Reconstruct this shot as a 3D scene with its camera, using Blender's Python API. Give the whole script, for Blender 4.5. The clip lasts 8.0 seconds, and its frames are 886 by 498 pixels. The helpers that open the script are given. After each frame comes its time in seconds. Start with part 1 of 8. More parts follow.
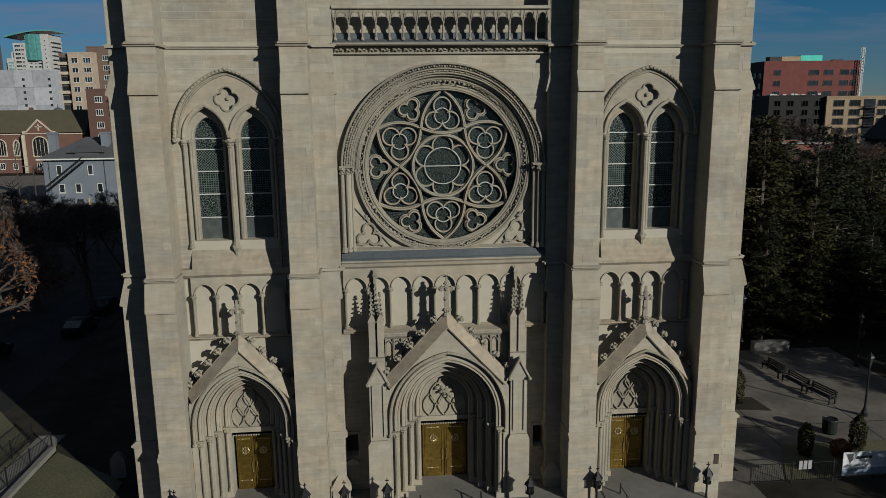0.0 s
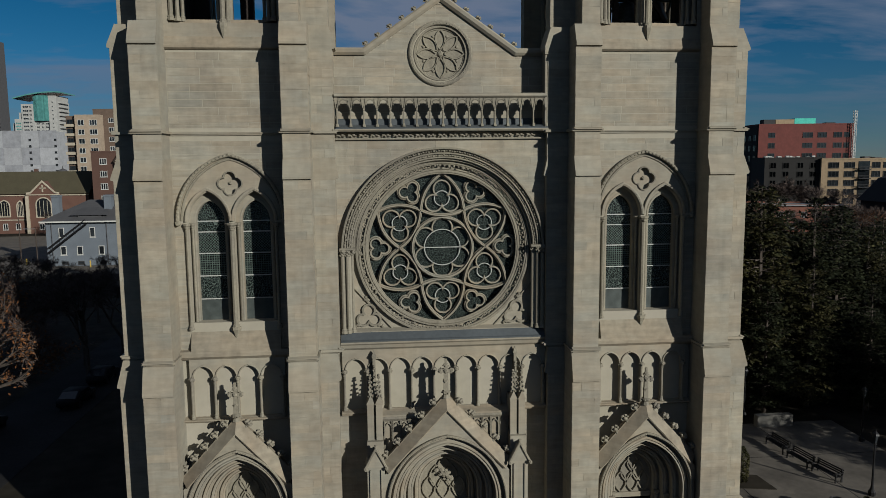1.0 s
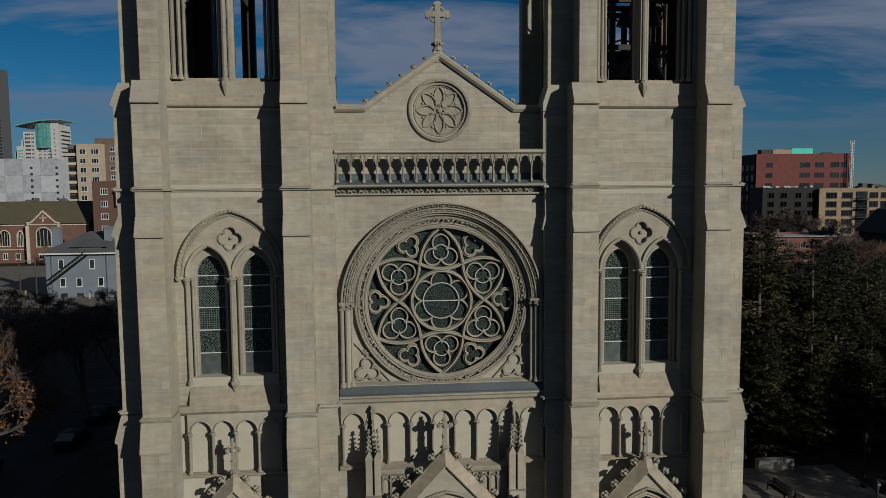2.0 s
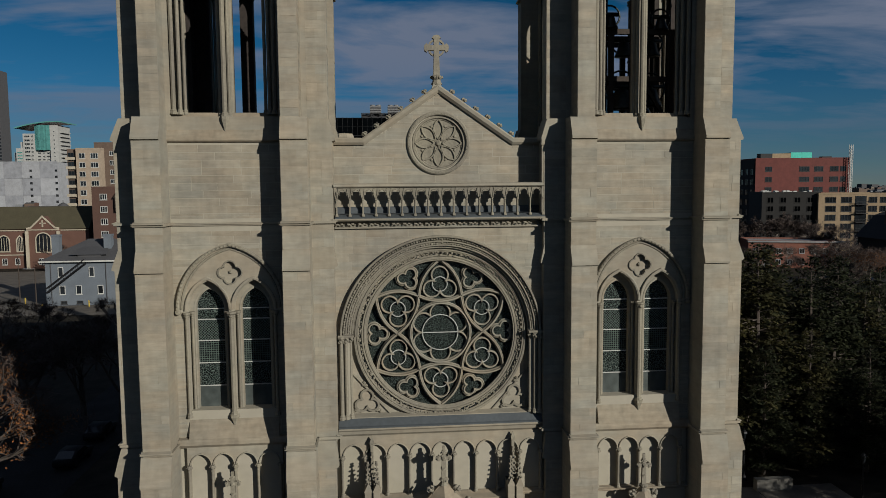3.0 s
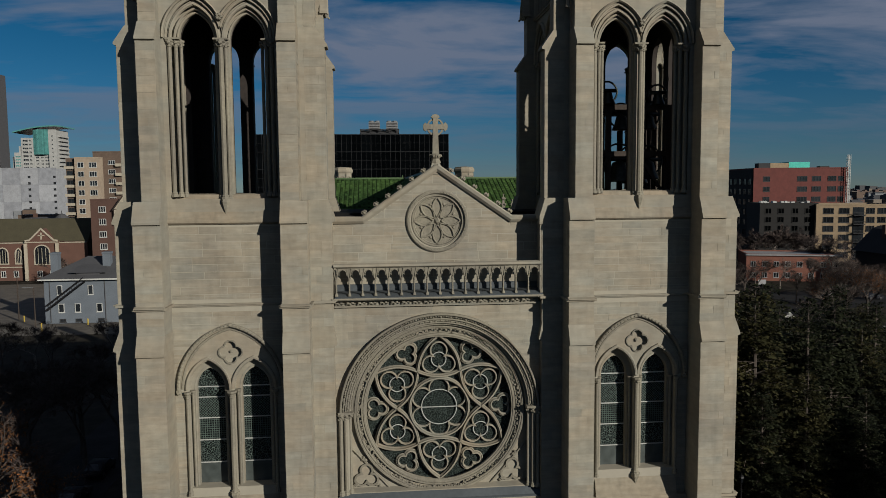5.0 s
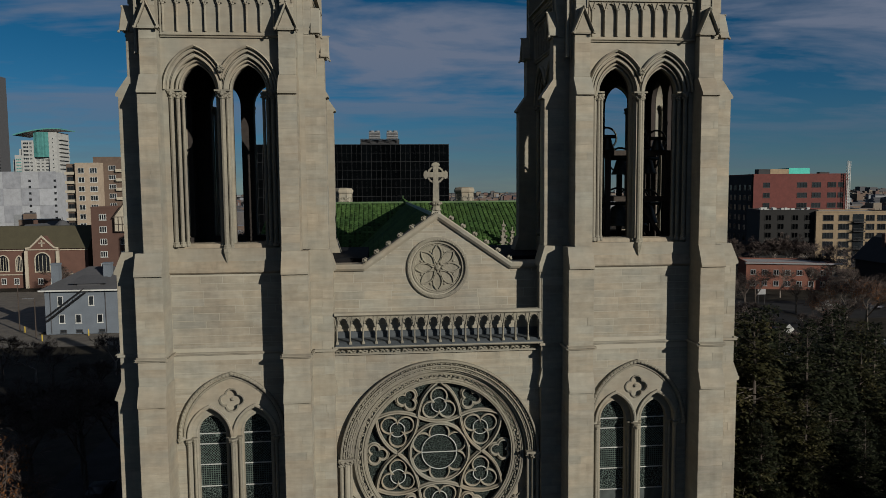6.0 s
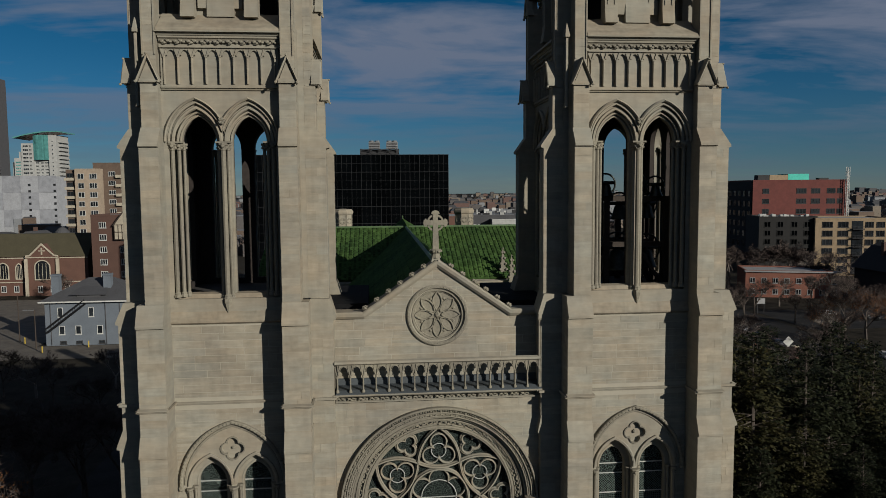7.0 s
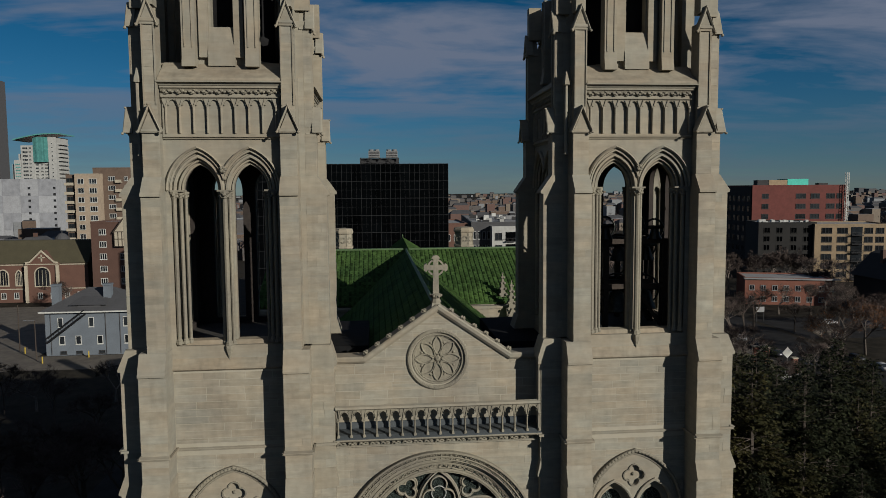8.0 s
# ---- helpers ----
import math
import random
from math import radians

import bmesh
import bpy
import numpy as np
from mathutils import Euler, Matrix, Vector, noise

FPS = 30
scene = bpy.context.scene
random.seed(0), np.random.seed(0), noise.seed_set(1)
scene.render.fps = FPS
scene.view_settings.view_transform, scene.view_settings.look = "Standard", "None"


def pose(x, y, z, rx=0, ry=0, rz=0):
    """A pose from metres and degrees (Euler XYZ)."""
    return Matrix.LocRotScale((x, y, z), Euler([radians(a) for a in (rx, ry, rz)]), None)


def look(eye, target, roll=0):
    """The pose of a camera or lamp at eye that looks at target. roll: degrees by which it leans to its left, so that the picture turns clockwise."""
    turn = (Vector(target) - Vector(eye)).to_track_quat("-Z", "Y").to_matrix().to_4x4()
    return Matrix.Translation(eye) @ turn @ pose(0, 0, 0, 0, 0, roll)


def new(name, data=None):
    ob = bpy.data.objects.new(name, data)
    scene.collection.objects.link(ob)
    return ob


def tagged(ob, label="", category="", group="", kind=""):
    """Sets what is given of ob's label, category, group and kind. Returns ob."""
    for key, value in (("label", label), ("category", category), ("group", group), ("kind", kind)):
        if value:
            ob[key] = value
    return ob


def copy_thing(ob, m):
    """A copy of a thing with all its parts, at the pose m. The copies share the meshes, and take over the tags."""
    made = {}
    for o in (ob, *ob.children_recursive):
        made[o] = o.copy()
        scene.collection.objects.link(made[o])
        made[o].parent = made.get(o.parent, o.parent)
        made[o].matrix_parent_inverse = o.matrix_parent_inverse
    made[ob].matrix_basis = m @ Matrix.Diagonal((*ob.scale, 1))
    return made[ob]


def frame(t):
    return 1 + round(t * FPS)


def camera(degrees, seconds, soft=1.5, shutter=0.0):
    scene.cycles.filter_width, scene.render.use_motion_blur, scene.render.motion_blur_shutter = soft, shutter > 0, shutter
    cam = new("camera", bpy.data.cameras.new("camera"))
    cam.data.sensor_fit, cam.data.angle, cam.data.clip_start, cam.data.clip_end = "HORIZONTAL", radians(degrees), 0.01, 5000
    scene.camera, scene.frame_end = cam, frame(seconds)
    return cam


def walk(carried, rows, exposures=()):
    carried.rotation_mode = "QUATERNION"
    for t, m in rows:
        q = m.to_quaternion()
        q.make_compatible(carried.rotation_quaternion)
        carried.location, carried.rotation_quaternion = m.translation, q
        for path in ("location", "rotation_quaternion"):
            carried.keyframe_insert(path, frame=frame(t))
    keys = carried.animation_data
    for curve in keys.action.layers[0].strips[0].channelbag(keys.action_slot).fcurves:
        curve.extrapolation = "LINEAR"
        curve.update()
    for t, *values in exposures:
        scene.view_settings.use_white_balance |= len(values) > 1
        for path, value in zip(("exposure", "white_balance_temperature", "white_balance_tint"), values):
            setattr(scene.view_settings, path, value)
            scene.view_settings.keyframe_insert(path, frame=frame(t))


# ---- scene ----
from mathutils import geometry as geo

# ---------- camera and its climb ----------
cam = camera(63.3, 8.0, soft=0.8)
METRES, EYE, TILT, LEAN, TURN = 15.0, 20.0, -11.5, 0.6, -5.2
ROWS = [
    (0.0, 0.0, 0.0, 0.0, 0.0, 0.0, -0.0),
    (0.5, 0.0012, -0.0077, 0.0417, -0.0, 2.34, -0.03),
    (1.0, 0.0013, -0.0141, 0.0798, -0.01, 4.53, -0.05),
    (1.5, 0.002, -0.0243, 0.1209, -0.03, 6.52, -0.09),
    (3.0, 0.0045, -0.0541, 0.2759, -0.09, 6.6, -0.09),
    (3.5, 0.0046, -0.0644, 0.3245, -0.14, 6.61, -0.08),
    (4.0, 0.0043, -0.0788, 0.3966, -0.17, 6.64, -0.07),
    (4.5, 0.0035, -0.0905, 0.4597, -0.2, 6.63, -0.07),
    (6.0, 0.002, -0.1339, 0.6778, -0.2, 6.67, -0.12),
    (6.5, 0.0017, -0.1507, 0.7592, -0.22, 6.67, -0.11),
    (7.0, 0.0012, -0.1657, 0.8325, -0.23, 6.7, -0.11),
    (7.5, -0.0003, -0.1817, 0.9077, -0.24, 6.69, -0.12),
    (8.0, -0.0013, -0.196, 0.9804, -0.26, 6.68, -0.11),
]
walk(cam, [(t, pose(-3.2, -35.5, EYE, TILT, LEAN, TURN) @ pose(METRES * x, METRES * y, METRES * z, 90 + pitch, roll, yaw)) for t, x, y, z, yaw, pitch, roll in ROWS], [(0.0, 0.33, 6250, 8.5), (1.5, 0.2, 6250, 8.5), (3.0, 0.19, 6450, 10), (8.0, 0.2, 6500, 10)])

# ---------- sky, sun, exposure ----------
SUN_WAY = Vector((-0.87, 1.0, -0.43)).normalized()
sun_elev = math.asin(-SUN_WAY.z)
sun_rot = math.atan2(-SUN_WAY.x, -SUN_WAY.y)
world = bpy.data.worlds.new("sky")
scene.world = world
world.use_nodes = True
wn, wl = world.node_tree.nodes, world.node_tree.links
wn.clear()
w_out = wn.new("ShaderNodeOutputWorld")
w_bg = wn.new("ShaderNodeBackground")
w_bg.inputs["Strength"].default_value = 0.05
w_sky = wn.new("ShaderNodeTexSky")
w_sky.sky_type = "NISHITA"
w_sky.sun_disc = False
w_sky.sun_elevation = sun_elev
w_sky.sun_rotation = sun_rot
w_sky.altitude = 1600
w_sky.air_density = 0.7
w_sky.dust_density = 0.0
w_sky.ozone_density = 3.0
w_co = wn.new("ShaderNodeTexCoord")
w_sep = wn.new("ShaderNodeSeparateXYZ")
wl.new(w_co.outputs["Generated"], w_sep.inputs[0])
# the cloud layer lies flat, so its streaks draw together towards the horizon
w_lift = wn.new("ShaderNodeMath")
w_lift.operation = "ADD"
w_lift.inputs[1].default_value = 0.12
w_abs = wn.new("ShaderNodeMath")
w_abs.operation = "ABSOLUTE"
wl.new(w_sep.outputs["Z"], w_abs.inputs[0])
wl.new(w_abs.outputs[0], w_lift.inputs[0])
w_plane = wn.new("ShaderNodeVectorMath")
w_plane.operation = "DIVIDE"
w_den = wn.new("ShaderNodeCombineXYZ")
for k in range(3):
    wl.new(w_lift.outputs[0], w_den.inputs[k])
wl.new(w_co.outputs["Generated"], w_plane.inputs[0])
wl.new(w_den.outputs[0], w_plane.inputs[1])
w_map = wn.new("ShaderNodeMapping")
w_map.inputs["Scale"].default_value = (0.62, 1.15, 0.0)
w_map.inputs["Location"].default_value = (0.35, 0.2, 0.45)
w_map.inputs["Rotation"].default_value = (0.0, 0.0, 0.12)
w_noise = wn.new("ShaderNodeTexNoise")
w_noise.inputs["Scale"].default_value = 1.25
w_noise.inputs["Detail"].default_value = 9.0
w_noise.inputs["Roughness"].default_value = 0.57
w_noise.inputs["Distortion"].default_value = 0.5
w_ramp = wn.new("ShaderNodeValToRGB")
w_ramp.color_ramp.elements[0].position = 0.40
w_ramp.color_ramp.elements[0].color = (0, 0, 0, 1)
w_ramp.color_ramp.elements[1].position = 0.60
w_ramp.color_ramp.elements[1].color = (0.92, 0.92, 0.92, 1)
w_mix = wn.new("ShaderNodeMix")
w_mix.data_type = "RGBA"
w_mix.inputs[7].default_value = (2.35, 2.85, 4.0, 1)
wl.new(w_plane.outputs[0], w_map.inputs["Vector"])
wl.new(w_map.outputs["Vector"], w_noise.inputs["Vector"])
w_ripple = wn.new("ShaderNodeTexNoise")
w_ripple.inputs["Scale"].default_value = 5.5
w_ripple.inputs["Detail"].default_value = 4.0
wl.new(w_map.outputs["Vector"], w_ripple.inputs["Vector"])
w_fine = wn.new("ShaderNodeMath")
w_fine.operation = "MULTIPLY_ADD"
w_fine.inputs[1].default_value = 0.24
wl.new(w_ripple.outputs["Fac"], w_fine.inputs[0])
w_sum = wn.new("ShaderNodeMath")
w_sum.operation = "SUBTRACT"
w_sum.inputs[1].default_value = 0.12
wl.new(w_noise.outputs["Fac"], w_fine.inputs[2])
wl.new(w_fine.outputs[0], w_sum.inputs[0])
wl.new(w_sum.outputs[0], w_ramp.inputs["Fac"])
# thin streaky cloud, fading out towards the horizon
w_high = wn.new("ShaderNodeMapRange")
w_high.interpolation_type = "SMOOTHSTEP"
w_high.inputs[1].default_value, w_high.inputs[2].default_value = 0.03, 0.19
w_high.inputs[3].default_value, w_high.inputs[4].default_value = 0.25, 1.0
wl.new(w_sep.outputs["Z"], w_high.inputs[0])
w_cov = wn.new("ShaderNodeMath")
w_cov.operation = "MULTIPLY"
wl.new(w_ramp.outputs["Color"], w_cov.inputs[0])
wl.new(w_high.outputs[0], w_cov.inputs[1])
wl.new(w_cov.outputs[0], w_mix.inputs[0])
w_hue = wn.new("ShaderNodeHueSaturation")
w_hue.inputs["Saturation"].default_value = 1.3
w_hue.inputs["Hue"].default_value = 0.488
w_hue.inputs["Value"].default_value = 0.61
wl.new(w_sky.outputs["Color"], w_hue.inputs["Color"])
wl.new(w_hue.outputs["Color"], w_mix.inputs[6])
# a grey haze bank low over the horizon, all round
w_low = wn.new("ShaderNodeMapRange")
w_low.interpolation_type = "SMOOTHSTEP"
w_low.inputs[1].default_value, w_low.inputs[2].default_value = 0.0, 0.15
w_low.inputs[3].default_value, w_low.inputs[4].default_value = 0.45, 0.0
wl.new(w_sep.outputs["Z"], w_low.inputs[0])
w_haze = wn.new("ShaderNodeMix")
w_haze.data_type = "RGBA"
w_haze.inputs[7].default_value = (0.5, 1.05, 1.4, 1)
wl.new(w_low.outputs[0], w_haze.inputs[0])
wl.new(w_mix.outputs[2], w_haze.inputs[6])
wl.new(w_haze.outputs[2], w_bg.inputs["Color"])
wl.new(w_bg.outputs["Background"], w_out.inputs["Surface"])

sun = new("sun", bpy.data.lights.new("sun", "SUN"))
sun.data.energy = 5.0
sun.data.angle = radians(0.5)
sun.data.color = (1.0, 0.955, 0.86)
sun.matrix_world = look((60, -80, 60), Vector((60, -80, 60)) + SUN_WAY)


# ---------- materials ----------
BASE_SCALE = 0.58  # scales every base colour down evenly, deepening shade against the sky


def material(name, colour, rough=0.85, metal=0.0, vary=0.18, grain=6.0, stain=0.25, bump=0.25, piece=0.0, second=None, streak=0.0, spec=0.3, tint=0.0, brush=0.0):
    """A weathered surface: base colour, a second tint in large stains, fine grain, and a tone of its own for each piece."""
    colour = [c * BASE_SCALE for c in colour]
    second = [c * BASE_SCALE for c in second] if second else None
    m = bpy.data.materials.new(name)
    m.use_nodes = True
    n, l = m.node_tree.nodes, m.node_tree.links
    b = n["Principled BSDF"]
    b.inputs["Roughness"].default_value = rough
    b.inputs["Metallic"].default_value = metal
    b.inputs["Specular IOR Level"].default_value = spec
    co = n.new("ShaderNodeTexCoord")
    geom = n.new("ShaderNodeNewGeometry")
    big = n.new("ShaderNodeTexNoise")
    big.inputs["Scale"].default_value = 0.35
    big.inputs["Detail"].default_value = 5
    l.new(geom.outputs["Position"], big.inputs["Vector"])
    fine = n.new("ShaderNodeTexNoise")
    fine.inputs["Scale"].default_value = grain
    fine.inputs["Detail"].default_value = 6
    l.new(geom.outputs["Position"], fine.inputs["Vector"])
    mix1 = n.new("ShaderNodeMix")
    mix1.data_type = "RGBA"
    mix1.inputs[6].default_value = (*colour, 1)
    mix1.inputs[7].default_value = (*(second or [c * (1 - stain) for c in colour]), 1)
    ramp = n.new("ShaderNodeMapRange")
    ramp.inputs[1].default_value, ramp.inputs[2].default_value = 0.38, 0.68
    l.new(big.outputs["Fac"], ramp.inputs[0])
    l.new(ramp.outputs[0], mix1.inputs[0])
    tone = n.new("ShaderNodeMapRange")
    tone.inputs[3].default_value, tone.inputs[4].default_value = 1 - vary, 1 + vary
    tone.inputs[1].default_value, tone.inputs[2].default_value = 0.3, 0.7
    l.new(fine.outputs["Fac"], tone.inputs[0])
    last = tone.outputs[0]
    if piece:
        info = n.new("ShaderNodeObjectInfo")
        add = n.new("ShaderNodeMath")
        add.operation = "ADD"
        l.new(info.outputs["Random"], add.inputs[0])
        l.new(geom.outputs["Random Per Island"], add.inputs[1])
        fr = n.new("ShaderNodeMath")
        fr.operation = "FRACT"
        l.new(add.outputs[0], fr.inputs[0])
        pm = n.new("ShaderNodeMapRange")
        pm.inputs[3].default_value, pm.inputs[4].default_value = 1 - piece, 1 + piece
        l.new(fr.outputs[0], pm.inputs[0])
        mul = n.new("ShaderNodeMath")
        mul.operation = "MULTIPLY"
        l.new(last, mul.inputs[0])
        l.new(pm.outputs[0], mul.inputs[1])
        last = mul.outputs[0]
    if streak:
        mp = n.new("ShaderNodeMapping")
        mp.inputs["Scale"].default_value = (3.0, 3.0, 0.22)
        l.new(geom.outputs["Position"], mp.inputs["Vector"])
        st = n.new("ShaderNodeTexNoise")
        st.inputs["Scale"].default_value = 1.0
        st.inputs["Detail"].default_value = 4
        l.new(mp.outputs["Vector"], st.inputs["Vector"])
        sm = n.new("ShaderNodeMapRange")
        sm.inputs[1].default_value, sm.inputs[2].default_value = 0.5, 0.72
        sm.inputs[3].default_value, sm.inputs[4].default_value = 1.0, 1.0 - streak
        l.new(st.outputs["Fac"], sm.inputs[0])
        mul2 = n.new("ShaderNodeMath")
        mul2.operation = "MULTIPLY"
        l.new(last, mul2.inputs[0])
        l.new(sm.outputs[0], mul2.inputs[1])
        last = mul2.outputs[0]
    body = mix1.outputs[2]
    if brush:
        # weathering that runs along the courses, and a slow drift between warm and grey stone
        mb = n.new("ShaderNodeMapping")
        mb.inputs["Scale"].default_value = (0.85, 0.85, 6.0)
        l.new(geom.outputs["Position"], mb.inputs["Vector"])
        bn = n.new("ShaderNodeTexNoise")
        bn.inputs["Scale"].default_value = 1.0
        bn.inputs["Detail"].default_value = 5
        bn.inputs["Roughness"].default_value = 0.65
        l.new(mb.outputs["Vector"], bn.inputs["Vector"])
        bs = n.new("ShaderNodeMapRange")
        bs.inputs[1].default_value, bs.inputs[2].default_value = 0.34, 0.66
        bs.inputs[3].default_value, bs.inputs[4].default_value = 1.0 - brush, 1.0 + brush
        l.new(bn.outputs["Fac"], bs.inputs[0])
        mul3 = n.new("ShaderNodeMath")
        mul3.operation = "MULTIPLY"
        l.new(last, mul3.inputs[0])
        l.new(bs.outputs[0], mul3.inputs[1])
        last = mul3.outputs[0]
        mh = n.new("ShaderNodeMapping")
        mh.inputs["Scale"].default_value = (0.5, 0.5, 0.9)
        l.new(geom.outputs["Position"], mh.inputs["Vector"])
        hn = n.new("ShaderNodeTexNoise")
        hn.inputs["Scale"].default_value = 1.0
        hn.inputs["Detail"].default_value = 3
        l.new(mh.outputs["Vector"], hn.inputs["Vector"])
        hr = n.new("ShaderNodeMapRange")
        hr.inputs[1].default_value, hr.inputs[2].default_value = 0.36, 0.64
        l.new(hn.outputs["Fac"], hr.inputs[0])
        hm = n.new("ShaderNodeMix")
        hm.data_type = "RGBA"
        hm.inputs[6].default_value = (1.035, 0.99, 0.955, 1)
        hm.inputs[7].default_value = (0.97, 1.002, 1.03, 1)
        l.new(hr.outputs[0], hm.inputs[0])
        hv = n.new("ShaderNodeVectorMath")
        hv.operation = "MULTIPLY"
        l.new(body, hv.inputs[0])
        l.new(hm.outputs[2], hv.inputs[1])
        body = hv.outputs[0]
    vm = n.new("ShaderNodeVectorMath")
    vm.operation = "SCALE"
    l.new(body, vm.inputs[0])
    l.new(last, vm.inputs["Scale"])
    l.new(vm.outputs[0], b.inputs["Base Color"])
    if tint and piece:
        # some pieces run pinker, some greyer
        hs = n.new("ShaderNodeMath")
        hs.operation = "MULTIPLY"
        hs.inputs[1].default_value = 13.7
        l.new(fr.outputs[0], hs.inputs[0])
        hf = n.new("ShaderNodeMath")
        hf.operation = "FRACT"
        l.new(hs.outputs[0], hf.inputs[0])
        tm = n.new("ShaderNodeMix")
        tm.data_type = "RGBA"
        tm.inputs[6].default_value = (1 + tint, 1.0, 1 - tint * 0.8, 1)
        tm.inputs[7].default_value = (1 - tint * 0.7, 1.0, 1 + tint, 1)
        l.new(hf.outputs[0], tm.inputs[0])
        tv = n.new("ShaderNodeVectorMath")
        tv.operation = "MULTIPLY"
        l.new(vm.outputs[0], tv.inputs[0])
        l.new(tm.outputs[2], tv.inputs[1])
        l.new(tv.outputs[0], b.inputs["Base Color"])
    if bump:
        bp = n.new("ShaderNodeBump")
        bp.inputs["Strength"].default_value = bump
        bp.inputs["Distance"].default_value = 0.02
        l.new(fine.outputs["Fac"], bp.inputs["Height"])
        l.new(bp.outputs["Normal"], b.inputs["Normal"])
    return m


def leaded_glass(name, base, lead, scale, lattice=0):
    """Dark leaded glass: small quarries between paler lead lines, uneven or in a lattice (1 square, 2 lozenge)."""
    m = material(name, base, rough=0.22, vary=0.35, grain=3.0, bump=0.1, spec=0.5)
    n, l = m.node_tree.nodes, m.node_tree.links
    b = n["Principled BSDF"]
    old = b.inputs["Base Color"].links[0].from_socket
    geom = n.new("ShaderNodeNewGeometry")
    vor = n.new("ShaderNodeTexVoronoi")
    vor.feature = "DISTANCE_TO_EDGE"
    vor.inputs["Scale"].default_value = scale
    l.new(geom.outputs["Position"], vor.inputs["Vector"])
    lt = n.new("ShaderNodeMath")
    lt.operation = "LESS_THAN"
    lt.inputs[1].default_value = 0.045
    l.new(vor.outputs["Distance"], lt.inputs[0])
    if lattice:
        sep = n.new("ShaderNodeSeparateXYZ")
        l.new(geom.outputs["Position"], sep.inputs[0])
        edges = []
        for sgn in (1, -1):
            a = n.new("ShaderNodeMath")
            a.operation = "MULTIPLY_ADD"
            a.inputs[1].default_value = (sgn * 0.9 if lattice == 2 else (1.0 if sgn > 0 else 0.0)) * scale
            l.new(sep.outputs["X"], a.inputs[0])
            c = n.new("ShaderNodeMath")
            c.operation = "MULTIPLY"
            c.inputs[1].default_value = (0.9 if lattice == 2 else (0.0 if sgn > 0 else 1.0)) * scale
            l.new(sep.outputs["Z"], c.inputs[0])
            l.new(c.outputs[0], a.inputs[2])
            f = n.new("ShaderNodeMath")
            f.operation = "PINGPONG"
            f.inputs[1].default_value = 0.5
            l.new(a.outputs[0], f.inputs[0])
            edges.append(f.outputs[0])
        mn = n.new("ShaderNodeMath")
        mn.operation = "MINIMUM"
        l.new(edges[0], mn.inputs[0])
        l.new(edges[1], mn.inputs[1])
        lt.inputs[1].default_value = 0.11
        l.new(mn.outputs[0], lt.inputs[0])
    mx = n.new("ShaderNodeMix")
    mx.data_type = "RGBA"
    mx.inputs[7].default_value = (*lead, 1)
    l.new(lt.outputs[0], mx.inputs[0])
    l.new(old, mx.inputs[6])
    l.new(mx.outputs[2], b.inputs["Base Color"])
    return m


JOINT = material("limestone_with_pale_joints", (0.42, 0.386, 0.31), vary=0.05, grain=2.2, second=(0.38, 0.35, 0.27), bump=0.2)
STONE = material("limestone", (0.345, 0.314, 0.242), vary=0.09, grain=2.2, second=(0.29, 0.262, 0.206), piece=0.05, streak=0.08, bump=0.3, tint=0.03, brush=0.07)
BLOCK = material("limestone_block", (0.358, 0.326, 0.251), vary=0.10, grain=2.5, second=(0.298, 0.27, 0.214), piece=0.085, streak=0.10, bump=0.35, tint=0.03, brush=0.10)
CARVED = material("carved_limestone", (0.297, 0.27, 0.203), vary=0.14, grain=9.0, second=(0.22, 0.20, 0.163), piece=0.05, streak=0.22, bump=0.5)
SLOPE = material("weathered_slope_stone", (0.345, 0.298, 0.22), vary=0.12, grain=3.0, second=(0.268, 0.228, 0.172), piece=0.06, streak=0.15, bump=0.4, brush=0.10)
LEAD = material("lead_flashing", (0.10, 0.115, 0.125), rough=0.6, metal=0.2, vary=0.10, stain=0.3)
GLASS = leaded_glass("leaded_glass", (0.020, 0.027, 0.024), (0.042, 0.052, 0.048), 8.5)
GLASS_FINE = leaded_glass("leaded_glass_fine", (0.020, 0.028, 0.026), (0.072, 0.088, 0.08), 9.0)
GLASS_SQUARE = leaded_glass("leaded_glass_squares", (0.020, 0.028, 0.026), (0.060, 0.076, 0.068), 9.0, 1)
GLASS_LOZENGE = leaded_glass("leaded_glass_lozenges", (0.020, 0.028, 0.026), (0.064, 0.08, 0.072), 8.5, 2)
GLASS_PLAIN = material("dusty_plain_glass", (0.085, 0.10, 0.095), rough=0.35, vary=0.25, grain=3.0, bump=0.05, spec=0.4)
BAR = material("pale_saddle_bar", (0.55, 0.55, 0.52), rough=0.5, vary=0.1)
BRONZE = material("gilded_bronze", (0.30, 0.20, 0.045), rough=0.45, metal=0.85, vary=0.25, grain=5, stain=0.3)
BRONZE_LIGHT = material("polished_brass", (0.75, 0.58, 0.28), rough=0.35, metal=0.9, vary=0.15)
IRON = material("black_iron", (0.022, 0.022, 0.024), rough=0.5, metal=0.4, vary=0.2)
# lining colour stands in for the unlit belfry interior
BELFRY_SHADE = material("belfry_shade_lining", (0.045, 0.035, 0.03), vary=0.25, grain=4)
# plain dark colour for belfry floor, ceiling and niche backs
DARK = material("dark_inner_surface", (0.06, 0.055, 0.05), vary=0.2)
BELL = material("dark_bell_metal", (0.05, 0.055, 0.05), rough=0.4, metal=0.8, vary=0.3)
TIMBER = material("dark_timber", (0.06, 0.045, 0.035), vary=0.3, grain=8)
GREEN_TILE = material("green_roof_tile", (0.07, 0.128, 0.036), rough=0.85, vary=0.3, grain=4, second=(0.04, 0.08, 0.026), piece=0.5, spec=0.03)
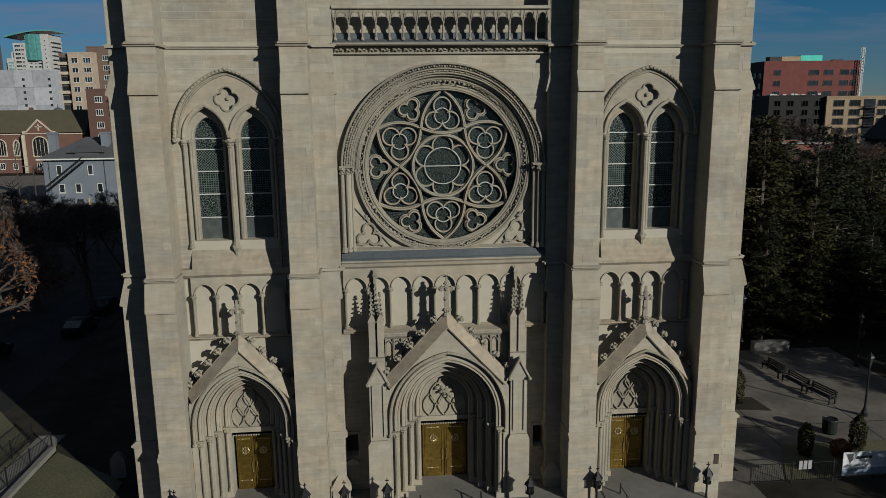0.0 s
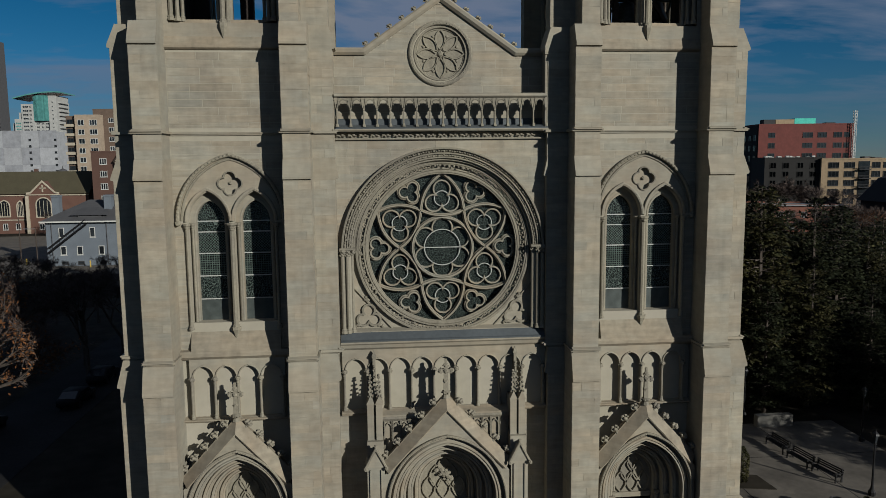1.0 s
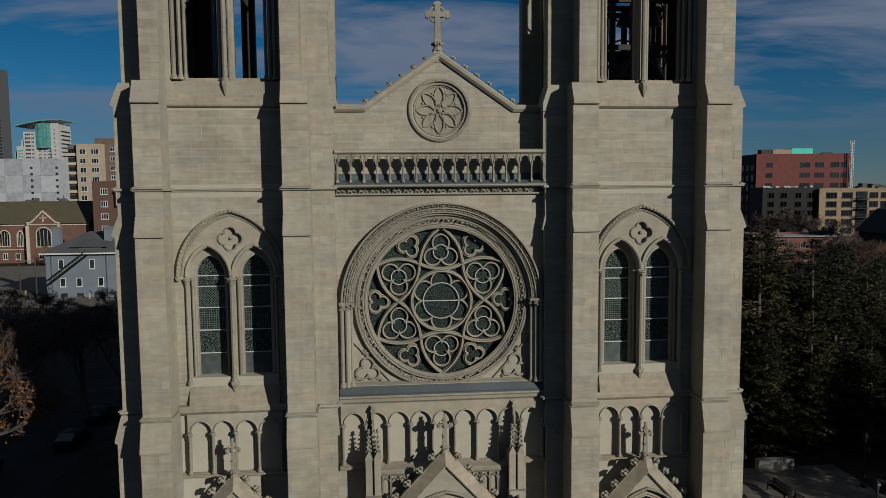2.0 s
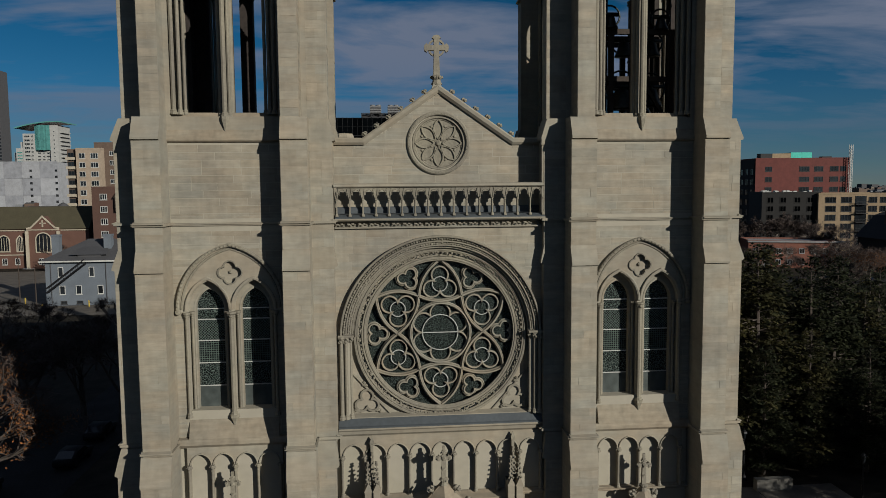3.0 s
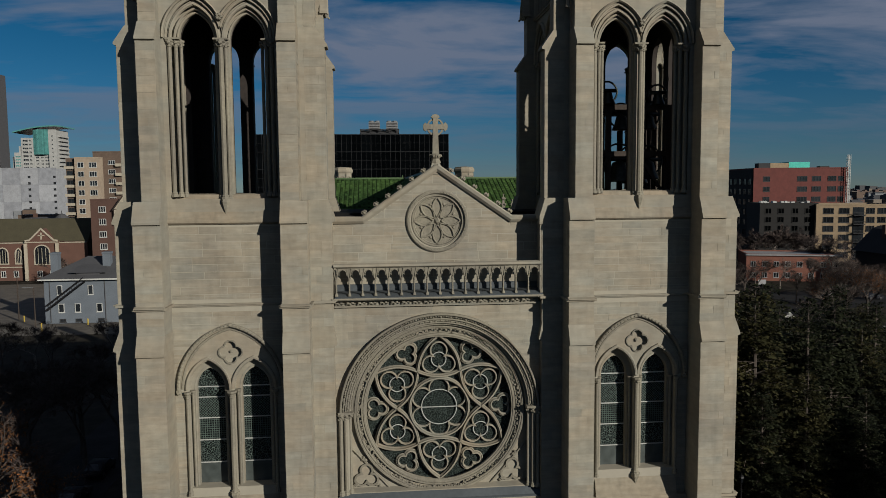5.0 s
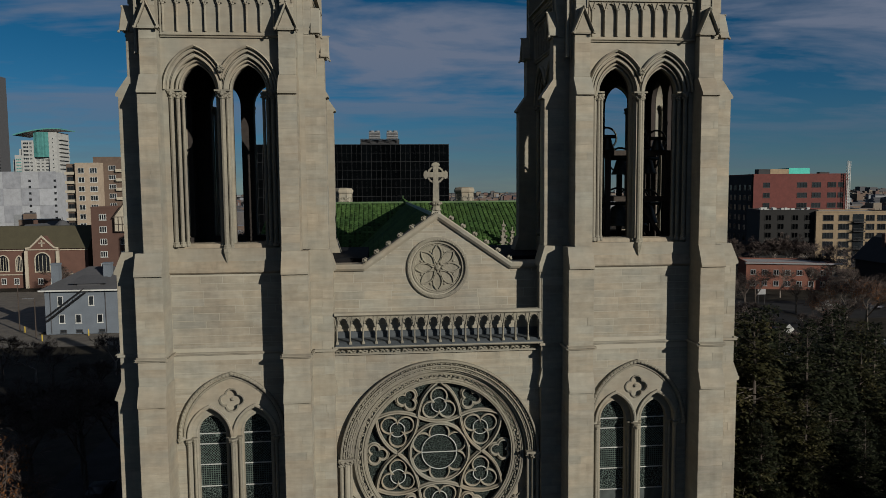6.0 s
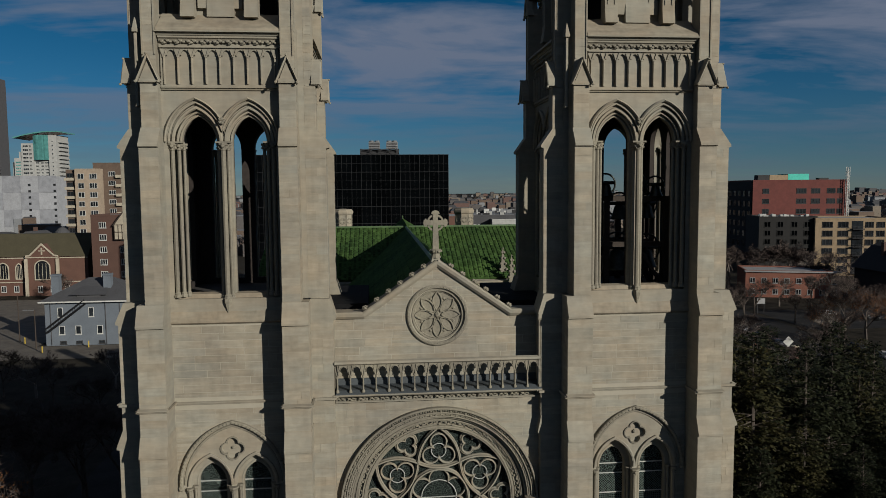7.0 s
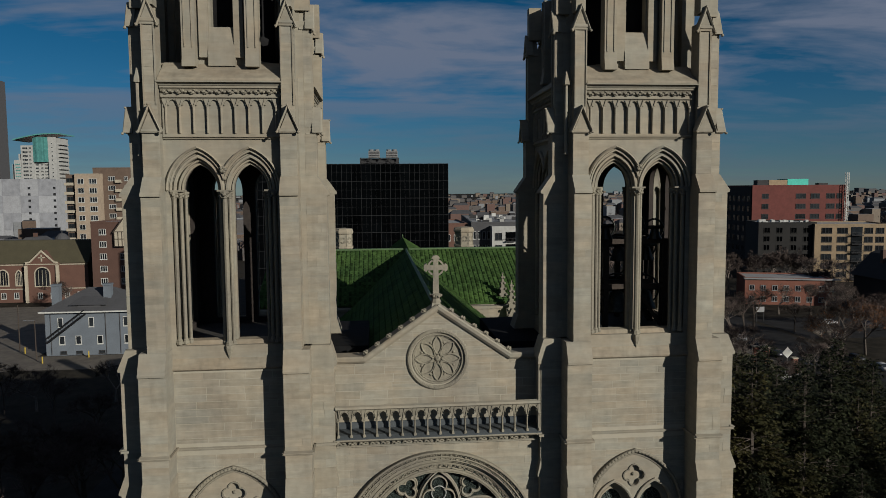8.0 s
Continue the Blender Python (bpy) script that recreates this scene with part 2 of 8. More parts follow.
GREEN_RIDGE = material("green_ridge_tile", (0.10, 0.17, 0.07), rough=0.5, vary=0.2)
# roof bitumen; also painted shade on the lantern core and link roofs
BITUMEN_AND_SHADE = material("bitumen_and_shade_black", (0.018, 0.018, 0.019), vary=0.2, grain=2, stain=0.3, spec=0.05)
PAVING = material("concrete_paving", (0.21, 0.20, 0.178), vary=0.10, grain=3, stain=0.25)
PLAZA = material("worn_plaza_paving", (0.165, 0.146, 0.122), vary=0.16, grain=2, stain=0.4)
ASPHALT = material("asphalt", (0.036, 0.035, 0.035), vary=0.2, grain=4, stain=0.35, spec=0.08)
GROUND = material("dry_winter_ground", (0.045, 0.039, 0.03), vary=0.25, grain=0.8, second=(0.026, 0.023, 0.018), spec=0.05)
GRASS = material("dormant_grass", (0.12, 0.11, 0.055), vary=0.3, grain=7, second=(0.075, 0.075, 0.04), bump=0.8)

# ---------- mesh helpers ----------
MAPS = {"y": lambda a, b, d: (a, d, b), "x": lambda a, b, d: (d, a, b), "z": lambda a, b, d: (a, b, d)}


def prism(bm, loops, d0, d1, axis="y"):
    """A solid from an outline (and holes) in the plane across the axis, from d0 to d1 along it."""
    f = MAPS[axis]
    flat = [p for lp in loops for p in lp]
    front = [bm.verts.new(f(a, b, d0)) for a, b in flat]
    back = [bm.verts.new(f(a, b, d1)) for a, b in flat]
    if len(loops) == 1 and len(loops[0]) <= 4:
        tris = [tuple(range(len(flat)))]
    else:
        tris = geo.tessellate_polygon([[Vector((a, b, 0)) for a, b in lp] for lp in loops])
    for t in tris:
        for vs, o in ((front, 1), (back, -1)):
            try:
                bm.faces.new([vs[i] for i in (t if o > 0 else t[::-1])])
            except ValueError:
                pass
    k = 0
    for lp in loops:
        c = len(lp)
        for i in range(c):
            a, b = k + i, k + (i + 1) % c
            bm.faces.new((front[a], back[a], back[b], front[b]))
        k += c
    return bm


def box(bm, x0, x1, y0, y1, z0, z1):
    v = [bm.verts.new((x, y, z)) for z in (z0, z1) for y in (y0, y1) for x in (x0, x1)]
    for f in ((0, 2, 3, 1), (4, 5, 7, 6), (0, 1, 5, 4), (2, 6, 7, 3), (0, 4, 6, 2), (1, 3, 7, 5)):
        bm.faces.new([v[i] for i in f])
    return bm


def arch(cx, hw, zs, rise, n=10):
    """A pointed (or round) arch from its left springing over the top to its right springing."""
    if rise <= hw * 1.001:
        return [(cx - hw * math.cos(math.pi * i / (2 * n)), zs + rise * math.sin(math.pi * i / (2 * n))) for i in range(2 * n + 1)]
    r = (rise * rise + hw * hw) / (2 * hw)
    a1 = math.asin(rise / r)
    left = [(cx - hw + r - r * math.cos(a1 * i / n), zs + r * math.sin(a1 * i / n)) for i in range(n + 1)]
    return left + [(2 * cx - x, z) for x, z in left[-2::-1]]


def opening(cx, hw, z0, zs, rise, n=10):
    """The outline of an arched opening with its straight jambs."""
    return [(cx - hw, z0)] + arch(cx, hw, zs, rise, n) + [(cx + hw, z0)]


def ring(cx, cz, r, n=48, start=0.0):
    return [(cx + r * math.cos(start + 2 * math.pi * i / n), cz + r * math.sin(start + 2 * math.pi * i / n)) for i in range(n)]


def sweep(bm, path, prof, y, closed=False):
    """A moulding along a path in the wall's plane; prof: (outward in the plane, forward from the wall)."""
    c = len(path)
    rows = []
    for i, (px, pz) in enumerate(path):
        a = path[i - 1] if (i > 0 or closed) else None
        b = path[(i + 1) % c] if (i < c - 1 or closed) else None
        d1 = Vector((px - a[0], pz - a[1])).normalized() if a else None
        d2 = Vector((b[0] - px, b[1] - pz)).normalized() if b else None
        if d1 is None:
            d1 = d2
        if d2 is None:
            d2 = d1
        t = (d1 + d2)
        t = t.normalized() if t.length > 1e-6 else d1
        k = 1.0 / max(0.35, t.dot(d1))
        nx, nz = -t.y * k, t.x * k
        rows.append([bm.verts.new((px + nx * o, y - d, pz + nz * o)) for o, d in prof])
    m = len(prof)
    for i in range(c if closed else c - 1):
        r0, r1 = rows[i], rows[(i + 1) % c]
        for j in range(m):
            bm.faces.new((r0[j], r0[(j + 1) % m], r1[(j + 1) % m], r1[j]))
    if not closed:
        bm.faces.new(rows[0][::-1])
        bm.faces.new(rows[-1])
    return bm


def roll(r, out=0.0, fwd=0.0, n=6):
    return [(out + r * math.cos(2 * math.pi * i / n), fwd + r * math.sin(2 * math.pi * i / n)) for i in range(n)]


def strip(w, d, out=0.0):
    """A flat band with worn corners: w wide in the plane, d proud."""
    h, c = w / 2, min(w, d) * 0.22
    return [(out - h, 0), (out - h, d - c), (out - h + c, d), (out + h - c, d), (out + h, d - c), (out + h, 0)]


def lathe(bm, cx, cy, prof, n=10, twist=0.0):
    rows = [[bm.verts.new((cx + r * math.cos(twist + 2 * math.pi * i / n), cy + r * math.sin(twist + 2 * math.pi * i / n), z)) for i in range(n)] for r, z in prof]
    for a, b in zip(rows, rows[1:]):
        for i in range(n):
            bm.faces.new((a[i], a[(i + 1) % n], b[(i + 1) % n], b[i]))
    bm.faces.new(rows[0][::-1])
    bm.faces.new(rows[-1])
    return bm


def column(bm, x, y, z0, z1, r=0.09, n=8, cap=True):
    """A shaft with a moulded base and a leafy capital."""
    h = 0.34 if cap else 0.1
    lathe(bm, x, y, [(r * 1.7, z0), (r * 1.7, z0 + 0.08), (r * 1.35, z0 + 0.14), (r * 1.45, z0 + 0.19), (r, z0 + 0.25), (r * 0.96, z1 - h), (r * 1.3, z1 - h + 0.03), (r * 1.1, z1 - h + 0.06),
                     (r * 1.35, z1 - h * 0.45), (r * 1.95, z1 - 0.09), (r * 2.0, z1 - 0.05), (r * 2.0, z1)], n)


def lump(bm, x, y, z, s, sx=1.0, sy=1.0, sz=1.0):
    """A small carved boss, uneven like a worn leaf."""
    g = bmesh.ops.create_icosphere(bm, subdivisions=1, radius=s)
    for v in g["verts"]:
        k = 1 + 0.28 * noise.noise(Vector((x * 9, y * 9, z * 9)) + v.co * 7 / max(s, 0.01))
        v.co = Vector((x + v.co.x * sx * k, y + v.co.y * sy * k, z + v.co.z * sz * k))


LOBES = [(Vector(p) - Vector((0.28, 0.0, 0.70)), r) for *p, r in ((0.22, 0.0, 0.68, 0.32), (0.62, 0.0, 0.86, 0.24), (0.74, -0.12, 0.58, 0.16), (0.40, -0.34, 0.78, 0.20), (0.40, 0.34, 0.78, 0.20), (0.02, -0.26, 0.98, 0.18), (0.0, 0.24, 0.98, 0.18), (0.24, 0.0, 1.08, 0.20), (0.56, -0.28, 0.44, 0.12))]


def crocket(bm, x, y, z, s, lean):
    """A curled leaf on a sloping coping: a stem and one carved bud of spreading lobes that turn over at the tip."""
    lump(bm, x, y, z + s * 0.25, s * 0.26, 0.8, 0.9, 1.5)
    g = bmesh.ops.create_icosphere(bm, subdivisions=3, radius=1.0)
    for v in g["verts"]:
        d = v.co.normalized()
        far = 0.2
        for p, r in LOBES:
            b = d.dot(p)
            q = b * b - p.length_squared + r * r
            if q > 0:
                far = max(far, b + math.sqrt(q))
        d *= far
        v.co = Vector((x + lean * s * (0.28 + d.x), y + s * d.y, z + s * (0.70 + d.z)))


def part(name, bm, mat, parent=None, label="", smooth=False):
    bmesh.ops.recalc_face_normals(bm, faces=bm.faces)
    me = bpy.data.meshes.new(name)
    bm.to_mesh(me)
    bm.free()
    for m in (mat if isinstance(mat, (list, tuple)) else [mat]):
        me.materials.append(m)
    if smooth:
        me.polygons.foreach_set("use_smooth", [True] * len(me.polygons))
    ob = new(name, me)
    ob.parent = parent
    return tagged(ob, label)


def thing(name, label, category, at=(0, 0, 0), group="", kind=""):
    ob = new(name)
    ob.empty_display_size = 0.3
    ob.location = at
    return tagged(ob, label, category, group, kind)


def BM():
    return bmesh.new()


UNIT = BM()
box(UNIT, -0.5, 0.5, -0.5, 0.5, -0.5, 0.5)
bmesh.ops.bevel(UNIT, geom=[e for e in UNIT.edges if all(v.co.y < 0 for v in e.verts)], offset=0.02, segments=1, affect="EDGES")
UNIT_ME = bpy.data.meshes.new("stone_block")
UNIT.to_mesh(UNIT_ME)
UNIT.free()
UNIT_ME.materials.append(BLOCK)


def inside(poly, x, z):
    c = False
    for i in range(len(poly)):
        (x1, z1), (x2, z2) = poly[i - 1], poly[i]
        if (z1 > z) != (z2 > z) and x < (x2 - x1) * (z - z1) / (z2 - z1) + x1:
            c = not c
    return c


def courses(x0, x1, z0, z1, voids, seed, h=0.40, span=(0.75, 1.35), gap=0.014):
    """Blocks of coursed stone over a rectangle, but for the openings: (x, z, width, height) each."""
    rnd = random.Random(seed)
    n = max(1, round((z1 - z0) / h))
    hh = (z1 - z0) / n
    out = []
    for i in range(n):
        za = z0 + i * hh
        x = x0 - (rnd.uniform(0.1, 0.6) if i % 2 else 0)
        while x < x1 - 0.02:
            w = rnd.uniform(*span)
            a, b = max(x, x0), min(x + w, x1)
            if x1 - b < 0.25:
                b = x1
            x = b if b < x1 else x1
            if b - a < 0.06:
                continue
            pts = [(a + (b - a) * p, za + hh * q) for p in (0.0, 0.25, 0.5, 0.75, 1.0) for q in (0.02, 0.5, 0.98)]
            if any(inside(v, *p) for v in voids for p in pts):
                # cut round the opening: keep what lies clear of it
                nc = max(2, round((b - a) / 0.11))
                cw = (b - a) / nc
                for q in range(3):
                    zq, run = za + hh * q / 3, None
                    for c in range(nc + 1):
                        ok = c < nc and not any(inside(v, a + cw * (c + e), zq + hh * g / 3) for v in voids for e in (0.05, 0.95) for g in (0.05, 0.95))
                        if ok and run is None:
                            run = c
                        if not ok and run is not None:
                            xa, xb = a + run * cw, a + c * cw
                            out.append(((xa + xb) / 2, zq + hh / 6, xb - xa - gap, hh / 3 - (0.0005 if q < 2 else gap)))
                            run = None
                continue
            out.append(((a + b) / 2, za + hh / 2, b - a - gap, hh - gap))
    return out


def face_blocks(bm, blocks, y, m=None):
    """Blocks joined into one mesh, their faces a little proud of the wall at y (looking to -y), moved by m."""
    for x, z, w, h in blocks:
        p = 0.006 + 0.002 * math.sin(x * 37.1 + z * 91.7)
        vs = [Vector((x + sx * w / 2, yy, z + sz * h / 2)) for yy in (y, y - p) for sx, sz in ((-1, -1), (1, -1), (1, 1), (-1, 1))]
        v = [bm.verts.new(m @ c if m else c) for c in vs]
        bm.faces.new((v[4], v[5], v[6], v[7]))
        for i in range(4):
            bm.faces.new((v[i], v[(i + 1) % 4], v[4 + (i + 1) % 4], v[4 + i]))


def loose_blocks(parent, blocks, y):
    """The same blocks as pieces of their own under the wall they belong to."""
    for x, z, w, h in blocks:
        p = 0.006 + 0.002 * math.sin(x * 37.1 + z * 91.7)
        ob = new("stone_block", UNIT_ME)
        ob.parent = parent
        ob.location = (x, y + 0.03 - p, z)
        ob.scale = (w, 0.06, h)


# ---------- the ground ----------
GZ = -0.5
bm = BM()
vs = [bm.verts.new(c) for c in ((-4000, -1500, GZ), (4000, -1500, GZ), (4000, 4500, GZ), (-4000, 4500, GZ))]
bm.faces.new(vs)
tagged(part("ground", bm, GROUND), "dry brown winter ground of the city blocks", "ground", kind="structure")

# ---------- the church ----------
CH = thing("church", "pale limestone gothic church front with a rose window between two towers", "church")
NAVE_Y, GABLE_Y = -0.45, 0.2
ROSE_Z = 16.93


def P(name, bm, mat, label="", parent=None, smooth=False):
    return part(name, bm, mat, parent or CH, label, smooth)


def string_course(bm, x0, x1, y, z, h=0.26, d=0.14):
    """A projecting moulded course with a sloping top and an undercut."""
    prism(bm, [[(y + 0.05, z), (y - d * 0.45, z), (y - d * 0.6, z + h * 0.35), (y - d, z + h * 0.45), (y - d, z + h * 0.65), (y + 0.05, z + h)]], x0, x1, "x")


# --- nave wall with the rose's opening
rose_open = [(-4.45, 12.75)] + arch(0, 4.45, 16.9, 4.45, 20) + [(4.45, 12.75)]
niche_l = [(-5.26, 1.9), (-5.26, 3.15), (-4.62, 3.15), (-4.62, 1.9)]
niche_r = [(4.62, 1.9), (4.62, 3.15), (5.26, 3.15), (5.26, 1.9)]
door_c = opening(-0.05, 2.6, GZ, 4.42, 3.1, 12)
bm = BM()
prism(bm, [[(-6.2, GZ)] + door_c + [(6.2, GZ), (6.2, 22.3), (-6.2, 22.3)], rose_open[::-1], niche_l[::-1], niche_r[::-1]], NAVE_Y, NAVE_Y + 0.64)
nave_wall = P("nave_wall", bm, JOINT, "coursed limestone wall round the rose window")
bm = BM()
prism(bm, [[(-5.3, 12.4), (5.3, 12.4), (5.3, 21.9), (-5.3, 21.9)], ring(0, ROSE_Z, 3.78, 64)[::-1]], NAVE_Y + 0.45, NAVE_Y + 1.0)
P("rose_backing", bm, STONE)
for s in (-1, 1):
    c = s * 4.94
    bm = BM()
    box(bm, c - 0.45, c + 0.45, 0.2, 0.28, 1.6, 3.5)
    P("niche_back", bm, DARK)
    bm = BM()
    box(bm, c - 0.42, c + 0.42, NAVE_Y - 0.10, NAVE_Y + 0.1, 3.17, 3.3)
    P("niche_lintel", bm, STONE)
    bm = BM()
    prism(bm, [[(c - 0.38, 1.55), (c + 0.38, 1.55), (c + 0.38, 1.66), (c, 1.88), (c - 0.38, 1.66)]], NAVE_Y - 0.28, NAVE_Y + 0.05)
    P("niche_sill", bm, STONE)
blocks = [b for b in courses(-5.3, 5.3, 12.4, 22.22, [opening(0, 4.86, 11.0, 16.9, 4.86, 20)], 3)]
loose_blocks(nave_wall, blocks, NAVE_Y)
bm = BM()
face_blocks(bm, courses(-5.3, 5.3, 0.2, 8.6, [opening(0, 3.3, GZ, 5.0, 4.0), niche_l, niche_r], 4), NAVE_Y)
tagged(P("lower_facing", bm, BLOCK), kind="stuff")

# --- rose window
rose = new("rose_window")
rose.parent = CH
tagged(rose, "round traceried window with dark leaded glass")


def circ(r, n=40):
    return ring(0, ROSE_Z, r, n)


def upto(r, n=24):
    return arch(0, r, 16.9, r, n)


bm = BM()
for r, w, d, y in ((4.94, 0.11, 0.30, NAVE_Y), (4.70, 0.08, 0.18, NAVE_Y), (4.50, 0.08, 0.08, NAVE_Y)):
    sweep(bm, upto(r), strip(w, d), y)
for r, rr, y in ((4.81, 0.055, NAVE_Y - 0.1), (4.60, 0.05, NAVE_Y - 0.05), (4.40, 0.06, NAVE_Y + 0.1), (4.24, 0.05, NAVE_Y + 0.22)):
    sweep(bm, upto(r), roll(rr), y)
for r, w, d in ((4.28, 0.14, 0.24), (3.80, 0.13, 0.16)):
    sweep(bm, circ(r, 64), strip(w, d), NAVE_Y + 0.46, True)
for r, rr, d in ((4.16, 0.05, 0.2), (3.92, 0.05, 0.12), (3.71, 0.05, 0.08)):
    sweep(bm, circ(r, 64), roll(rr, 0, d), NAVE_Y + 0.46, True)
part("rose_mouldings", bm, CARVED, rose)
bm = BM()
rl = random.Random(14)
for i in range(110):
    a = 2 * math.pi * i / 110
    r0 = 4.04 + rl.uniform(-0.05, 0.05)
    lump(bm, r0 * math.cos(a), NAVE_Y + 0.29 - rl.uniform(0, 0.05), ROSE_Z + r0 * math.sin(a), rl.uniform(0.055, 0.085), rl.uniform(0.8, 1.2), 0.8, rl.uniform(0.8, 1.2))
    r0 = 4.04 + rl.uniform(-0.09, 0.09)
    lump(bm, r0 * math.cos(a + 0.03), NAVE_Y + 0.24, ROSE_Z + r0 * math.sin(a + 0.03), rl.uniform(0.03, 0.05))
for i in range(112):
    a = math.pi * (i + 0.5) / 112
    r0 = 4.60 + 0.025 * math.sin(i * 2.3)
    lump(bm, r0 * math.cos(a), NAVE_Y - 0.06, 16.9 + r0 * math.sin(a), 0.05 + 0.02 * (i % 2), 1, 1.2, 1)
for i in range(120):
    a = math.pi * (i + 0.5) / 120
    r0 = 4.815 + 0.02 * math.sin(i * 1.9)
    lump(bm, r0 * math.cos(a), NAVE_Y - 0.17, 16.9 + r0 * math.sin(a), 0.045 + 0.02 * (i % 2), 1, 1.1, 1)
tagged(part("leaf_border", bm, CARVED, rose, "ring of carved leaves"), kind="stuff")
# jamb shafts under the arch
for s in (-1, 1):
    for x, y, r in ((4.93, NAVE_Y - 0.16, 0.10), (4.70, NAVE_Y - 0.10, 0.09), (4.48, NAVE_Y + 0.06, 0.08)):
        bm = BM()
        column(bm, s * x, y, 12.85, 17.0, r)
        for k in range(5):
            lump(bm, s * (x + 0.1 * math.cos(k * 1.4)), y - 0.1 - 0.03 * (k % 2), 16.72 + 0.05 * k, 0.07)
        part("jamb_shaft", bm, CARVED, rose)
    bm = BM()
    box(bm, s * 4.7 - 0.36, s * 4.7 + 0.36, NAVE_Y - 0.32, NAVE_Y + 0.1, 16.98, 17.08)
    part("impost", bm, CARVED, rose)
TR_Y = 0.28


def bulge(p, q, k, n=9):
    """An arc from p to q that swells to the left of the way by k of the chord."""
    p, q = Vector(p), Vector(q)
    d = q - p
    nrm = Vector((-d.y, d.x))
    return [tuple(p + d * t + nrm * (4 * k * t * (1 - t))) for t in [i / n for i in range(n + 1)]]


def polar(r, a, cx=0.0, cz=None):
    return (cx + r * math.cos(a), (ROSE_Z if cz is None else cz) + r * math.sin(a))


def lobe_path(cx, cz, count, dist, rad, start=0.0):
    """The outline of a foiled opening."""
    al = math.pi / count
    rad = max(rad, dist * math.sin(al) * 1.03)
    h = al + math.asin(dist * math.sin(al) / rad)
    path = []
    for i in range(count):
        a = start + 2 * math.pi * i / count
        c = (cx + dist * math.cos(a), cz + dist * math.sin(a))
        path += [(c[0] + rad * math.cos(a - h + 2 * h * j / 12), c[1] + rad * math.sin(a - h + 2 * h * j / 12)) for j in range(12)]
    return path


def lobes(bm, cx, cz, count, dist, rad, start, y, pr):
    """One closed band of cusped foils round a centre."""
    sweep(bm, lobe_path(cx, cz, count, dist, rad, start)[::-1], pr, y, True)


heavy = [(-0.095, 0), (-0.095, 0.10), (-0.06, 0.16), (-0.04, 0.14), (-0.028, 0.25), (0.028, 0.25), (0.04, 0.14), (0.06, 0.16), (0.095, 0.10), (0.095, 0)]
light = [(-0.048, 0), (-0.048, 0.06), (-0.024, 0.13), (0.024, 0.13), (0.048, 0.06), (0.048, 0)]


def tracery(path, prof, closed=False):
    bm = BM()
    sweep(bm, path, prof, TR_Y, closed)
    part("tracery_bar", bm, STONE, rose)


def foils(cx, cz, n, d, r, a):
    bm = BM()
    lobes(bm, cx, cz, n, d, r, a, TR_Y, light)
    part("cusped_foil", bm, STONE, rose)


tracery(circ(1.50, 40), heavy, True)
foils(0, ROSE_Z, 6, 0.98, 0.48, math.pi / 2)
for k in range(6):
    a = math.pi / 2 + k * math.pi / 3
    tip, c1, c2 = polar(3.70, a), polar(2.15, a + math.pi / 6), polar(2.15, a - math.pi / 6)
    tracery(bulge(tip, c1, -0.125), heavy)
    tracery(bulge(c2, tip, -0.125), heavy)
    tracery(bulge(c1, c2, -0.12), heavy)
    pc = polar(2.45, a)
    foils(pc[0], pc[1], 3, 0.47, 0.40, a)
    b = a + math.pi / 6
    sc = polar(3.19, b)
    foils(sc[0], sc[1], 3, 0.26, 0.265, b + math.pi)
    bm = BM()
    lobes(bm, sc[0], sc[1], 3, 0.27, 0.345, b + math.pi, TR_Y, [(-0.04, 0), (-0.04, 0.03), (0.0, 0.075), (0.04, 0.03), (0.04, 0)])
    part("foil_surround", bm, STONE, rose)
for cx, cz, r in [(0, ROSE_Z, 0.90)] + [(*polar(2.45, math.pi / 2 + k * math.pi / 3), 0.37) for k in range(6)]:
    bm = BM()
    sweep(bm, ring(cx, cz, r, 32), roll(0.026, 0, 0.07), TR_Y, True)
    if r > 0.5:
        box(bm, -0.9, 0.9, TR_Y - 0.09, TR_Y - 0.05, ROSE_Z - 0.02, ROSE_Z + 0.02)
    part("ring_bar", bm, BAR, rose, "pale metal ring")
for k in range(6):
    a = math.pi / 2 + k * math.pi / 3
    tip, c1, c2 = polar(3.66, a), polar(2.12, a + math.pi / 6), polar(2.12, a - math.pi / 6)
    bm = BM()
    prism(bm, [bulge(tip, c1, -0.12)[:-1] + bulge(c1, c2, -0.115)[:-1] + bulge(c2, tip, -0.12)[:-1]], TR_Y + 0.03, TR_Y + 0.05)
    part("pane", bm, GLASS, rose)
    sc = polar(3.19, a + math.pi / 6)
    bm = BM()
    prism(bm, [ring(*sc, 0.52, 20)], TR_Y + 0.03, TR_Y + 0.05)
    part("pane", bm, GLASS, rose)
bm = BM()
prism(bm, [ring(0, ROSE_Z, 1.46, 36)], TR_Y + 0.03, TR_Y + 0.05)
part("pane", bm, GLASS, rose)
bm = BM()
prism(bm, [ring(0, ROSE_Z, 3.79, 48)], TR_Y + 0.07, TR_Y + 0.10)
part("outer_pane", bm, GLASS, rose)
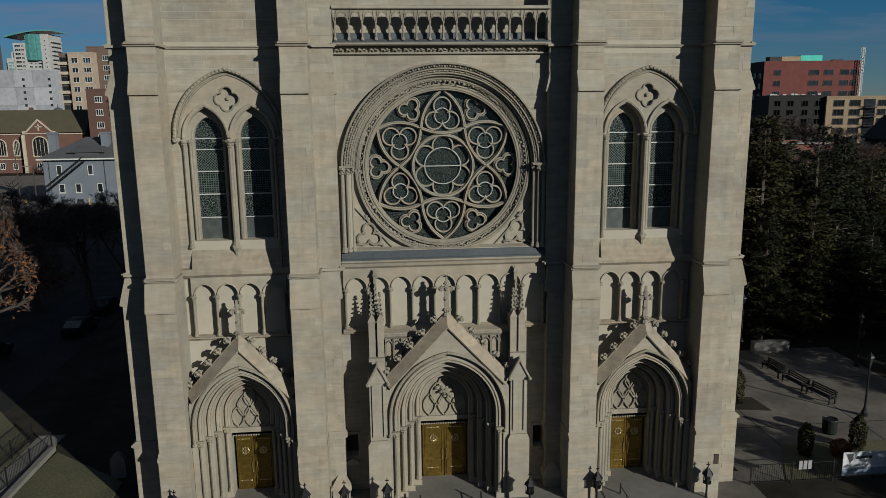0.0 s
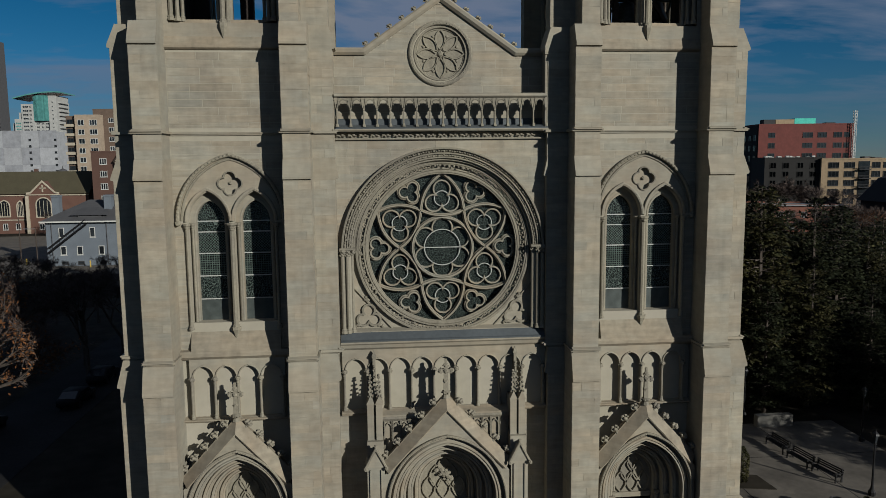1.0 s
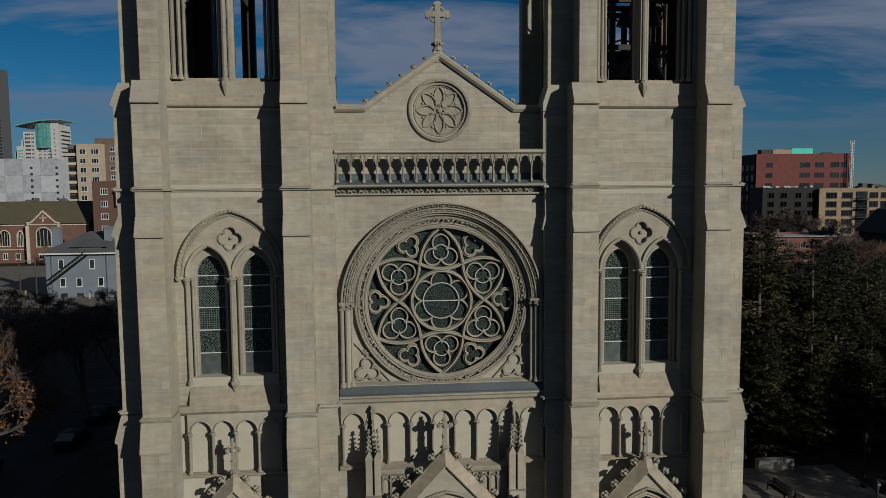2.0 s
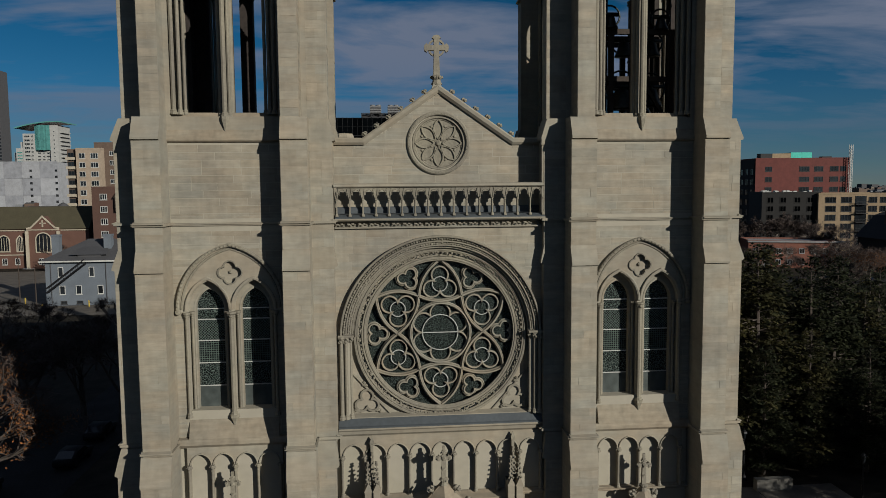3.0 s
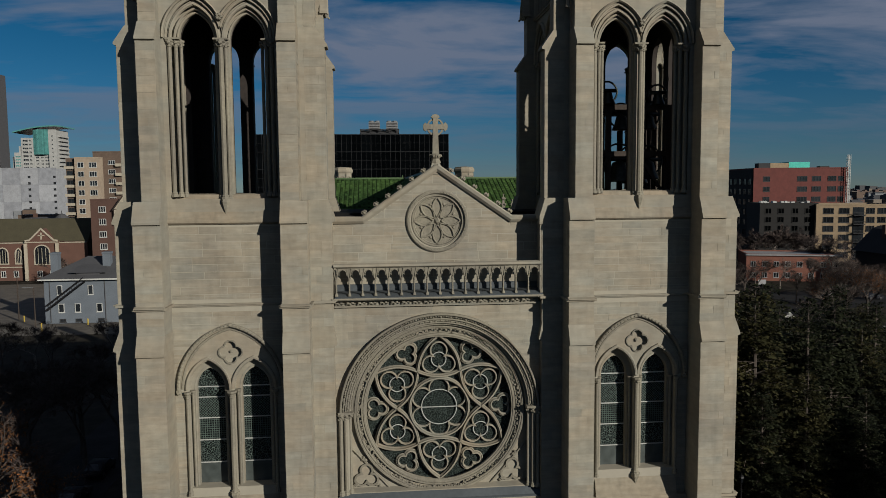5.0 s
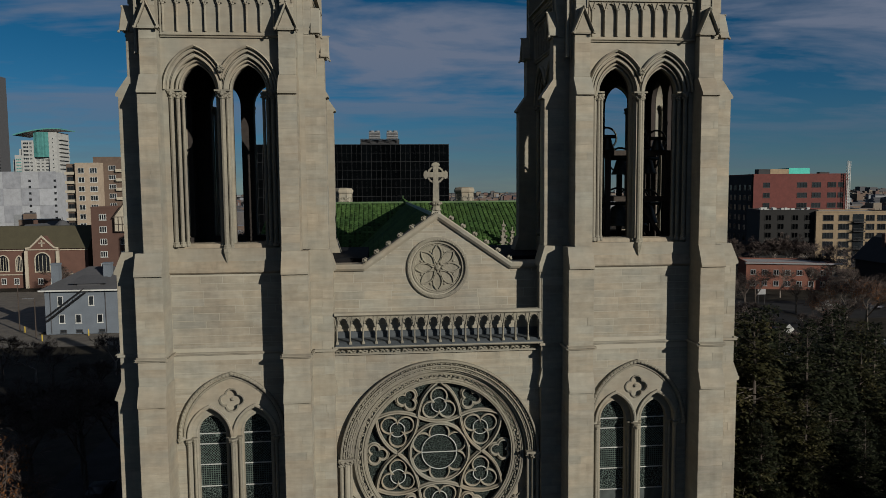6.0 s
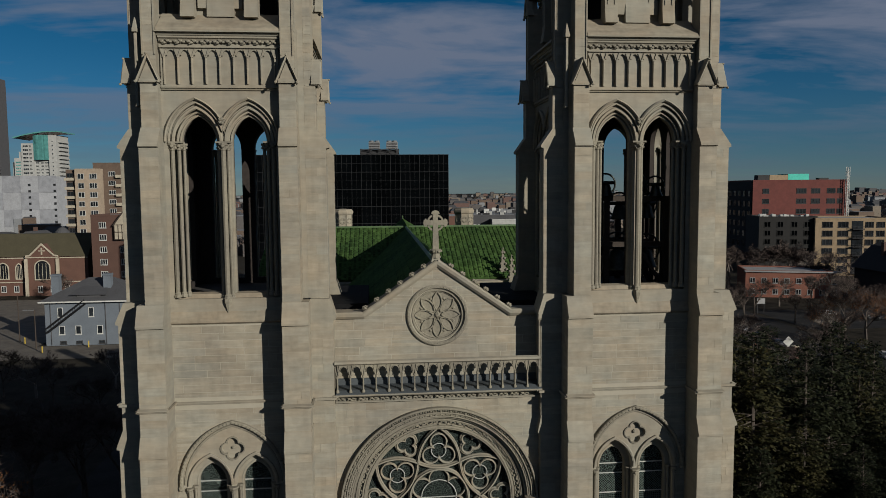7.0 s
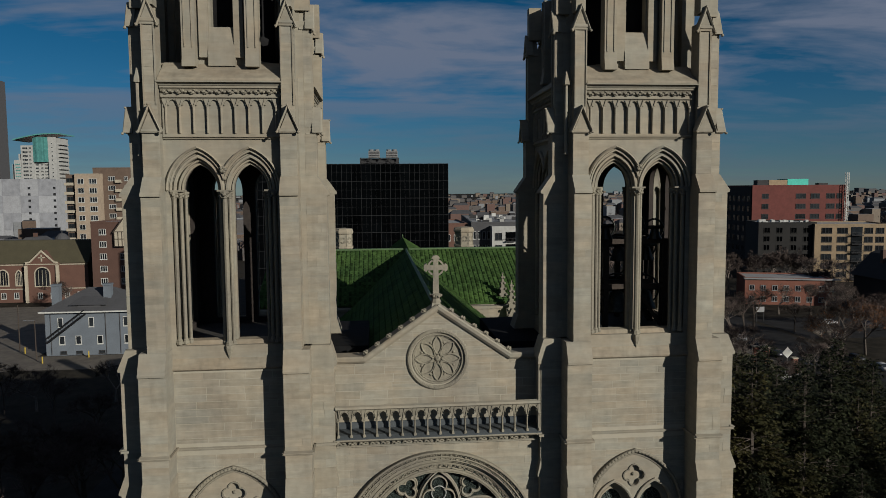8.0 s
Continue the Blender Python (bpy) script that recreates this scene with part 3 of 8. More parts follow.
# spandrel foils below the wheel
for s in (-1, 1):
    bm = BM()
    cx, cz = s * 3.72, 13.55
    lobes(bm, cx, cz, 3, 0.32, 0.30, math.pi / 2, NAVE_Y + 0.46, [(-0.05, 0), (-0.05, 0.12), (0.05, 0.12), (0.05, 0)])
    sweep(bm, bulge((s * 4.3, 15.2), (s * 2.3, 12.95), 0.0, 2) if s < 0 else bulge((s * 2.3, 12.95), (s * 4.3, 15.2), 0.0, 2), strip(0.07, 0.10, -0.22), NAVE_Y + 0.46)
    for dx, dz in ((0.5, -0.42), (-0.5, -0.42), (0.1, 0.85)):
        lump(bm, cx + s * dx, NAVE_Y + 0.40, cz + dz, 0.13, 1.4, 0.8, 0.8)
        lump(bm, cx + s * dx * 1.3, NAVE_Y + 0.40, cz + dz * 1.15, 0.09)
    part("spandrel_foil", bm, CARVED, rose)

# --- sill under the rose, lead-covered
bm = BM()
prism(bm, [[(0.1, 12.98), (-0.40, 12.86), (-0.70, 12.50), (-0.78, 12.46), (-0.78, 12.34), (-0.70, 12.26), (-0.66, 12.10), (-0.55, 12.0), (0.1, 12.0)]], -5.12, 5.12, "x")
P("rose_sill", bm, STONE)
bm = BM()
prism(bm, [[(-0.46, 12.84), (-0.72, 12.53), (-0.80, 12.485), (-0.80, 12.43), (-0.785, 12.43), (-0.785, 12.46), (-0.70, 12.50), (-0.44, 12.81)]], -5.10, 5.10, "x")
P("sill_flashing", bm, LEAD, "grey lead flashing on the sill")


def arcade(parent, x0, bays, w, z_base, z_cap, z_top, y, depth=0.22, r=0.06):
    """A blind arcade: recessed panel, shafts and round-pointed heads with a moulded rim."""
    x1 = x0 + bays * w
    bm = BM()
    holes = [opening(x0 + (i + 0.5) * w, w * 0.465, z_base, z_cap, w * 0.53, 7)[::-1] for i in range(bays)]
    prism(bm, [[(x0 - 0.1, z_base - 0.02), (x1 + 0.1, z_base - 0.02), (x1 + 0.1, z_top), (x0 - 0.1, z_top)]] + holes, y - depth, y - 0.004)
    for i in range(bays):
        sweep(bm, arch(x0 + (i + 0.5) * w, w * 0.46, z_cap, w * 0.53, 7), strip(0.06, 0.06), y - depth)
    part("arcade", bm, STONE, parent)
    for i in range(bays + 1):
        bm = BM()
        column(bm, x0 + i * w, y - depth - 0.07, z_base, z_cap + 0.03, r)
        for k in range(4):
            lump(bm, x0 + i * w + 0.09 * math.cos(k * 1.57), y - depth - 0.07 - 0.09 * abs(math.sin(k * 1.57)), z_cap - 0.08, 0.085)
        part("colonnette", bm, CARVED, parent)


arcade(CH, -4.98, 9, 1.107, 8.95, 10.98, 12.0, NAVE_Y + 0.06)
bm = BM()
string_course(bm, -5.15, 5.15, NAVE_Y - 0.14, 8.68, 0.28, 0.2)
P("string_course", bm, SLOPE)

# --- cornice, walkway and balustrade above the rose
bm = BM()
prism(bm, [[(NAVE_Y + 0.3, 22.24), (NAVE_Y - 0.10, 22.24), (NAVE_Y - 0.16, 22.27), (NAVE_Y - 0.16, 22.32), (NAVE_Y - 0.06, 22.35), (NAVE_Y - 0.03, 22.46), (NAVE_Y - 0.12, 22.56), (NAVE_Y - 0.24, 22.58), (NAVE_Y - 0.24, 22.62),
                (NAVE_Y - 0.44, 22.64), (NAVE_Y - 0.50, 22.70), (NAVE_Y - 0.50, 22.76), (GABLE_Y + 0.3, 22.86), (GABLE_Y + 0.3, 22.24)]], -5.12, 5.12, "x")
P("cornice", bm, STONE)
bm = BM()
prism(bm, [[(-0.955, 22.765), (-0.955, 22.80), (-0.72, 22.93), (0.12, 22.98), (0.12, 23.26), (0.19, 23.30), (0.19, 22.86)]], -5.08, 5.08, "x")
P("walkway_lead", bm, LEAD, "lead-covered walkway behind the balusters")
bm = BM()
for i in range(19):
    x = -4.86 + i * 9.72 / 18
    for dx, dz, r, k in ((-0.15, 0.02, 0.085, 1.2), (-0.04, -0.03, 0.075, 0.9), (0.06, 0.035, 0.08, 1.0), (0.16, -0.015, 0.06, 1.1), (-0.2, -0.055, 0.045, 1.0)):
        lump(bm, x + dx, NAVE_Y - 0.13 - 0.03 * math.sin(i * 1.7 + dx * 9), 22.455 + dz, r, k, 0.8, 0.8)
tagged(P("leaf_frieze", bm, CARVED, "frieze of carved leaves in a hollow"), kind="stuff")
balus = new("balustrade")
balus.parent = CH
bm = BM()
prism(bm, [[(-0.64, 24.24), (-0.92, 24.24), (-0.98, 24.29), (-0.96, 24.39), (-0.80, 24.44), (-0.64, 24.39)]], -5.12, 5.02, "x")
part("handrail", bm, STONE, balus)
BW = 10.0 / 16


def trefoil_head(cx, hw, zs, rise):
    """A cusped head: two side foils and a broad pointed top foil, from the left springing to the right."""
    shape = ((-1.0, 0.0), (-0.98, 0.22), (-0.88, 0.38), (-0.74, 0.42), (-0.62, 0.36), (-0.66, 0.52), (-0.58, 0.70), (-0.40, 0.86), (-0.18, 0.95))
    left = [(cx + hw * a, zs + rise * b) for a, b in shape]
    return left + [(cx, zs + rise)] + [(2 * cx - x, z) for x, z in left[::-1]]


for i in range(16):
    bm = BM()
    c = -5.0 + (i + 0.5) * BW
    head = trefoil_head(c, BW * 0.45, 23.74, 0.40)
    prism(bm, [[(c - BW / 2, 23.7), (c - BW * 0.45, 23.7)] + head + [(c + BW * 0.45, 23.7), (c + BW / 2, 23.7), (c + BW / 2, 24.25), (c - BW / 2, 24.25)]], -0.84, -0.72)
    sweep(bm, head, roll(0.02, 0, 0.01, 4), -0.84)
    part("baluster_tracery", bm, CARVED, balus)
for i in range(17):
    bm = BM()
    x = -5.0 + i * BW
    lathe(bm, x, -0.86, [(0.09, 22.86), (0.08, 22.95), (0.042, 23.02), (0.038, 23.60), (0.065, 23.64), (0.05, 23.67), (0.08, 23.73)], 6)
    box(bm, x - 0.034, x + 0.034, -0.86, -0.70, 22.9, 23.72)
    for q in (-1, 1):
        prism(bm, [[(x + q * 0.01, 23.70), (x + q * 0.05, 23.70), (x + q * 0.13, 24.14), (x + q * 0.09, 24.2)]], -0.875, -0.80)
    part("baluster", bm, CARVED, balus)
bm = BM()
lathe(bm, 4.98, -0.82, [(0.10, 22.7), (0.085, 22.9), (0.075, 26.2), (0.14, 26.24), (0.14, 26.32), (0.02, 26.75)], 6)
part("end_shaft", bm, STONE, balus, "slender capped end shaft")

# --- gable
apex, shoulder, gz0 = 29.12, 26.55, 22.5
ROSETTE_Z = 26.40
gable_out = [(-6.2, gz0), (6.2, gz0), (6.2, shoulder), (3.72, shoulder), (0, apex), (-3.72, shoulder), (-6.2, shoulder)]
bm = BM()
prism(bm, [gable_out, ring(0, ROSETTE_Z, 1.26, 40)[::-1]], GABLE_Y, GABLE_Y + 0.8)
gable_wall = P("gable_wall", bm, JOINT, "coursed stone gable over the balustrade")
gvoid = [ring(0, ROSETTE_Z, 1.47, 32), [(0, apex - 0.15), (-3.6, shoulder - 0.1), (-3.75, shoulder - 0.1), (-6, shoulder + 0.05), (-6, 31), (6, 31), (6, shoulder + 0.05), (3.75, shoulder - 0.1), (3.6, shoulder - 0.1)]]
loose_blocks(gable_wall, courses(-5.3, 5.3, 22.75, apex, gvoid, 5, 0.43, (1.1, 2.4), 0.03), GABLE_Y)
bm = BM()
for s in (-1, 1):
    pth = [(-6.2, shoulder), (-3.72, shoulder), (0.0, apex)] if s < 0 else [(0.0, apex), (3.72, shoulder), (6.2, shoulder)]
    sweep(bm, pth, [(-0.24, 0), (-0.24, 0.10), (-0.12, 0.20), (0.03, 0.22), (0.10, 0.16), (0.10, -0.85), (-0.02, -0.85)], GABLE_Y)
lathe(bm, -0.05, GABLE_Y + 0.2, [(0.34, 28.7), (0.34, 29.1), (0.24, 29.36)], 4, math.pi / 4)
P("gable_coping", bm, STONE)
for s in (-1, 1):
    for i in range(6):
        t = 0.05 + 0.158 * i
        bm = BM()
        crocket(bm, s * 3.72 * (1 - t), GABLE_Y - 0.05, shoulder + (apex - shoulder) * t - 0.03, 0.27, s)
        P("crocket", bm, CARVED)
bm = BM()
sweep(bm, ring(0, ROSETTE_Z, 1.44, 48), [(-0.10, 0), (-0.12, 0.08), (-0.06, 0.13), (0.05, 0.13), (0.09, 0.08), (0.08, 0)], GABLE_Y, True)
sweep(bm, ring(0, ROSETTE_Z, 1.26, 48), roll(0.06), GABLE_Y + 0.02, True)
prism(bm, [ring(0, ROSETTE_Z, 1.29, 40)], GABLE_Y + 0.10, GABLE_Y + 0.5)
for k in range(8):
    a = k * math.pi / 4 + math.pi / 2
    p0, p1 = polar(0.20, a, 0, ROSETTE_Z), polar(1.16, a, 0, ROSETTE_Z)
    sweep(bm, bulge(p0, p1, 0.24), [(-0.05, 0), (-0.025, 0.075), (0.025, 0.075), (0.05, 0)], GABLE_Y + 0.10)
    sweep(bm, bulge(p1, p0, 0.24), [(-0.05, 0), (-0.025, 0.075), (0.025, 0.075), (0.05, 0)], GABLE_Y + 0.10)
lump(bm, 0, GABLE_Y + 0.08, ROSETTE_Z, 0.17, 1, 0.6, 1)
sweep(bm, ring(0, ROSETTE_Z, 1.17, 48), roll(0.04), GABLE_Y + 0.09, True)
for k in range(8):
    a = (k + 0.5) * math.pi / 4 + math.pi / 2
    q0 = polar(0.88, a, 0, ROSETTE_Z)
    lump(bm, q0[0], GABLE_Y + 0.09, q0[1], 0.085, 1, 0.7, 1)
for k in range(56):
    a = 2 * math.pi * k / 56
    lump(bm, 1.44 * math.cos(a), GABLE_Y - 0.12, ROSETTE_Z + 1.44 * math.sin(a), 0.035)
P("blind_rosette", bm, CARVED, "carved eight-petal blind rosette")


def stone_cross(parent, x, y, z, h, ringed=True, name="cross"):
    """A finial cross with flared arms, a ring and a leafy knop."""
    w = h * (0.052 if ringed else 0.05)
    bm = BM()
    zc = z + h * 0.70
    a = h * (0.24 if ringed else 0.155)
    f = w * 1.75
    out = [(-w * 1.25, z + h * 0.16), (w * 1.25, z + h * 0.16), (w, zc - w), (a * 0.72, zc - w), (a * 0.80, zc - f), (a, zc - w * 1.1), (a * 1.04, zc), (a, zc + w * 1.1), (a * 0.80, zc + f), (a * 0.72, zc + w), (w, zc + w), (w, zc + a * 0.72),
           (f, zc + a * 0.80), (w * 1.1, zc + a), (0, zc + a * 1.06)]
    full = out + [(-p, q) for p, q in out[-2:1:-1]]
    prism(bm, [[(x + p, q) for p, q in full]], y - w * 0.9, y + w * 0.9)
    if ringed:
        sweep(bm, ring(x, zc, a * 0.66, 20), [(-w * 0.35, -w * 0.6), (-w * 0.35, w * 0.6), (w * 0.35, w * 0.6), (w * 0.35, -w * 0.6)], y, True)
    lathe(bm, x, y, [(w * 2.2, z - 0.05), (w * 1.5, z + h * 0.06), (w * 1.9, z + h * 0.09), (w * 2.4, z + h * 0.14), (w * 1.2, z + h * 0.17)], 8)
    for k in range(6):
        lump(bm, x + w * 2.0 * math.cos(k * 1.05), y + w * 2.0 * math.sin(k * 1.05), z + h * 0.12, w * 0.7)
    if not ringed:
        box(bm, x - w * 0.6, x + w * 0.6, y - w * 0.6, y + w * 0.6, zc + a, z + h * 1.02)
        lump(bm, x, y, z + h * 0.42, w * 1.8, 1, 1, 0.6)
        for dx, dz in ((-a, 0), (a, 0), (0, a)):
            lump(bm, x + dx, y, zc + dz, w * 1.5)
        lump(bm, x, y - w * 0.6, zc, w * 1.5)
    return part(name, bm, CARVED, parent, "carved stone cross")


stone_cross(CH, -0.05, GABLE_Y + 0.2, 29.32, 2.45)


# ---------- portals ----------
def portal(cx, hw, door_hw, zs, rise, g_apex, g_base, y_front, y_door, cross_h, name):
    pt = thing(name, "deep pointed stone portal with closed bronze doors under a crocketed gable", "portal", group="church portals")
    n = 4
    step = (hw - door_hw - 0.12) / n
    dep = (y_door - 0.25 - y_front) / n
    st = 0.8
    sp = zs + st
    ratio = (rise - st) / hw

    def stilted(h, r, c=14):
        """An arch on short straight stilts above the capitals."""
        return [(cx - h, zs)] + arch(cx, h, sp, r, c) + [(cx + h, zs)]

    # gable front with the arch cut through it
    hole = opening(cx, hw - 0.04, GZ + 0.5, sp, rise - st - 0.05, 14)
    bm = BM()
    out = [(cx - hw - 0.22, GZ + 0.5), (cx + hw + 0.22, GZ + 0.5), (cx + hw + 0.22, g_base - 0.42), (cx, g_apex - 0.42), (cx - hw - 0.22, g_base - 0.42)]
    u_shape = [out[0]] + [hole[0]] + hole[1:-1] + [hole[-1]] + [out[1], out[2], out[3], out[4]]
    prism(bm, [u_shape], y_front, NAVE_Y if abs(cx) < 1 else -0.75)
    part("gable_front", bm, STONE, pt)
    # stepped orders of the arch
    for k in range(n):
        h0, h1 = hw - 0.02 - k * step, hw - (k + 1) * step
        y0 = y_front + 0.18 + k * dep
        o, i = opening(cx, h0 + 0.06, GZ + 0.5, sp, (h0 + 0.06) * ratio, 14), opening(cx, h1, GZ + 0.5, sp, h1 * ratio, 14)
        bm = BM()
        prism(bm, [o + i[::-1]], y0, y_door + 0.3)
        sweep(bm, stilted(h1 + step * 0.45, (h1 + step * 0.45) * ratio), roll(step * 0.26, 0, step * 0.1), y0)
        sweep(bm, stilted(h1 + 0.03, (h1 + 0.03) * ratio), roll(step * 0.17, 0, 0.02), y0)
        part("arch_order", bm, STONE, pt)
        for s in (-1, 1):
            bm = BM()
            column(bm, cx + s * (h1 + step * 0.45), y0 - step * 0.25, GZ + 0.75, zs + 0.02, step * 0.27, 8)
            for q in range(5):
                lump(bm, cx + s * (h1 + step * 0.45) + 0.12 * math.cos(q * 1.3), y0 - step * 0.3 - 0.08 * (q % 2), zs - 0.22 + 0.03 * q, 0.07)
            box(bm, cx + s * (h1 + step * 0.45) - step * 0.5, cx + s * (h1 + step * 0.45) + step * 0.5, y0 - step * 0.7, y0 + 0.05, zs - 0.02, zs + 0.09)
            part("shaft", bm, CARVED, pt)
            bm = BM()
            box(bm, cx + s * (h1 + step * 0.5) - step * 0.52, cx + s * (h1 + step * 0.5) + step * 0.52, y0 - step * 0.72, y0 + 0.1, GZ + 0.48, GZ + 0.80)
            part("plinth", bm, STONE, pt)
    # hood mould with small leaves
    bm = BM()
    sweep(bm, stilted(hw + 0.06, rise - st + 0.08, 16), strip(0.11, 0.16), y_front)
    pts = arch(cx, hw + 0.05, sp, rise - st + 0.07, 34)
    for (xa, za) in pts:
        lump(bm, xa, y_front - 0.14, za, 0.05)
    for s in (-1, 1):
        lump(bm, cx + s * (hw + 0.06), y_front - 0.1, zs - 0.05, 0.14, 1, 1, 0.9)
    part("hood_mould", bm, CARVED, pt)
    # sloping copings, crockets and cross
    bm = BM()
    gb = cx - hw - 0.22
    sweep(bm, [(gb - 0.05, g_base - 0.06), (cx, g_apex), (2 * cx - gb + 0.05, g_base - 0.06)], [(-0.40, -0.5), (-0.40, 0.10), (-0.34, 0.14), (0.10, -0.28), (0.14, -0.30), (0.14, -0.55)], y_front)
    part("gable_coping", bm, SLOPE, pt)
    ln = g_apex - g_base
    cnt = 5
    for s in (-1, 1):
        for i in range(cnt):
            t = 0.05 + i * 0.78 / (cnt - 1)
            bm = BM()
            crocket(bm, cx + s * (hw + 0.22) * (1 - t), y_front + 0.34, g_base + ln * t + 0.06, 0.38, s)
            part("crocket", bm, CARVED, pt)
    stone_cross(pt, cx, y_front + 0.3, g_apex + 0.05, cross_h, False)
    # tympanum, lintel and door
    th = door_hw + 0.1
    lz = 3.2
    bm = BM()
    prism(bm, [opening(cx, th + 0.1, lz, sp, (th + 0.1) * ratio, 10)], y_door - 0.24, y_door + 0.25)
    tz = sp + th * ratio - lz - 0.45
    for c, z0, z1 in ((-0.62, 0.02, 0.52), (0.0, 0.02, 0.52), (0.62, 0.02, 0.52), (-0.31, 0.26, 0.78), (0.31, 0.26, 0.78), (0.0, 0.5, 0.97)):
        b0, b1 = (cx + c * th, lz + 0.45 + z0 * tz), (cx + c * th, lz + 0.45 + z1 * tz)
        for kk in (0.27, -0.27):
            tb = BM()
            sweep(tb, bulge(b0, b1, kk, 6), [(-0.05, 0), (-0.03, 0.11), (0.03, 0.11), (0.05, 0)], y_door - 0.24)
            part("tympanum_tracery", tb, CARVED, pt)
    sweep(bm, stilted(th - 0.02, th * ratio, 10), roll(0.06, 0, 0.03), y_door - 0.24)
    part("tympanum", bm, CARVED, pt)
    bm = BM()
    box(bm, cx - th - 0.14, cx + th + 0.14, y_door - 0.34, y_door + 0.2, lz + 0.19, lz + 0.45)
    box(bm, cx - th - 0.10, cx + th + 0.10, y_door - 0.24, y_door + 0.2, lz - 0.02, lz + 0.19)
    for i in range(int(th * 16)):
        x = cx - th + (i + 0.5) * 2 * th / int(th * 16)
        lump(bm, x, y_door - 0.25, lz - 0.01, 0.055)
    part("lintel", bm, STONE, pt)
    for s in (-1, 1):
        bm = BM()
        a, b = sorted((cx + s * 0.02, cx + s * door_hw))
        box(bm, a, b, y_door, y_door + 0.08, 0.0, lz)
        leaf = part("door_leaf", bm, BRONZE, pt, "closed gilded bronze door leaf")
        bm = BM()
        m = (a + b) / 2
        w = b - a
        for z0, z1 in ((0.15, 0.95), (1.1, 1.9), (2.05, 3.0)):
            sweep(bm, [(a + w * 0.1, z0), (a + w * 0.1, z1), (b - w * 0.1, z1), (b - w * 0.1, z0)], roll(0.025, 0, 0.01, 4), y_door, True)
        part("door_panel", bm, BRONZE, leaf)
        bm = BM()
        for z in (2.2,):
            for q in range(8):
                lump(bm, m + 0.17 * math.cos(q * 0.785), y_door - 0.02, z + 0.17 * math.sin(q * 0.785), 0.075, 1, 0.4, 1)
            lump(bm, m, y_door - 0.03, z, 0.10, 1, 0.5, 1)
        part("rosette", bm, BRONZE_LIGHT, leaf, "pierced brass ornament")
        for z in (0.5, 2.85):
            bm = BM()
            for q in range(4):
                lump(bm, m + s * (0.30 - 0.17 * q), y_door - 0.015, z, 0.06, 1.6, 0.4, 0.7)
            part("hinge_strap", bm, BRONZE_LIGHT, leaf)
        bm = BM()
        sweep(bm, [(cx + s * 0.10, 1.0), (cx + s * 0.13, 1.1), (cx + s * 0.13, 1.5), (cx + s * 0.10, 1.6)], roll(0.022, 0, 0.06, 5), y_door)
        part("pull_handle", bm, BRONZE_LIGHT, leaf, "brass pull handle")
    return pt


pc = portal(-0.05, 2.85, 1.16, 3.8, 4.08, 9.78, 6.5, -2.0, 0.50, 1.85, "centre_portal")
pl = portal(-10.1, 2.32, 0.92, 3.8, 3.78, 9.02, 6.25, -2.0, 0.22, 1.8, "side_portal")
pr = portal(9.98, 2.32, 0.92, 3.8, 3.78, 9.02, 6.25, -2.0, 0.22, 1.8, "side_portal")
bm = BM()
rc = random.Random(4)
for i in range(26):
    a, q = rc.uniform(0, 6.28), rc.random()
    lump(bm, -0.05 + 0.5 * q * math.cos(a), 0.14 - 0.12 * rc.random(), 5.05 + 0.42 * q * math.sin(a), rc.uniform(0.07, 0.13), 1.2, 0.8, 1.0)
part("leaf_carving", bm, CARVED, pc, "bold weathered leaf carving")
# gabled block behind the centre portal with blind tracery, and its pinnacled piers
bm = BM()
va = [p for p in arch(0, 2.8, 3.8, 4.05, 14) if p[1] > 5.2]
prism(bm, [[(-3.1, 5.0), (va[0][0], 5.0)] + va + [(va[-1][0], 5.0), (3.1, 5.0), (3.1, 8.72), (-3.1, 8.72)]], -1.0, NAVE_Y)
prism(bm, [[(NAVE_Y, 8.95), (-1.12, 8.78), (-1.12, 8.66), (NAVE_Y, 8.66)]], -3.2, 3.2, "x")
part("porch_block", bm, STONE, pc)
for s in (-1, 1):
    bm = BM()
    prism(bm, [[(-1.07, 8.45), (-1.0, 8.45), (-1.0, 8.70), (-1.14, 8.70), (-1.16, 8.6)]], min(s * 1.2, s * 3.15), max(s * 1.2, s * 3.15), "x")
    for i in range(4):
        x = s * (1.62 + i * 0.42)
        for dx in (-0.19, 0.19):
            box(bm, x + dx - 0.03, x + dx + 0.03, -1.11, -1.0, 6.4, 8.5)
        sweep(bm, arch(x, 0.16, 8.1, 0.26, 4), strip(0.05, 0.09), -1.0)
    tagged(part("blind_tracery", bm, CARVED, pc), kind="stuff")


def crocketed_spirelet(bm, x, y, z0, z1, w):
    """A small square pinnacle with leaves up its edges."""
    h = z1 - z0
    lathe(bm, x, y, [(w * 0.72, z0), (w * 0.80, z0 + 0.04), (w * 0.55, z0 + 0.1), (w * 0.1, z1 - h * 0.1), (w * 0.02, z1)], 4, math.pi / 4)
    for i in range(5):
        t = 0.15 + i * 0.17
        r = w * 0.6 * (1 - t)
        for sx, sy in ((-1, -1), (1, -1), (-1, 1), (1, 1)):
            lump(bm, x + sx * (r + 0.02) * 0.8, y + sy * (r + 0.02) * 0.8, z0 + 0.08 + h * t, 0.055 if w < 0.5 else 0.13)
    lump(bm, x, y, z1 - 0.03, 0.075)


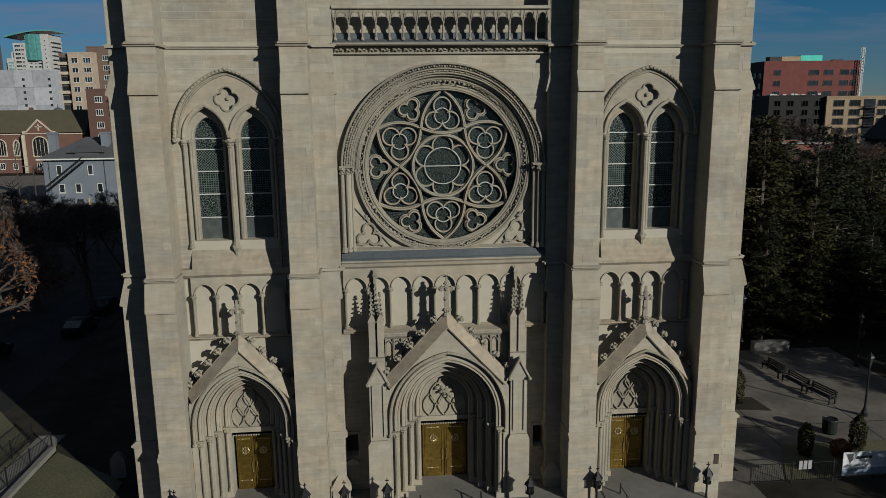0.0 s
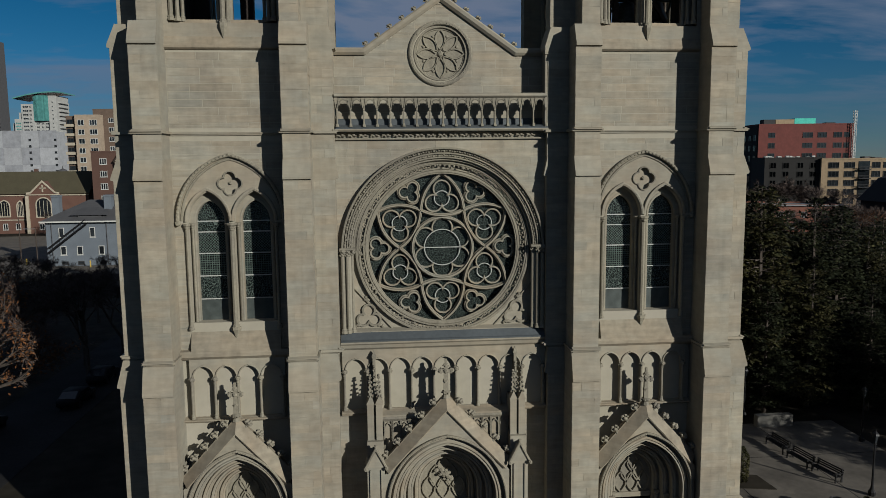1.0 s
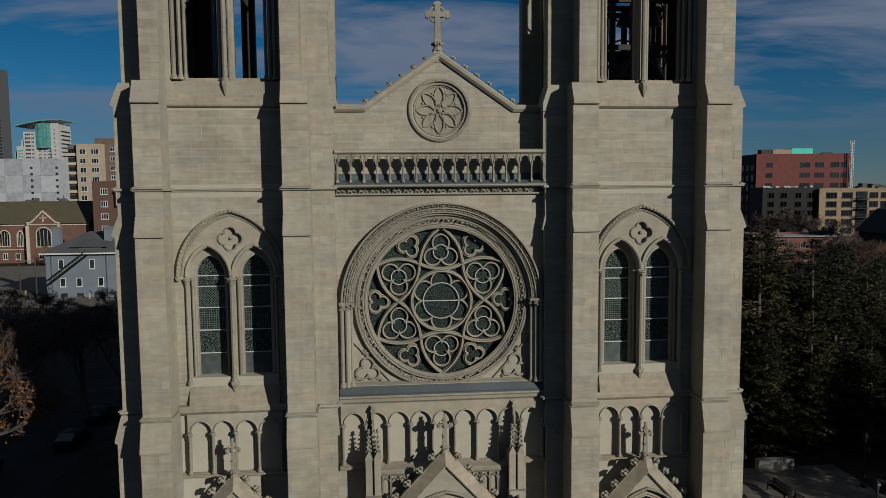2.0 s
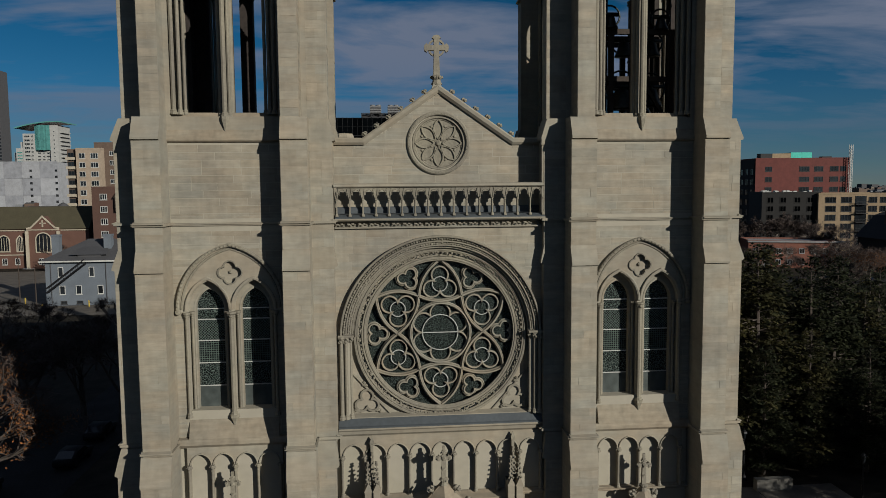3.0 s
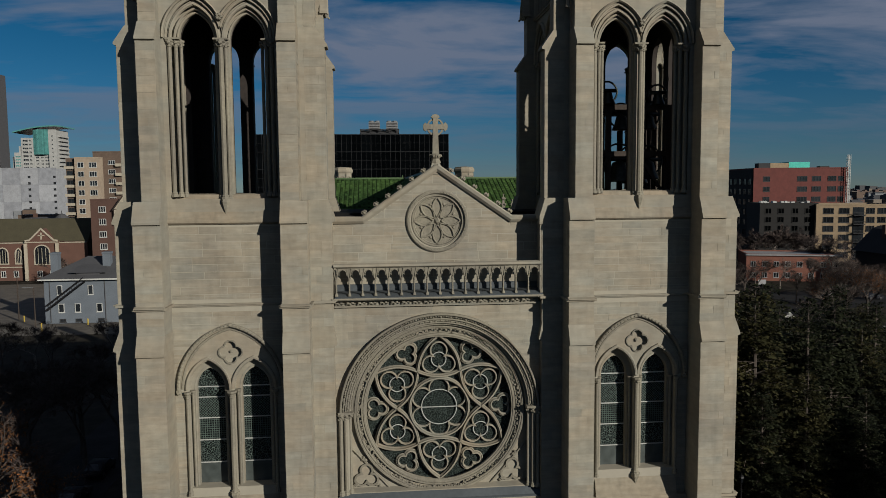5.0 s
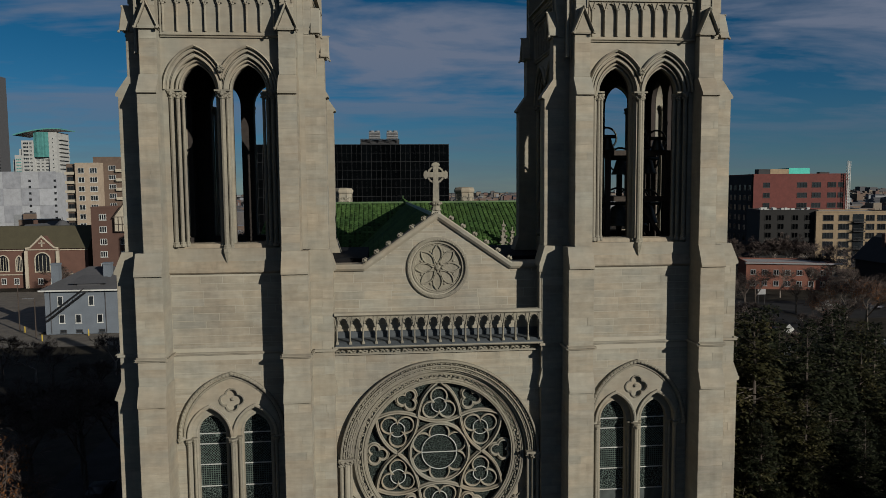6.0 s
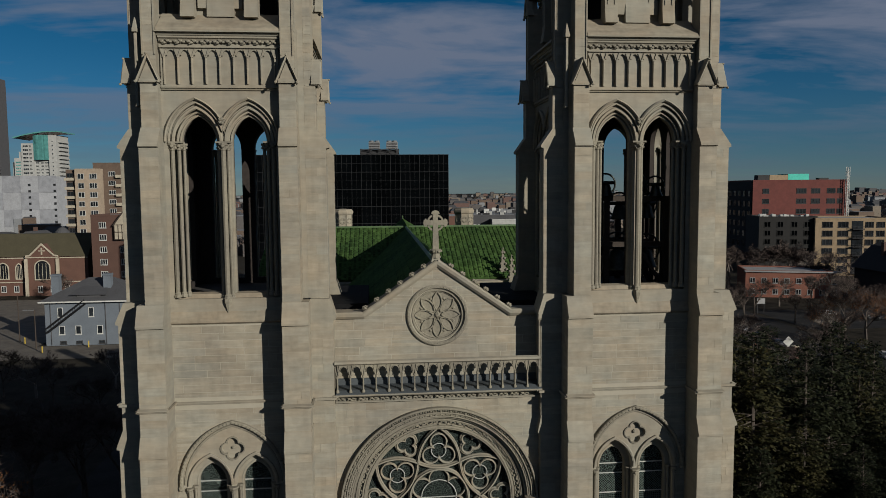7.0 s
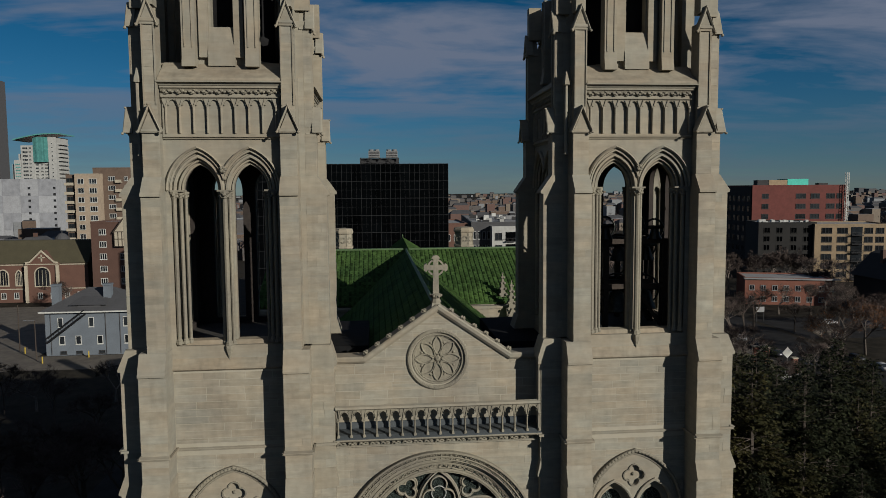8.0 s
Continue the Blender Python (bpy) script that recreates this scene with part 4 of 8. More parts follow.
for s in (-1, 1):
    bm = BM()
    xc = s * 3.52
    box(bm, xc - 0.55, xc + 0.55, -2.15, NAVE_Y, GZ, 3.25)
    prism(bm, [[(xc - 0.55, 3.25), (xc + 0.55, 3.25), (xc + 0.42, 3.5), (xc - 0.42, 3.5)]], -2.15, NAVE_Y)
    box(bm, xc - 0.42, xc + 0.42, -2.05, NAVE_Y, 3.4, 6.7)
    box(bm, xc - 0.30, xc - 0.24, -2.12, -2.05, 3.7, 6.4)
    box(bm, xc + 0.24, xc + 0.30, -2.12, -2.05, 3.7, 6.4)
    prism(bm, [[(xc - 0.5, 6.55), (xc + 0.5, 6.55), (xc, 7.5)]], -2.12, -1.0)
    part("pier", bm, STONE, pc)
    bm = BM()
    sweep(bm, [(xc - 0.52, 6.5), (xc, 7.5), (xc + 0.52, 6.5)], strip(0.12, 0.12), -2.08)
    lump(bm, xc, -2.15, 7.62, 0.09)
    lump(bm, xc - 0.5, -2.2, 6.5, 0.11)
    lump(bm, xc + 0.5, -2.2, 6.5, 0.11)
    part("gablet", bm, CARVED, pc)
    bm = BM()
    box(bm, xc - 0.40, xc + 0.40, -1.75, NAVE_Y, 6.7, 7.7)
    for dx in (-0.21, 0.21):
        box(bm, xc + dx - 0.16, xc + dx + 0.16, -1.55, NAVE_Y, 7.6, 9.55)
        prism(bm, [[(xc + dx - 0.2, 9.5), (xc + dx + 0.2, 9.5), (xc + dx, 9.95)]], -1.6, -1.1)
    part("pinnacle_shaft", bm, STONE, pc)
    bm = BM()
    for dx in (-0.21, 0.21):
        crocketed_spirelet(bm, xc + dx, -1.38, 9.6, 10.95, 0.22)
    box(bm, xc - 0.30, xc + 0.30, -1.22, NAVE_Y, 7.6, 9.55)
    crocketed_spirelet(bm, xc, -0.92, 9.5, 11.25, 0.30)
    box(bm, xc - 0.07, xc + 0.07, -0.85, NAVE_Y, 9.4, 11.7)
    lathe(bm, xc, -0.80, [(0.15, 11.65), (0.15, 11.72), (0.02, 12.0)], 4, math.pi / 4)
    part("pinnacle", bm, CARVED, pc, "crocketed stone pinnacle")

# ---------- towers ----------
CY = 3.0
TOWER_Z1 = 45.2
STAGES = [  # bottom, top of the face, end of the slope, reach, next reach, inner and outer edge
    (GZ, 3.35, 3.6, 5.66, 5.52, 2.58, 4.02),
    (3.6, 10.68, 11.95, 5.52, 5.30, 2.60, 3.98),
    (11.95, 20.55, 21.4, 5.24, 5.05, 2.64, 3.90),
    (21.4, 26.55, 27.5, 5.05, 4.78, 2.65, 3.88),
    (27.5, 34.8, 35.6, 4.74, 4.32, 2.66, 3.52),
    (35.6, 37.75, 37.9, 4.30, 4.26, 2.70, 3.48),
    (37.9, 42.7, 42.9, 4.12, 4.08, 2.78, 3.40),
]


def tower(cx, bells):
    tw = thing("bell_tower", "square limestone bell tower with " + ("bells hung in its open belfry" if bells else "an empty open belfry"), "tower", group="twin towers")
    turn = [Matrix.Translation((cx, CY, 0)) @ Matrix.Rotation(k * math.pi / 2, 4, "Z") for k in range(4)]

    def side(name, bm, mat, k, label=""):
        bm.transform(turn[k])
        return part(name, bm, mat, tw, label)

    V = 3.75
    facing = BM()
    inner = 1 if cx < 0 else 3
    for k in range(4):
        # towards the nave the buttresses reach out less
        stages = [(z0, z1, z2, min(v, 4.93), min(vn, 4.90), ui, uo) for z0, z1, z2, v, vn, ui, uo in STAGES] if k == inner else STAGES
        if k == inner:
            stages[0] = stages[0][:3] + (4.80, 4.80) + stages[0][5:]
            stages[1] = stages[1][:3] + (4.82, 4.82) + stages[1][5:]
            stages[3] = stages[3][:4] + (4.78,) + stages[3][5:]
        # buttresses
        for s in (-1, 1):
            for z0, z1, z2, v, vn, ui, uo in stages:
                bm = BM()
                poly = [(-3.3, z0), (-v, z0), (-v, z1 - 0.12), (-v - 0.13, z1 - 0.08), (-v - 0.13, z1 + 0.02), (-vn, z2), (-3.3, z2)]
                prism(bm, [poly], min(s * ui, s * uo), max(s * ui, s * uo), "x")
                side("buttress_stage", bm, STONE, k)
            for z, v, ui, uo in ((11.95, min(stages[2][3], 5.24), 2.6, 3.95), (22.48, stages[3][3], 2.6, 3.94)):
                bm = BM()
                string_course(bm, min(s * ui, s * uo), max(s * ui, s * uo), -v, z + 0.06, 0.22, 0.2)
                for q in (-1, 1):
                    e = (s * (ui + 0.02) if q < 0 else s * (uo - 0.02))
                    o = -s if q < 0 else s
                    box(bm, min(e, e + o * 0.1), max(e, e + o * 0.1), -v - 0.1, -3.3, z + 0.08, z + 0.2)
                side("buttress_string", bm, STONE, k)
            if k in (0, 1, 3):
                for z0, z1, z2, v, vn, ui, uo in stages:
                    cs = courses(min(s * ui, s * uo) + 0.006, max(s * ui, s * uo) - 0.006, z0 + 0.03, z1 - 0.18, [], int(cx * 7 + k * 31 + s * 5 + z0), 0.38, (0.8, 1.9))
                    face_blocks(facing, cs, -v, turn[k])
                for z0, z1, z2, v, vn, ui, uo in stages:
                    for e, q in ((ui, -1), (uo, 1)):
                        # returns of the buttress
                        m = turn[k] @ Matrix.Rotation((math.pi / 2) * s * q, 4, "Z")
                        a, b = (3.76, v - 0.01)
                        lo, hi = (a, b) if s * q < 0 else (-b, -a)
                        face_blocks(facing, courses(lo, hi, z0 + 0.03, z1 - 0.18, [], int(cx * 3 + k * 17 + s * 5 + z0 + q), 0.42, (0.5, 1.3)), -e, m)
            # gablet over the buttress
            bm = BM()
            c = s * 3.09
            prism(bm, [[(c - 0.42, 37.62), (c + 0.42, 37.62), (c, 38.62)]], -4.42, -3.8)
            sweep(bm, [(c - 0.49, 37.66), (c, 38.80), (c + 0.49, 37.66)], [(-0.04, -0.3), (-0.04, 0.08), (0.02, 0.14), (0.05, 0.10), (0.05, -0.3)], -4.42)
            for q in (-1, 1):
                lump(bm, c + q * 0.49, -4.56, 37.64, 0.09, 1.0, 0.8, 0.8)
            lump(bm, c, -4.56, 38.88, 0.06)
            prism(bm, [[(c - 0.36, 42.5), (c + 0.36, 42.5), (c, 43.42)]], -4.20, -3.6)
            sweep(bm, [(c - 0.42, 42.5), (c, 43.58), (c + 0.42, 42.5)], [(-0.04, -0.3), (-0.04, 0.07), (0.02, 0.12), (0.05, 0.09), (0.05, -0.3)], -4.18)
            for q in (-1, 1):
                lump(bm, c + q * 0.45, -4.26, 42.46, 0.085)
            box(bm, c - 0.24, c + 0.24, -4.1, -3.4, 43.4, TOWER_Z1)
            box(bm, c - 0.3, c - 0.24, -4.18, -4.1, 38.9, 42.5)
            box(bm, c + 0.24, c + 0.3, -4.18, -4.1, 38.9, 42.5)
            side("gablet", bm, STONE, k)
        # walls: lower stage
        holes = []
        if k == 0:
            holes = [opening(u, 0.95, 13.62, 18.5, 1.39, 8)[::-1] for u in (-1.07, 1.07)]
            foil = lobe_path(0, 20.28, 4, 0.28, 0.25)
            holes.append(foil[::-1])
            holes.append(opening(0, 2.2, GZ, 4.42, 2.9, 10)[::-1])
        bm = BM()
        if k == 0:
            dh = holes.pop()
            o = [(-3.7, GZ), dh[-1]] + dh[::-1][1:-1] + [dh[0], (3.7, GZ), (3.7, 26.5), (-3.7, 26.5)]
            prism(bm, [o] + holes, -V, -V + 1.2)
        else:
            prism(bm, [[(-3.7, GZ), (3.7, GZ), (3.7, 26.5), (-3.7, 26.5)]], -V, -V + 0.9)
        wall = side("tower_wall", bm, JOINT, k)
        if k == 0:
            voids = [opening(0, 2.42, 18.5, 18.55, 3.0, 10), [(-2.08, 12.0), (2.08, 12.0), (2.08, 18.6), (-2.08, 18.6)], [(-3, -1), (3, -1), (3, 12.0), (-3, 12.0)], [(-3, 22.35), (3, 22.35), (3, 22.75), (-3, 22.75)]]
            cs = [(x + cx, z, w, h) for x, z, w, h in courses(-2.64, 2.64, 12.0, 26.3, voids, int(cx), 0.36, (0.9, 2.3), 0.024)]
            loose_blocks(wall, cs, CY - V)
            # plain head between the lights and the hood, with a sunk quatrefoil
            head = arch(0, 2.44, 18.55, 3.03, 14)
            lights = [arch(u, 1.06, 18.5, 1.56, 8) for u in (1.07, -1.07)]
            bm = BM()
            prism(bm, [head + [p for p in lights[0][::-1] if p[0] > 0.02] + [p for p in lights[1][::-1] if p[0] < -0.02], foil[::-1]], -V - 0.01, -V + 0.02)
            side("window_head", bm, STONE, k)
            bm = BM()
            prism(bm, [ring(0, 20.28, 0.72, 24)], -V + 0.15, -V + 0.4)
            side("foil_back", bm, STONE, k)
        else:
            face_blocks(facing, courses(-2.6, 2.6, GZ + 0.3, 26.3, [], int(cx + k), 0.42), -V, turn[k])
        bm = BM()
        for z in (22.42,):
            string_course(bm, -2.66, 2.66, -V, z + 0.08, 0.17, 0.12)
        side("string_course", bm, STONE, k)
        # belfry stage
        SP = 35.0
        bh = [opening(u, 0.80, 27.8, SP, 1.26, 10)[::-1] for u in (-1.16, 1.16)]
        bm = BM()
        prism(bm, [[(-3.5, 26.4), (3.5, 26.4), (3.5, 40.2), (-3.5, 40.2)]] + bh, -V + 0.42, -V + 0.7)
        outer = [arch(u, 1.25, SP, 1.80, 14) for u in (-1.2, 1.2)]
        big = [(-2.45, 27.6)] + [p for p in outer[0] if p[0] < -0.02] + [p for p in outer[1] if p[0] > 0.02] + [(2.45, 27.6)]
        prism(bm, [[(-3.5, 26.4), (3.5, 26.4), (3.5, 40.2), (-3.5, 40.2)], big[::-1]], -V, -V + 0.43)
        side("belfry_wall", bm, STONE, k)
        # dark sheet behind the openings, its colour imitating the shade inside
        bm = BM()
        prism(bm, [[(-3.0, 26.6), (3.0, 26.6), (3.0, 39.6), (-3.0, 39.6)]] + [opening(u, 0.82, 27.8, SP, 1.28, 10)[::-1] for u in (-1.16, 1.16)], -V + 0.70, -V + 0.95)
        side("belfry_lining", bm, BELFRY_SHADE, k, "inner face coloured dark to imitate belfry shade")
        for sg in (-1, 1):
            u = sg * 1.2
            bm = BM()
            sweep(bm, [p for p in arch(u, 1.40, SP, 1.98, 16) if p[0] * sg > 0.0], [(-0.05, 0), (-0.06, 0.12), (0.0, 0.19), (0.06, 0.12), (0.05, 0)], -V)
            side("arch_hood", bm, STONE, k)
            for o, y, r in ((1.255, 0.01, 0.06), (1.09, 0.13, 0.085), (0.96, 0.27, 0.06), (0.85, 0.40, 0.05)):
                bm = BM()
                sweep(bm, [p for p in arch(u if o > 1 else sg * 1.16, o, SP, o * 1.42 + 0.03, 14) if p[0] * sg > 0.0], roll(r), -V + y)
                if o == 1.09:
                    sweep(bm, [p for p in arch(u, 1.16, SP, 1.68, 14) if p[0] * sg > 0.0], [(-0.05, -0.3), (-0.05, 0.0), (0.05, 0.0), (0.05, -0.3)], -V + 0.14)
                side("arch_moulding", bm, STONE, k)
        bm = BM()
        for i in range(5):
            lump(bm, 0.1 * math.cos(i * 1.26), -V - 0.14, 35.95 + 0.1 * math.sin(i * 1.26), 0.09)
        side("leaf_boss", bm, CARVED, k)
        bm = BM()
        box(bm, -0.30, 0.30, -V + 0.36, -V + 0.94, 27.6, 35.0)
        side("belfry_mullion", bm, STONE, k)
        for u, dv, r in ((0, 0.06, 0.12), (-0.19, 0.24, 0.085), (0.19, 0.24, 0.085),
                         (-2.31, 0.06, 0.10), (-2.05, 0.20, 0.09), (-1.85, 0.34, 0.08), (2.31, 0.06, 0.10), (2.05, 0.20, 0.09), (1.85, 0.34, 0.08)):
            bm = BM()
            column(bm, u, -V + dv, 27.55 if abs(u) < 1 else 27.7, 34.93, r)
            for q in range(4):
                lump(bm, u + r * 1.1 * math.cos(q * 1.57), -V + dv - r * 1.2 * abs(math.sin(q * 1.57)) - 0.02, 34.72 + 0.08 * (q % 2), r * 0.95)
            side("belfry_shaft", bm, CARVED, k)
        for u, w in ((0, 0.34), (-2.16, 0.32), (2.16, 0.32)):
            bm = BM()
            box(bm, u - w, u + w, -V - 0.08, -V + 0.5, 34.93, 35.01)
            side("impost", bm, CARVED, k)
        bm = BM()
        lathe(bm, 0, -V - 0.02, [(0.02, 26.9), (0.12, 27.2), (0.2, 27.45), (0.2, 27.6)], 6)
        side("shaft_bracket", bm, CARVED, k)
        # sloping sill
        bm = BM()
        prism(bm, [[(-V + 0.7, 27.85), (-V + 0.3, 27.8), (-V - 0.16, 26.56), (-V - 0.16, 26.48), (-V - 0.06, 26.40), (-V + 0.7, 26.40)]], -2.66, 2.66, "x")
        side("belfry_sill", bm, SLOPE, k)
        # blind panels, frieze and sloping base of the lantern
        bm = BM()
        string_course(bm, -2.66, 2.66, -V, 37.36, 0.2, 0.18)
        string_course(bm, -2.66, 2.66, -V, 39.20, 0.14, 0.20)
        prism(bm, [[(-V + 0.2, 39.30), (-V - 0.10, 39.30), (-V - 0.06, 39.50), (-V - 0.16, 39.66), (-V - 0.24, 39.70), (-V - 0.24, 39.80), (-V + 0.2, 39.86)]], -2.72, 2.72, "x")
        string_course(bm, -2.8, 2.8, -V - 0.12, 39.80, 0.28, 0.36)
        side("string_course", bm, STONE, k)
        w = 5.0 / 8
        hl = [([(-2.5 + (i + 0.5) * w - w * 0.43, 37.60)] + trefoil_head(-2.5 + (i + 0.5) * w, w * 0.43, 38.78, 0.40) + [(-2.5 + (i + 0.5) * w + w * 0.43, 37.60)])[::-1] for i in range(8)]
        bm = BM()
        prism(bm, [[(-2.66, 37.5), (2.66, 37.5), (2.66, 39.26), (-2.66, 39.26)]] + hl, -V - 0.10, -V - 0.004)
        for i in range(9):
            prism(bm, [[(-2.5 + i * w - 0.055, -V - 0.09), (-2.5 + i * w - 0.02, -V - 0.17), (-2.5 + i * w + 0.02, -V - 0.17), (-2.5 + i * w + 0.055, -V - 0.09)]], 37.62, 38.86, "z")
            lump(bm, -2.5 + i * w, -V - 0.14, 38.86, 0.07, 1.2, 0.8, 0.8)
            for q in (-1, 1):
                prism(bm, [[(-2.5 + i * w + q * 0.01, 38.88), (-2.5 + i * w + q * 0.05, 38.88), (-2.5 + i * w + q * 0.17, 39.2), (-2.5 + i * w + q * 0.12, 39.22)]], -V - 0.15, -V - 0.08)
        side("blind_panelling", bm, STONE, k)
        bm = BM()
        for i in range(9):
            x = -2.36 + i * 4.72 / 8
            for dx, dz, r in ((-0.2, 0.02, 0.10), (-0.07, -0.04, 0.09), (0.06, 0.04, 0.10), (0.19, -0.01, 0.08), (0.0, 0.08, 0.06), (-0.14, -0.09, 0.05)):
                lump(bm, x + dx, -V - 0.16 - 0.03 * math.sin(i * 1.9 + dx * 8), 39.53 + dz, r, 1.1, 0.8, 0.85)
        tagged(side("leaf_frieze", bm, CARVED, k), kind="stuff")
        bm = BM()
        prism(bm, [[(-V - 0.40, 40.04), (-V - 0.36, 40.14), (-2.95, 41.0), (-2.4, 41.0), (-2.4, 40.0), (-V - 0.4, 40.0)]], -2.75, 2.75, "x")
        side("lantern_base", bm, SLOPE, k)
    tagged(part("facing", facing, BLOCK, tw), kind="stuff")
    # octagonal lantern
    ap = 3.05
    for k in range(8):
        m = Matrix.Translation((cx, CY, 0)) @ Matrix.Rotation(k * math.pi / 4, 4, "Z")
        hwf = ap * math.tan(math.pi / 8)
        bm = BM()
        hole = [(-0.50, 42.64), (0.50, 42.64), (0.50, TOWER_Z1 - 0.02), (-0.50, TOWER_Z1 - 0.02)]
        if k % 2 == 0:
            prism(bm, [[(-hwf, 40.0), (hwf, 40.0), (hwf, TOWER_Z1), (-hwf, TOWER_Z1)], hole[::-1]], -ap, -ap + 0.5)
            prism(bm, [[(-ap - 0.30, 40.8), (-ap - 0.26, 41.55), (-ap - 0.02, 42.62), (-ap + 0.3, 42.66), (-ap + 0.3, 40.8)]], -0.62, 0.62, "x")
            for s in (-1, 1):
                prism(bm, [[(-ap - 0.66, 40.72), (-ap - 0.56, 41.35), (-ap - 0.56, TOWER_Z1), (-ap + 0.1, TOWER_Z1), (-ap + 0.1, 40.72)]], s * 1.44 - 0.31, s * 1.44 + 0.31, "x")
                box(bm, s * 1.44 - 0.20, s * 1.44 - 0.15, -ap - 0.60, -ap - 0.5, 41.6, TOWER_Z1)
                box(bm, s * 1.44 + 0.15, s * 1.44 + 0.20, -ap - 0.60, -ap - 0.5, 41.6, TOWER_Z1)
                box(bm, s * 0.80 - 0.24, s * 0.80 + 0.20, -ap - 0.22, -ap + 0.1, 41.2, TOWER_Z1)
        else:
            prism(bm, [[(-hwf, 40.0), (hwf, 40.0), (hwf, TOWER_Z1), (-hwf, TOWER_Z1)], [(-0.8, 41.2), (-0.8, TOWER_Z1 - 0.02), (0.8, TOWER_Z1 - 0.02), (0.8, 41.2)]], -ap + 0.25, -ap + 0.5)
        bm.transform(m)
        part("lantern_wall", bm, STONE, tw)
    bm = BM()
    lathe(bm, cx, CY, [(3.25, TOWER_Z1 - 0.05), (3.25, TOWER_Z1 + 0.2), (0.4, TOWER_Z1 + 1.4)], 8, math.pi / 8)
    part("lantern_cap", bm, STONE, tw)
    # near-black core stands in for the unlit lantern interior, hiding sun patches
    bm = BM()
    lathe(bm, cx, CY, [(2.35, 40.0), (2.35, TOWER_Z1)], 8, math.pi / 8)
    part("lantern_core", bm, BITUMEN_AND_SHADE, tw, "inner shaft coloured near black to imitate lantern shade")
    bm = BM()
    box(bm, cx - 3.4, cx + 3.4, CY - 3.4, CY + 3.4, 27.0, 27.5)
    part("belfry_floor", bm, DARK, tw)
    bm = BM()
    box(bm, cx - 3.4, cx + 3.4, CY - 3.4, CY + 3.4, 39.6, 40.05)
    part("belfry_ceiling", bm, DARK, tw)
    for sx, sy in ((-1, -1),):
        bm = BM()
        x, y = cx + sx * 3.72, CY - V - 0.12
        lathe(bm, x, y, [(0.13, 36.6), (0.085, 36.8), (0.085, 39.9), (0.19, 39.94), (0.19, 40.06), (0.02, 40.6)], 6)
        part("corner_shaft", bm, STONE, tw)

    # front window
    win = new("tower_window")
    win.parent = tw
    tagged(win, "paired lancet window with leaded glass under a hood")
    Y = CY - V
    bm = BM()
    sweep(bm, arch(cx, 2.46, 18.55, 3.05, 14), strip(0.16, 0.20), Y)
    sweep(bm, arch(cx, 2.28, 18.55, 2.86, 14), roll(0.07), Y)
    for (xa, za) in arch(cx, 2.46, 18.55, 3.05, 22):
        lump(bm, xa, Y - 0.18, za, 0.075)
    for s in (-1, 1):
        lump(bm, cx + s * 2.46, Y - 0.12, 18.42, 0.16)
    part("hood_mould", bm, CARVED, win)
    for s in (-1, 1):
        u = cx + s * 1.07
        bm = BM()
        for o, y in ((1.0, -0.06), (0.97, 0.03)):
            sweep(bm, arch(u, o, 18.5, o * 1.48, 8), roll(0.05), Y + y)
        sweep(bm, [(u - 0.73, 13.6)] + arch(u, 0.73, 18.5, 1.07, 8) + [(u + 0.73, 13.6)], roll(0.045), Y + 0.38)
        sweep(bm, arch(u, 1.04, 18.5, 1.54, 8), strip(0.10, 0.12), Y)
        part("light_moulding", bm, STONE, win)
        bm = BM()
        prism(bm, [opening(u, 0.98, 13.55, 18.5, 1.43, 8), opening(u, 0.66, 13.56, 18.5, 0.96, 8)[::-1]], Y + 0.36, Y + 1.1)
        part("inner_jamb", bm, STONE, win)
        bars = (13.62, 14.67, 15.80, 16.90, 17.94, 18.46)
        for i, mat in enumerate((GLASS_PLAIN, GLASS_FINE, GLASS_SQUARE, GLASS_LOZENGE, GLASS_FINE, GLASS_FINE)):
            bm = BM()
            if i < 5:
                box(bm, u - 0.68, u + 0.68, Y + 0.66, Y + 0.68, bars[i] - 0.05, bars[i + 1])
            else:
                prism(bm, [opening(u, 0.68, 18.46, 18.5, 0.98, 8)], Y + 0.66, Y + 0.68)
            part("pane", bm, mat, win)
        for z in bars[1:]:
            bm = BM()
            box(bm, u - 0.67, u + 0.67, Y + 0.60, Y + 0.64, z - 0.024, z + 0.024)
            part("saddle_bar", bm, BAR, win)
    for a0, a1 in ((-2.12, -2.03), (2.03, 2.12)):
        bm = BM()
        box(bm, cx + a0, cx + a1, Y - 0.03, Y + 0.3, 13.3, 18.4)
        part("jamb_step", bm, STONE, win)
    for u, r, dy in ((cx - 2.07, 0.08, -0.08), (cx - 1.88, 0.07, 0.26), (cx, 0.12, -0.06), (cx - 0.26, 0.07, 0.26), (cx + 0.26, 0.07, 0.26), (cx + 1.88, 0.07, 0.26), (cx + 2.07, 0.08, -0.08)):
        bm = BM()
        column(bm, u, Y + dy, 13.3, 18.4, r)
        for q in range(4):
            lump(bm, u + r * math.cos(q * 1.57), Y + dy - 0.02 - r * abs(math.sin(q * 1.57)), 18.2, r * 0.7)
        part("window_shaft", bm, CARVED, win)
    bm = BM()
    lathe(bm, cx, Y - 0.05, [(0.02, 12.75), (0.14, 13.1), (0.24, 13.28), (0.24, 13.4)], 6)
    part("shaft_bracket", bm, CARVED, win)
    bm = BM()
    lobes(bm, cx, 20.28, 4, 0.28, 0.28, 0, Y - 0.01, [(-0.035, 0), (-0.03, 0.06), (0.03, 0.06), (0.035, 0)])
    lump(bm, cx, Y + 0.13, 20.28, 0.10)
    part("quatrefoil", bm, CARVED, win)
    bm = BM()
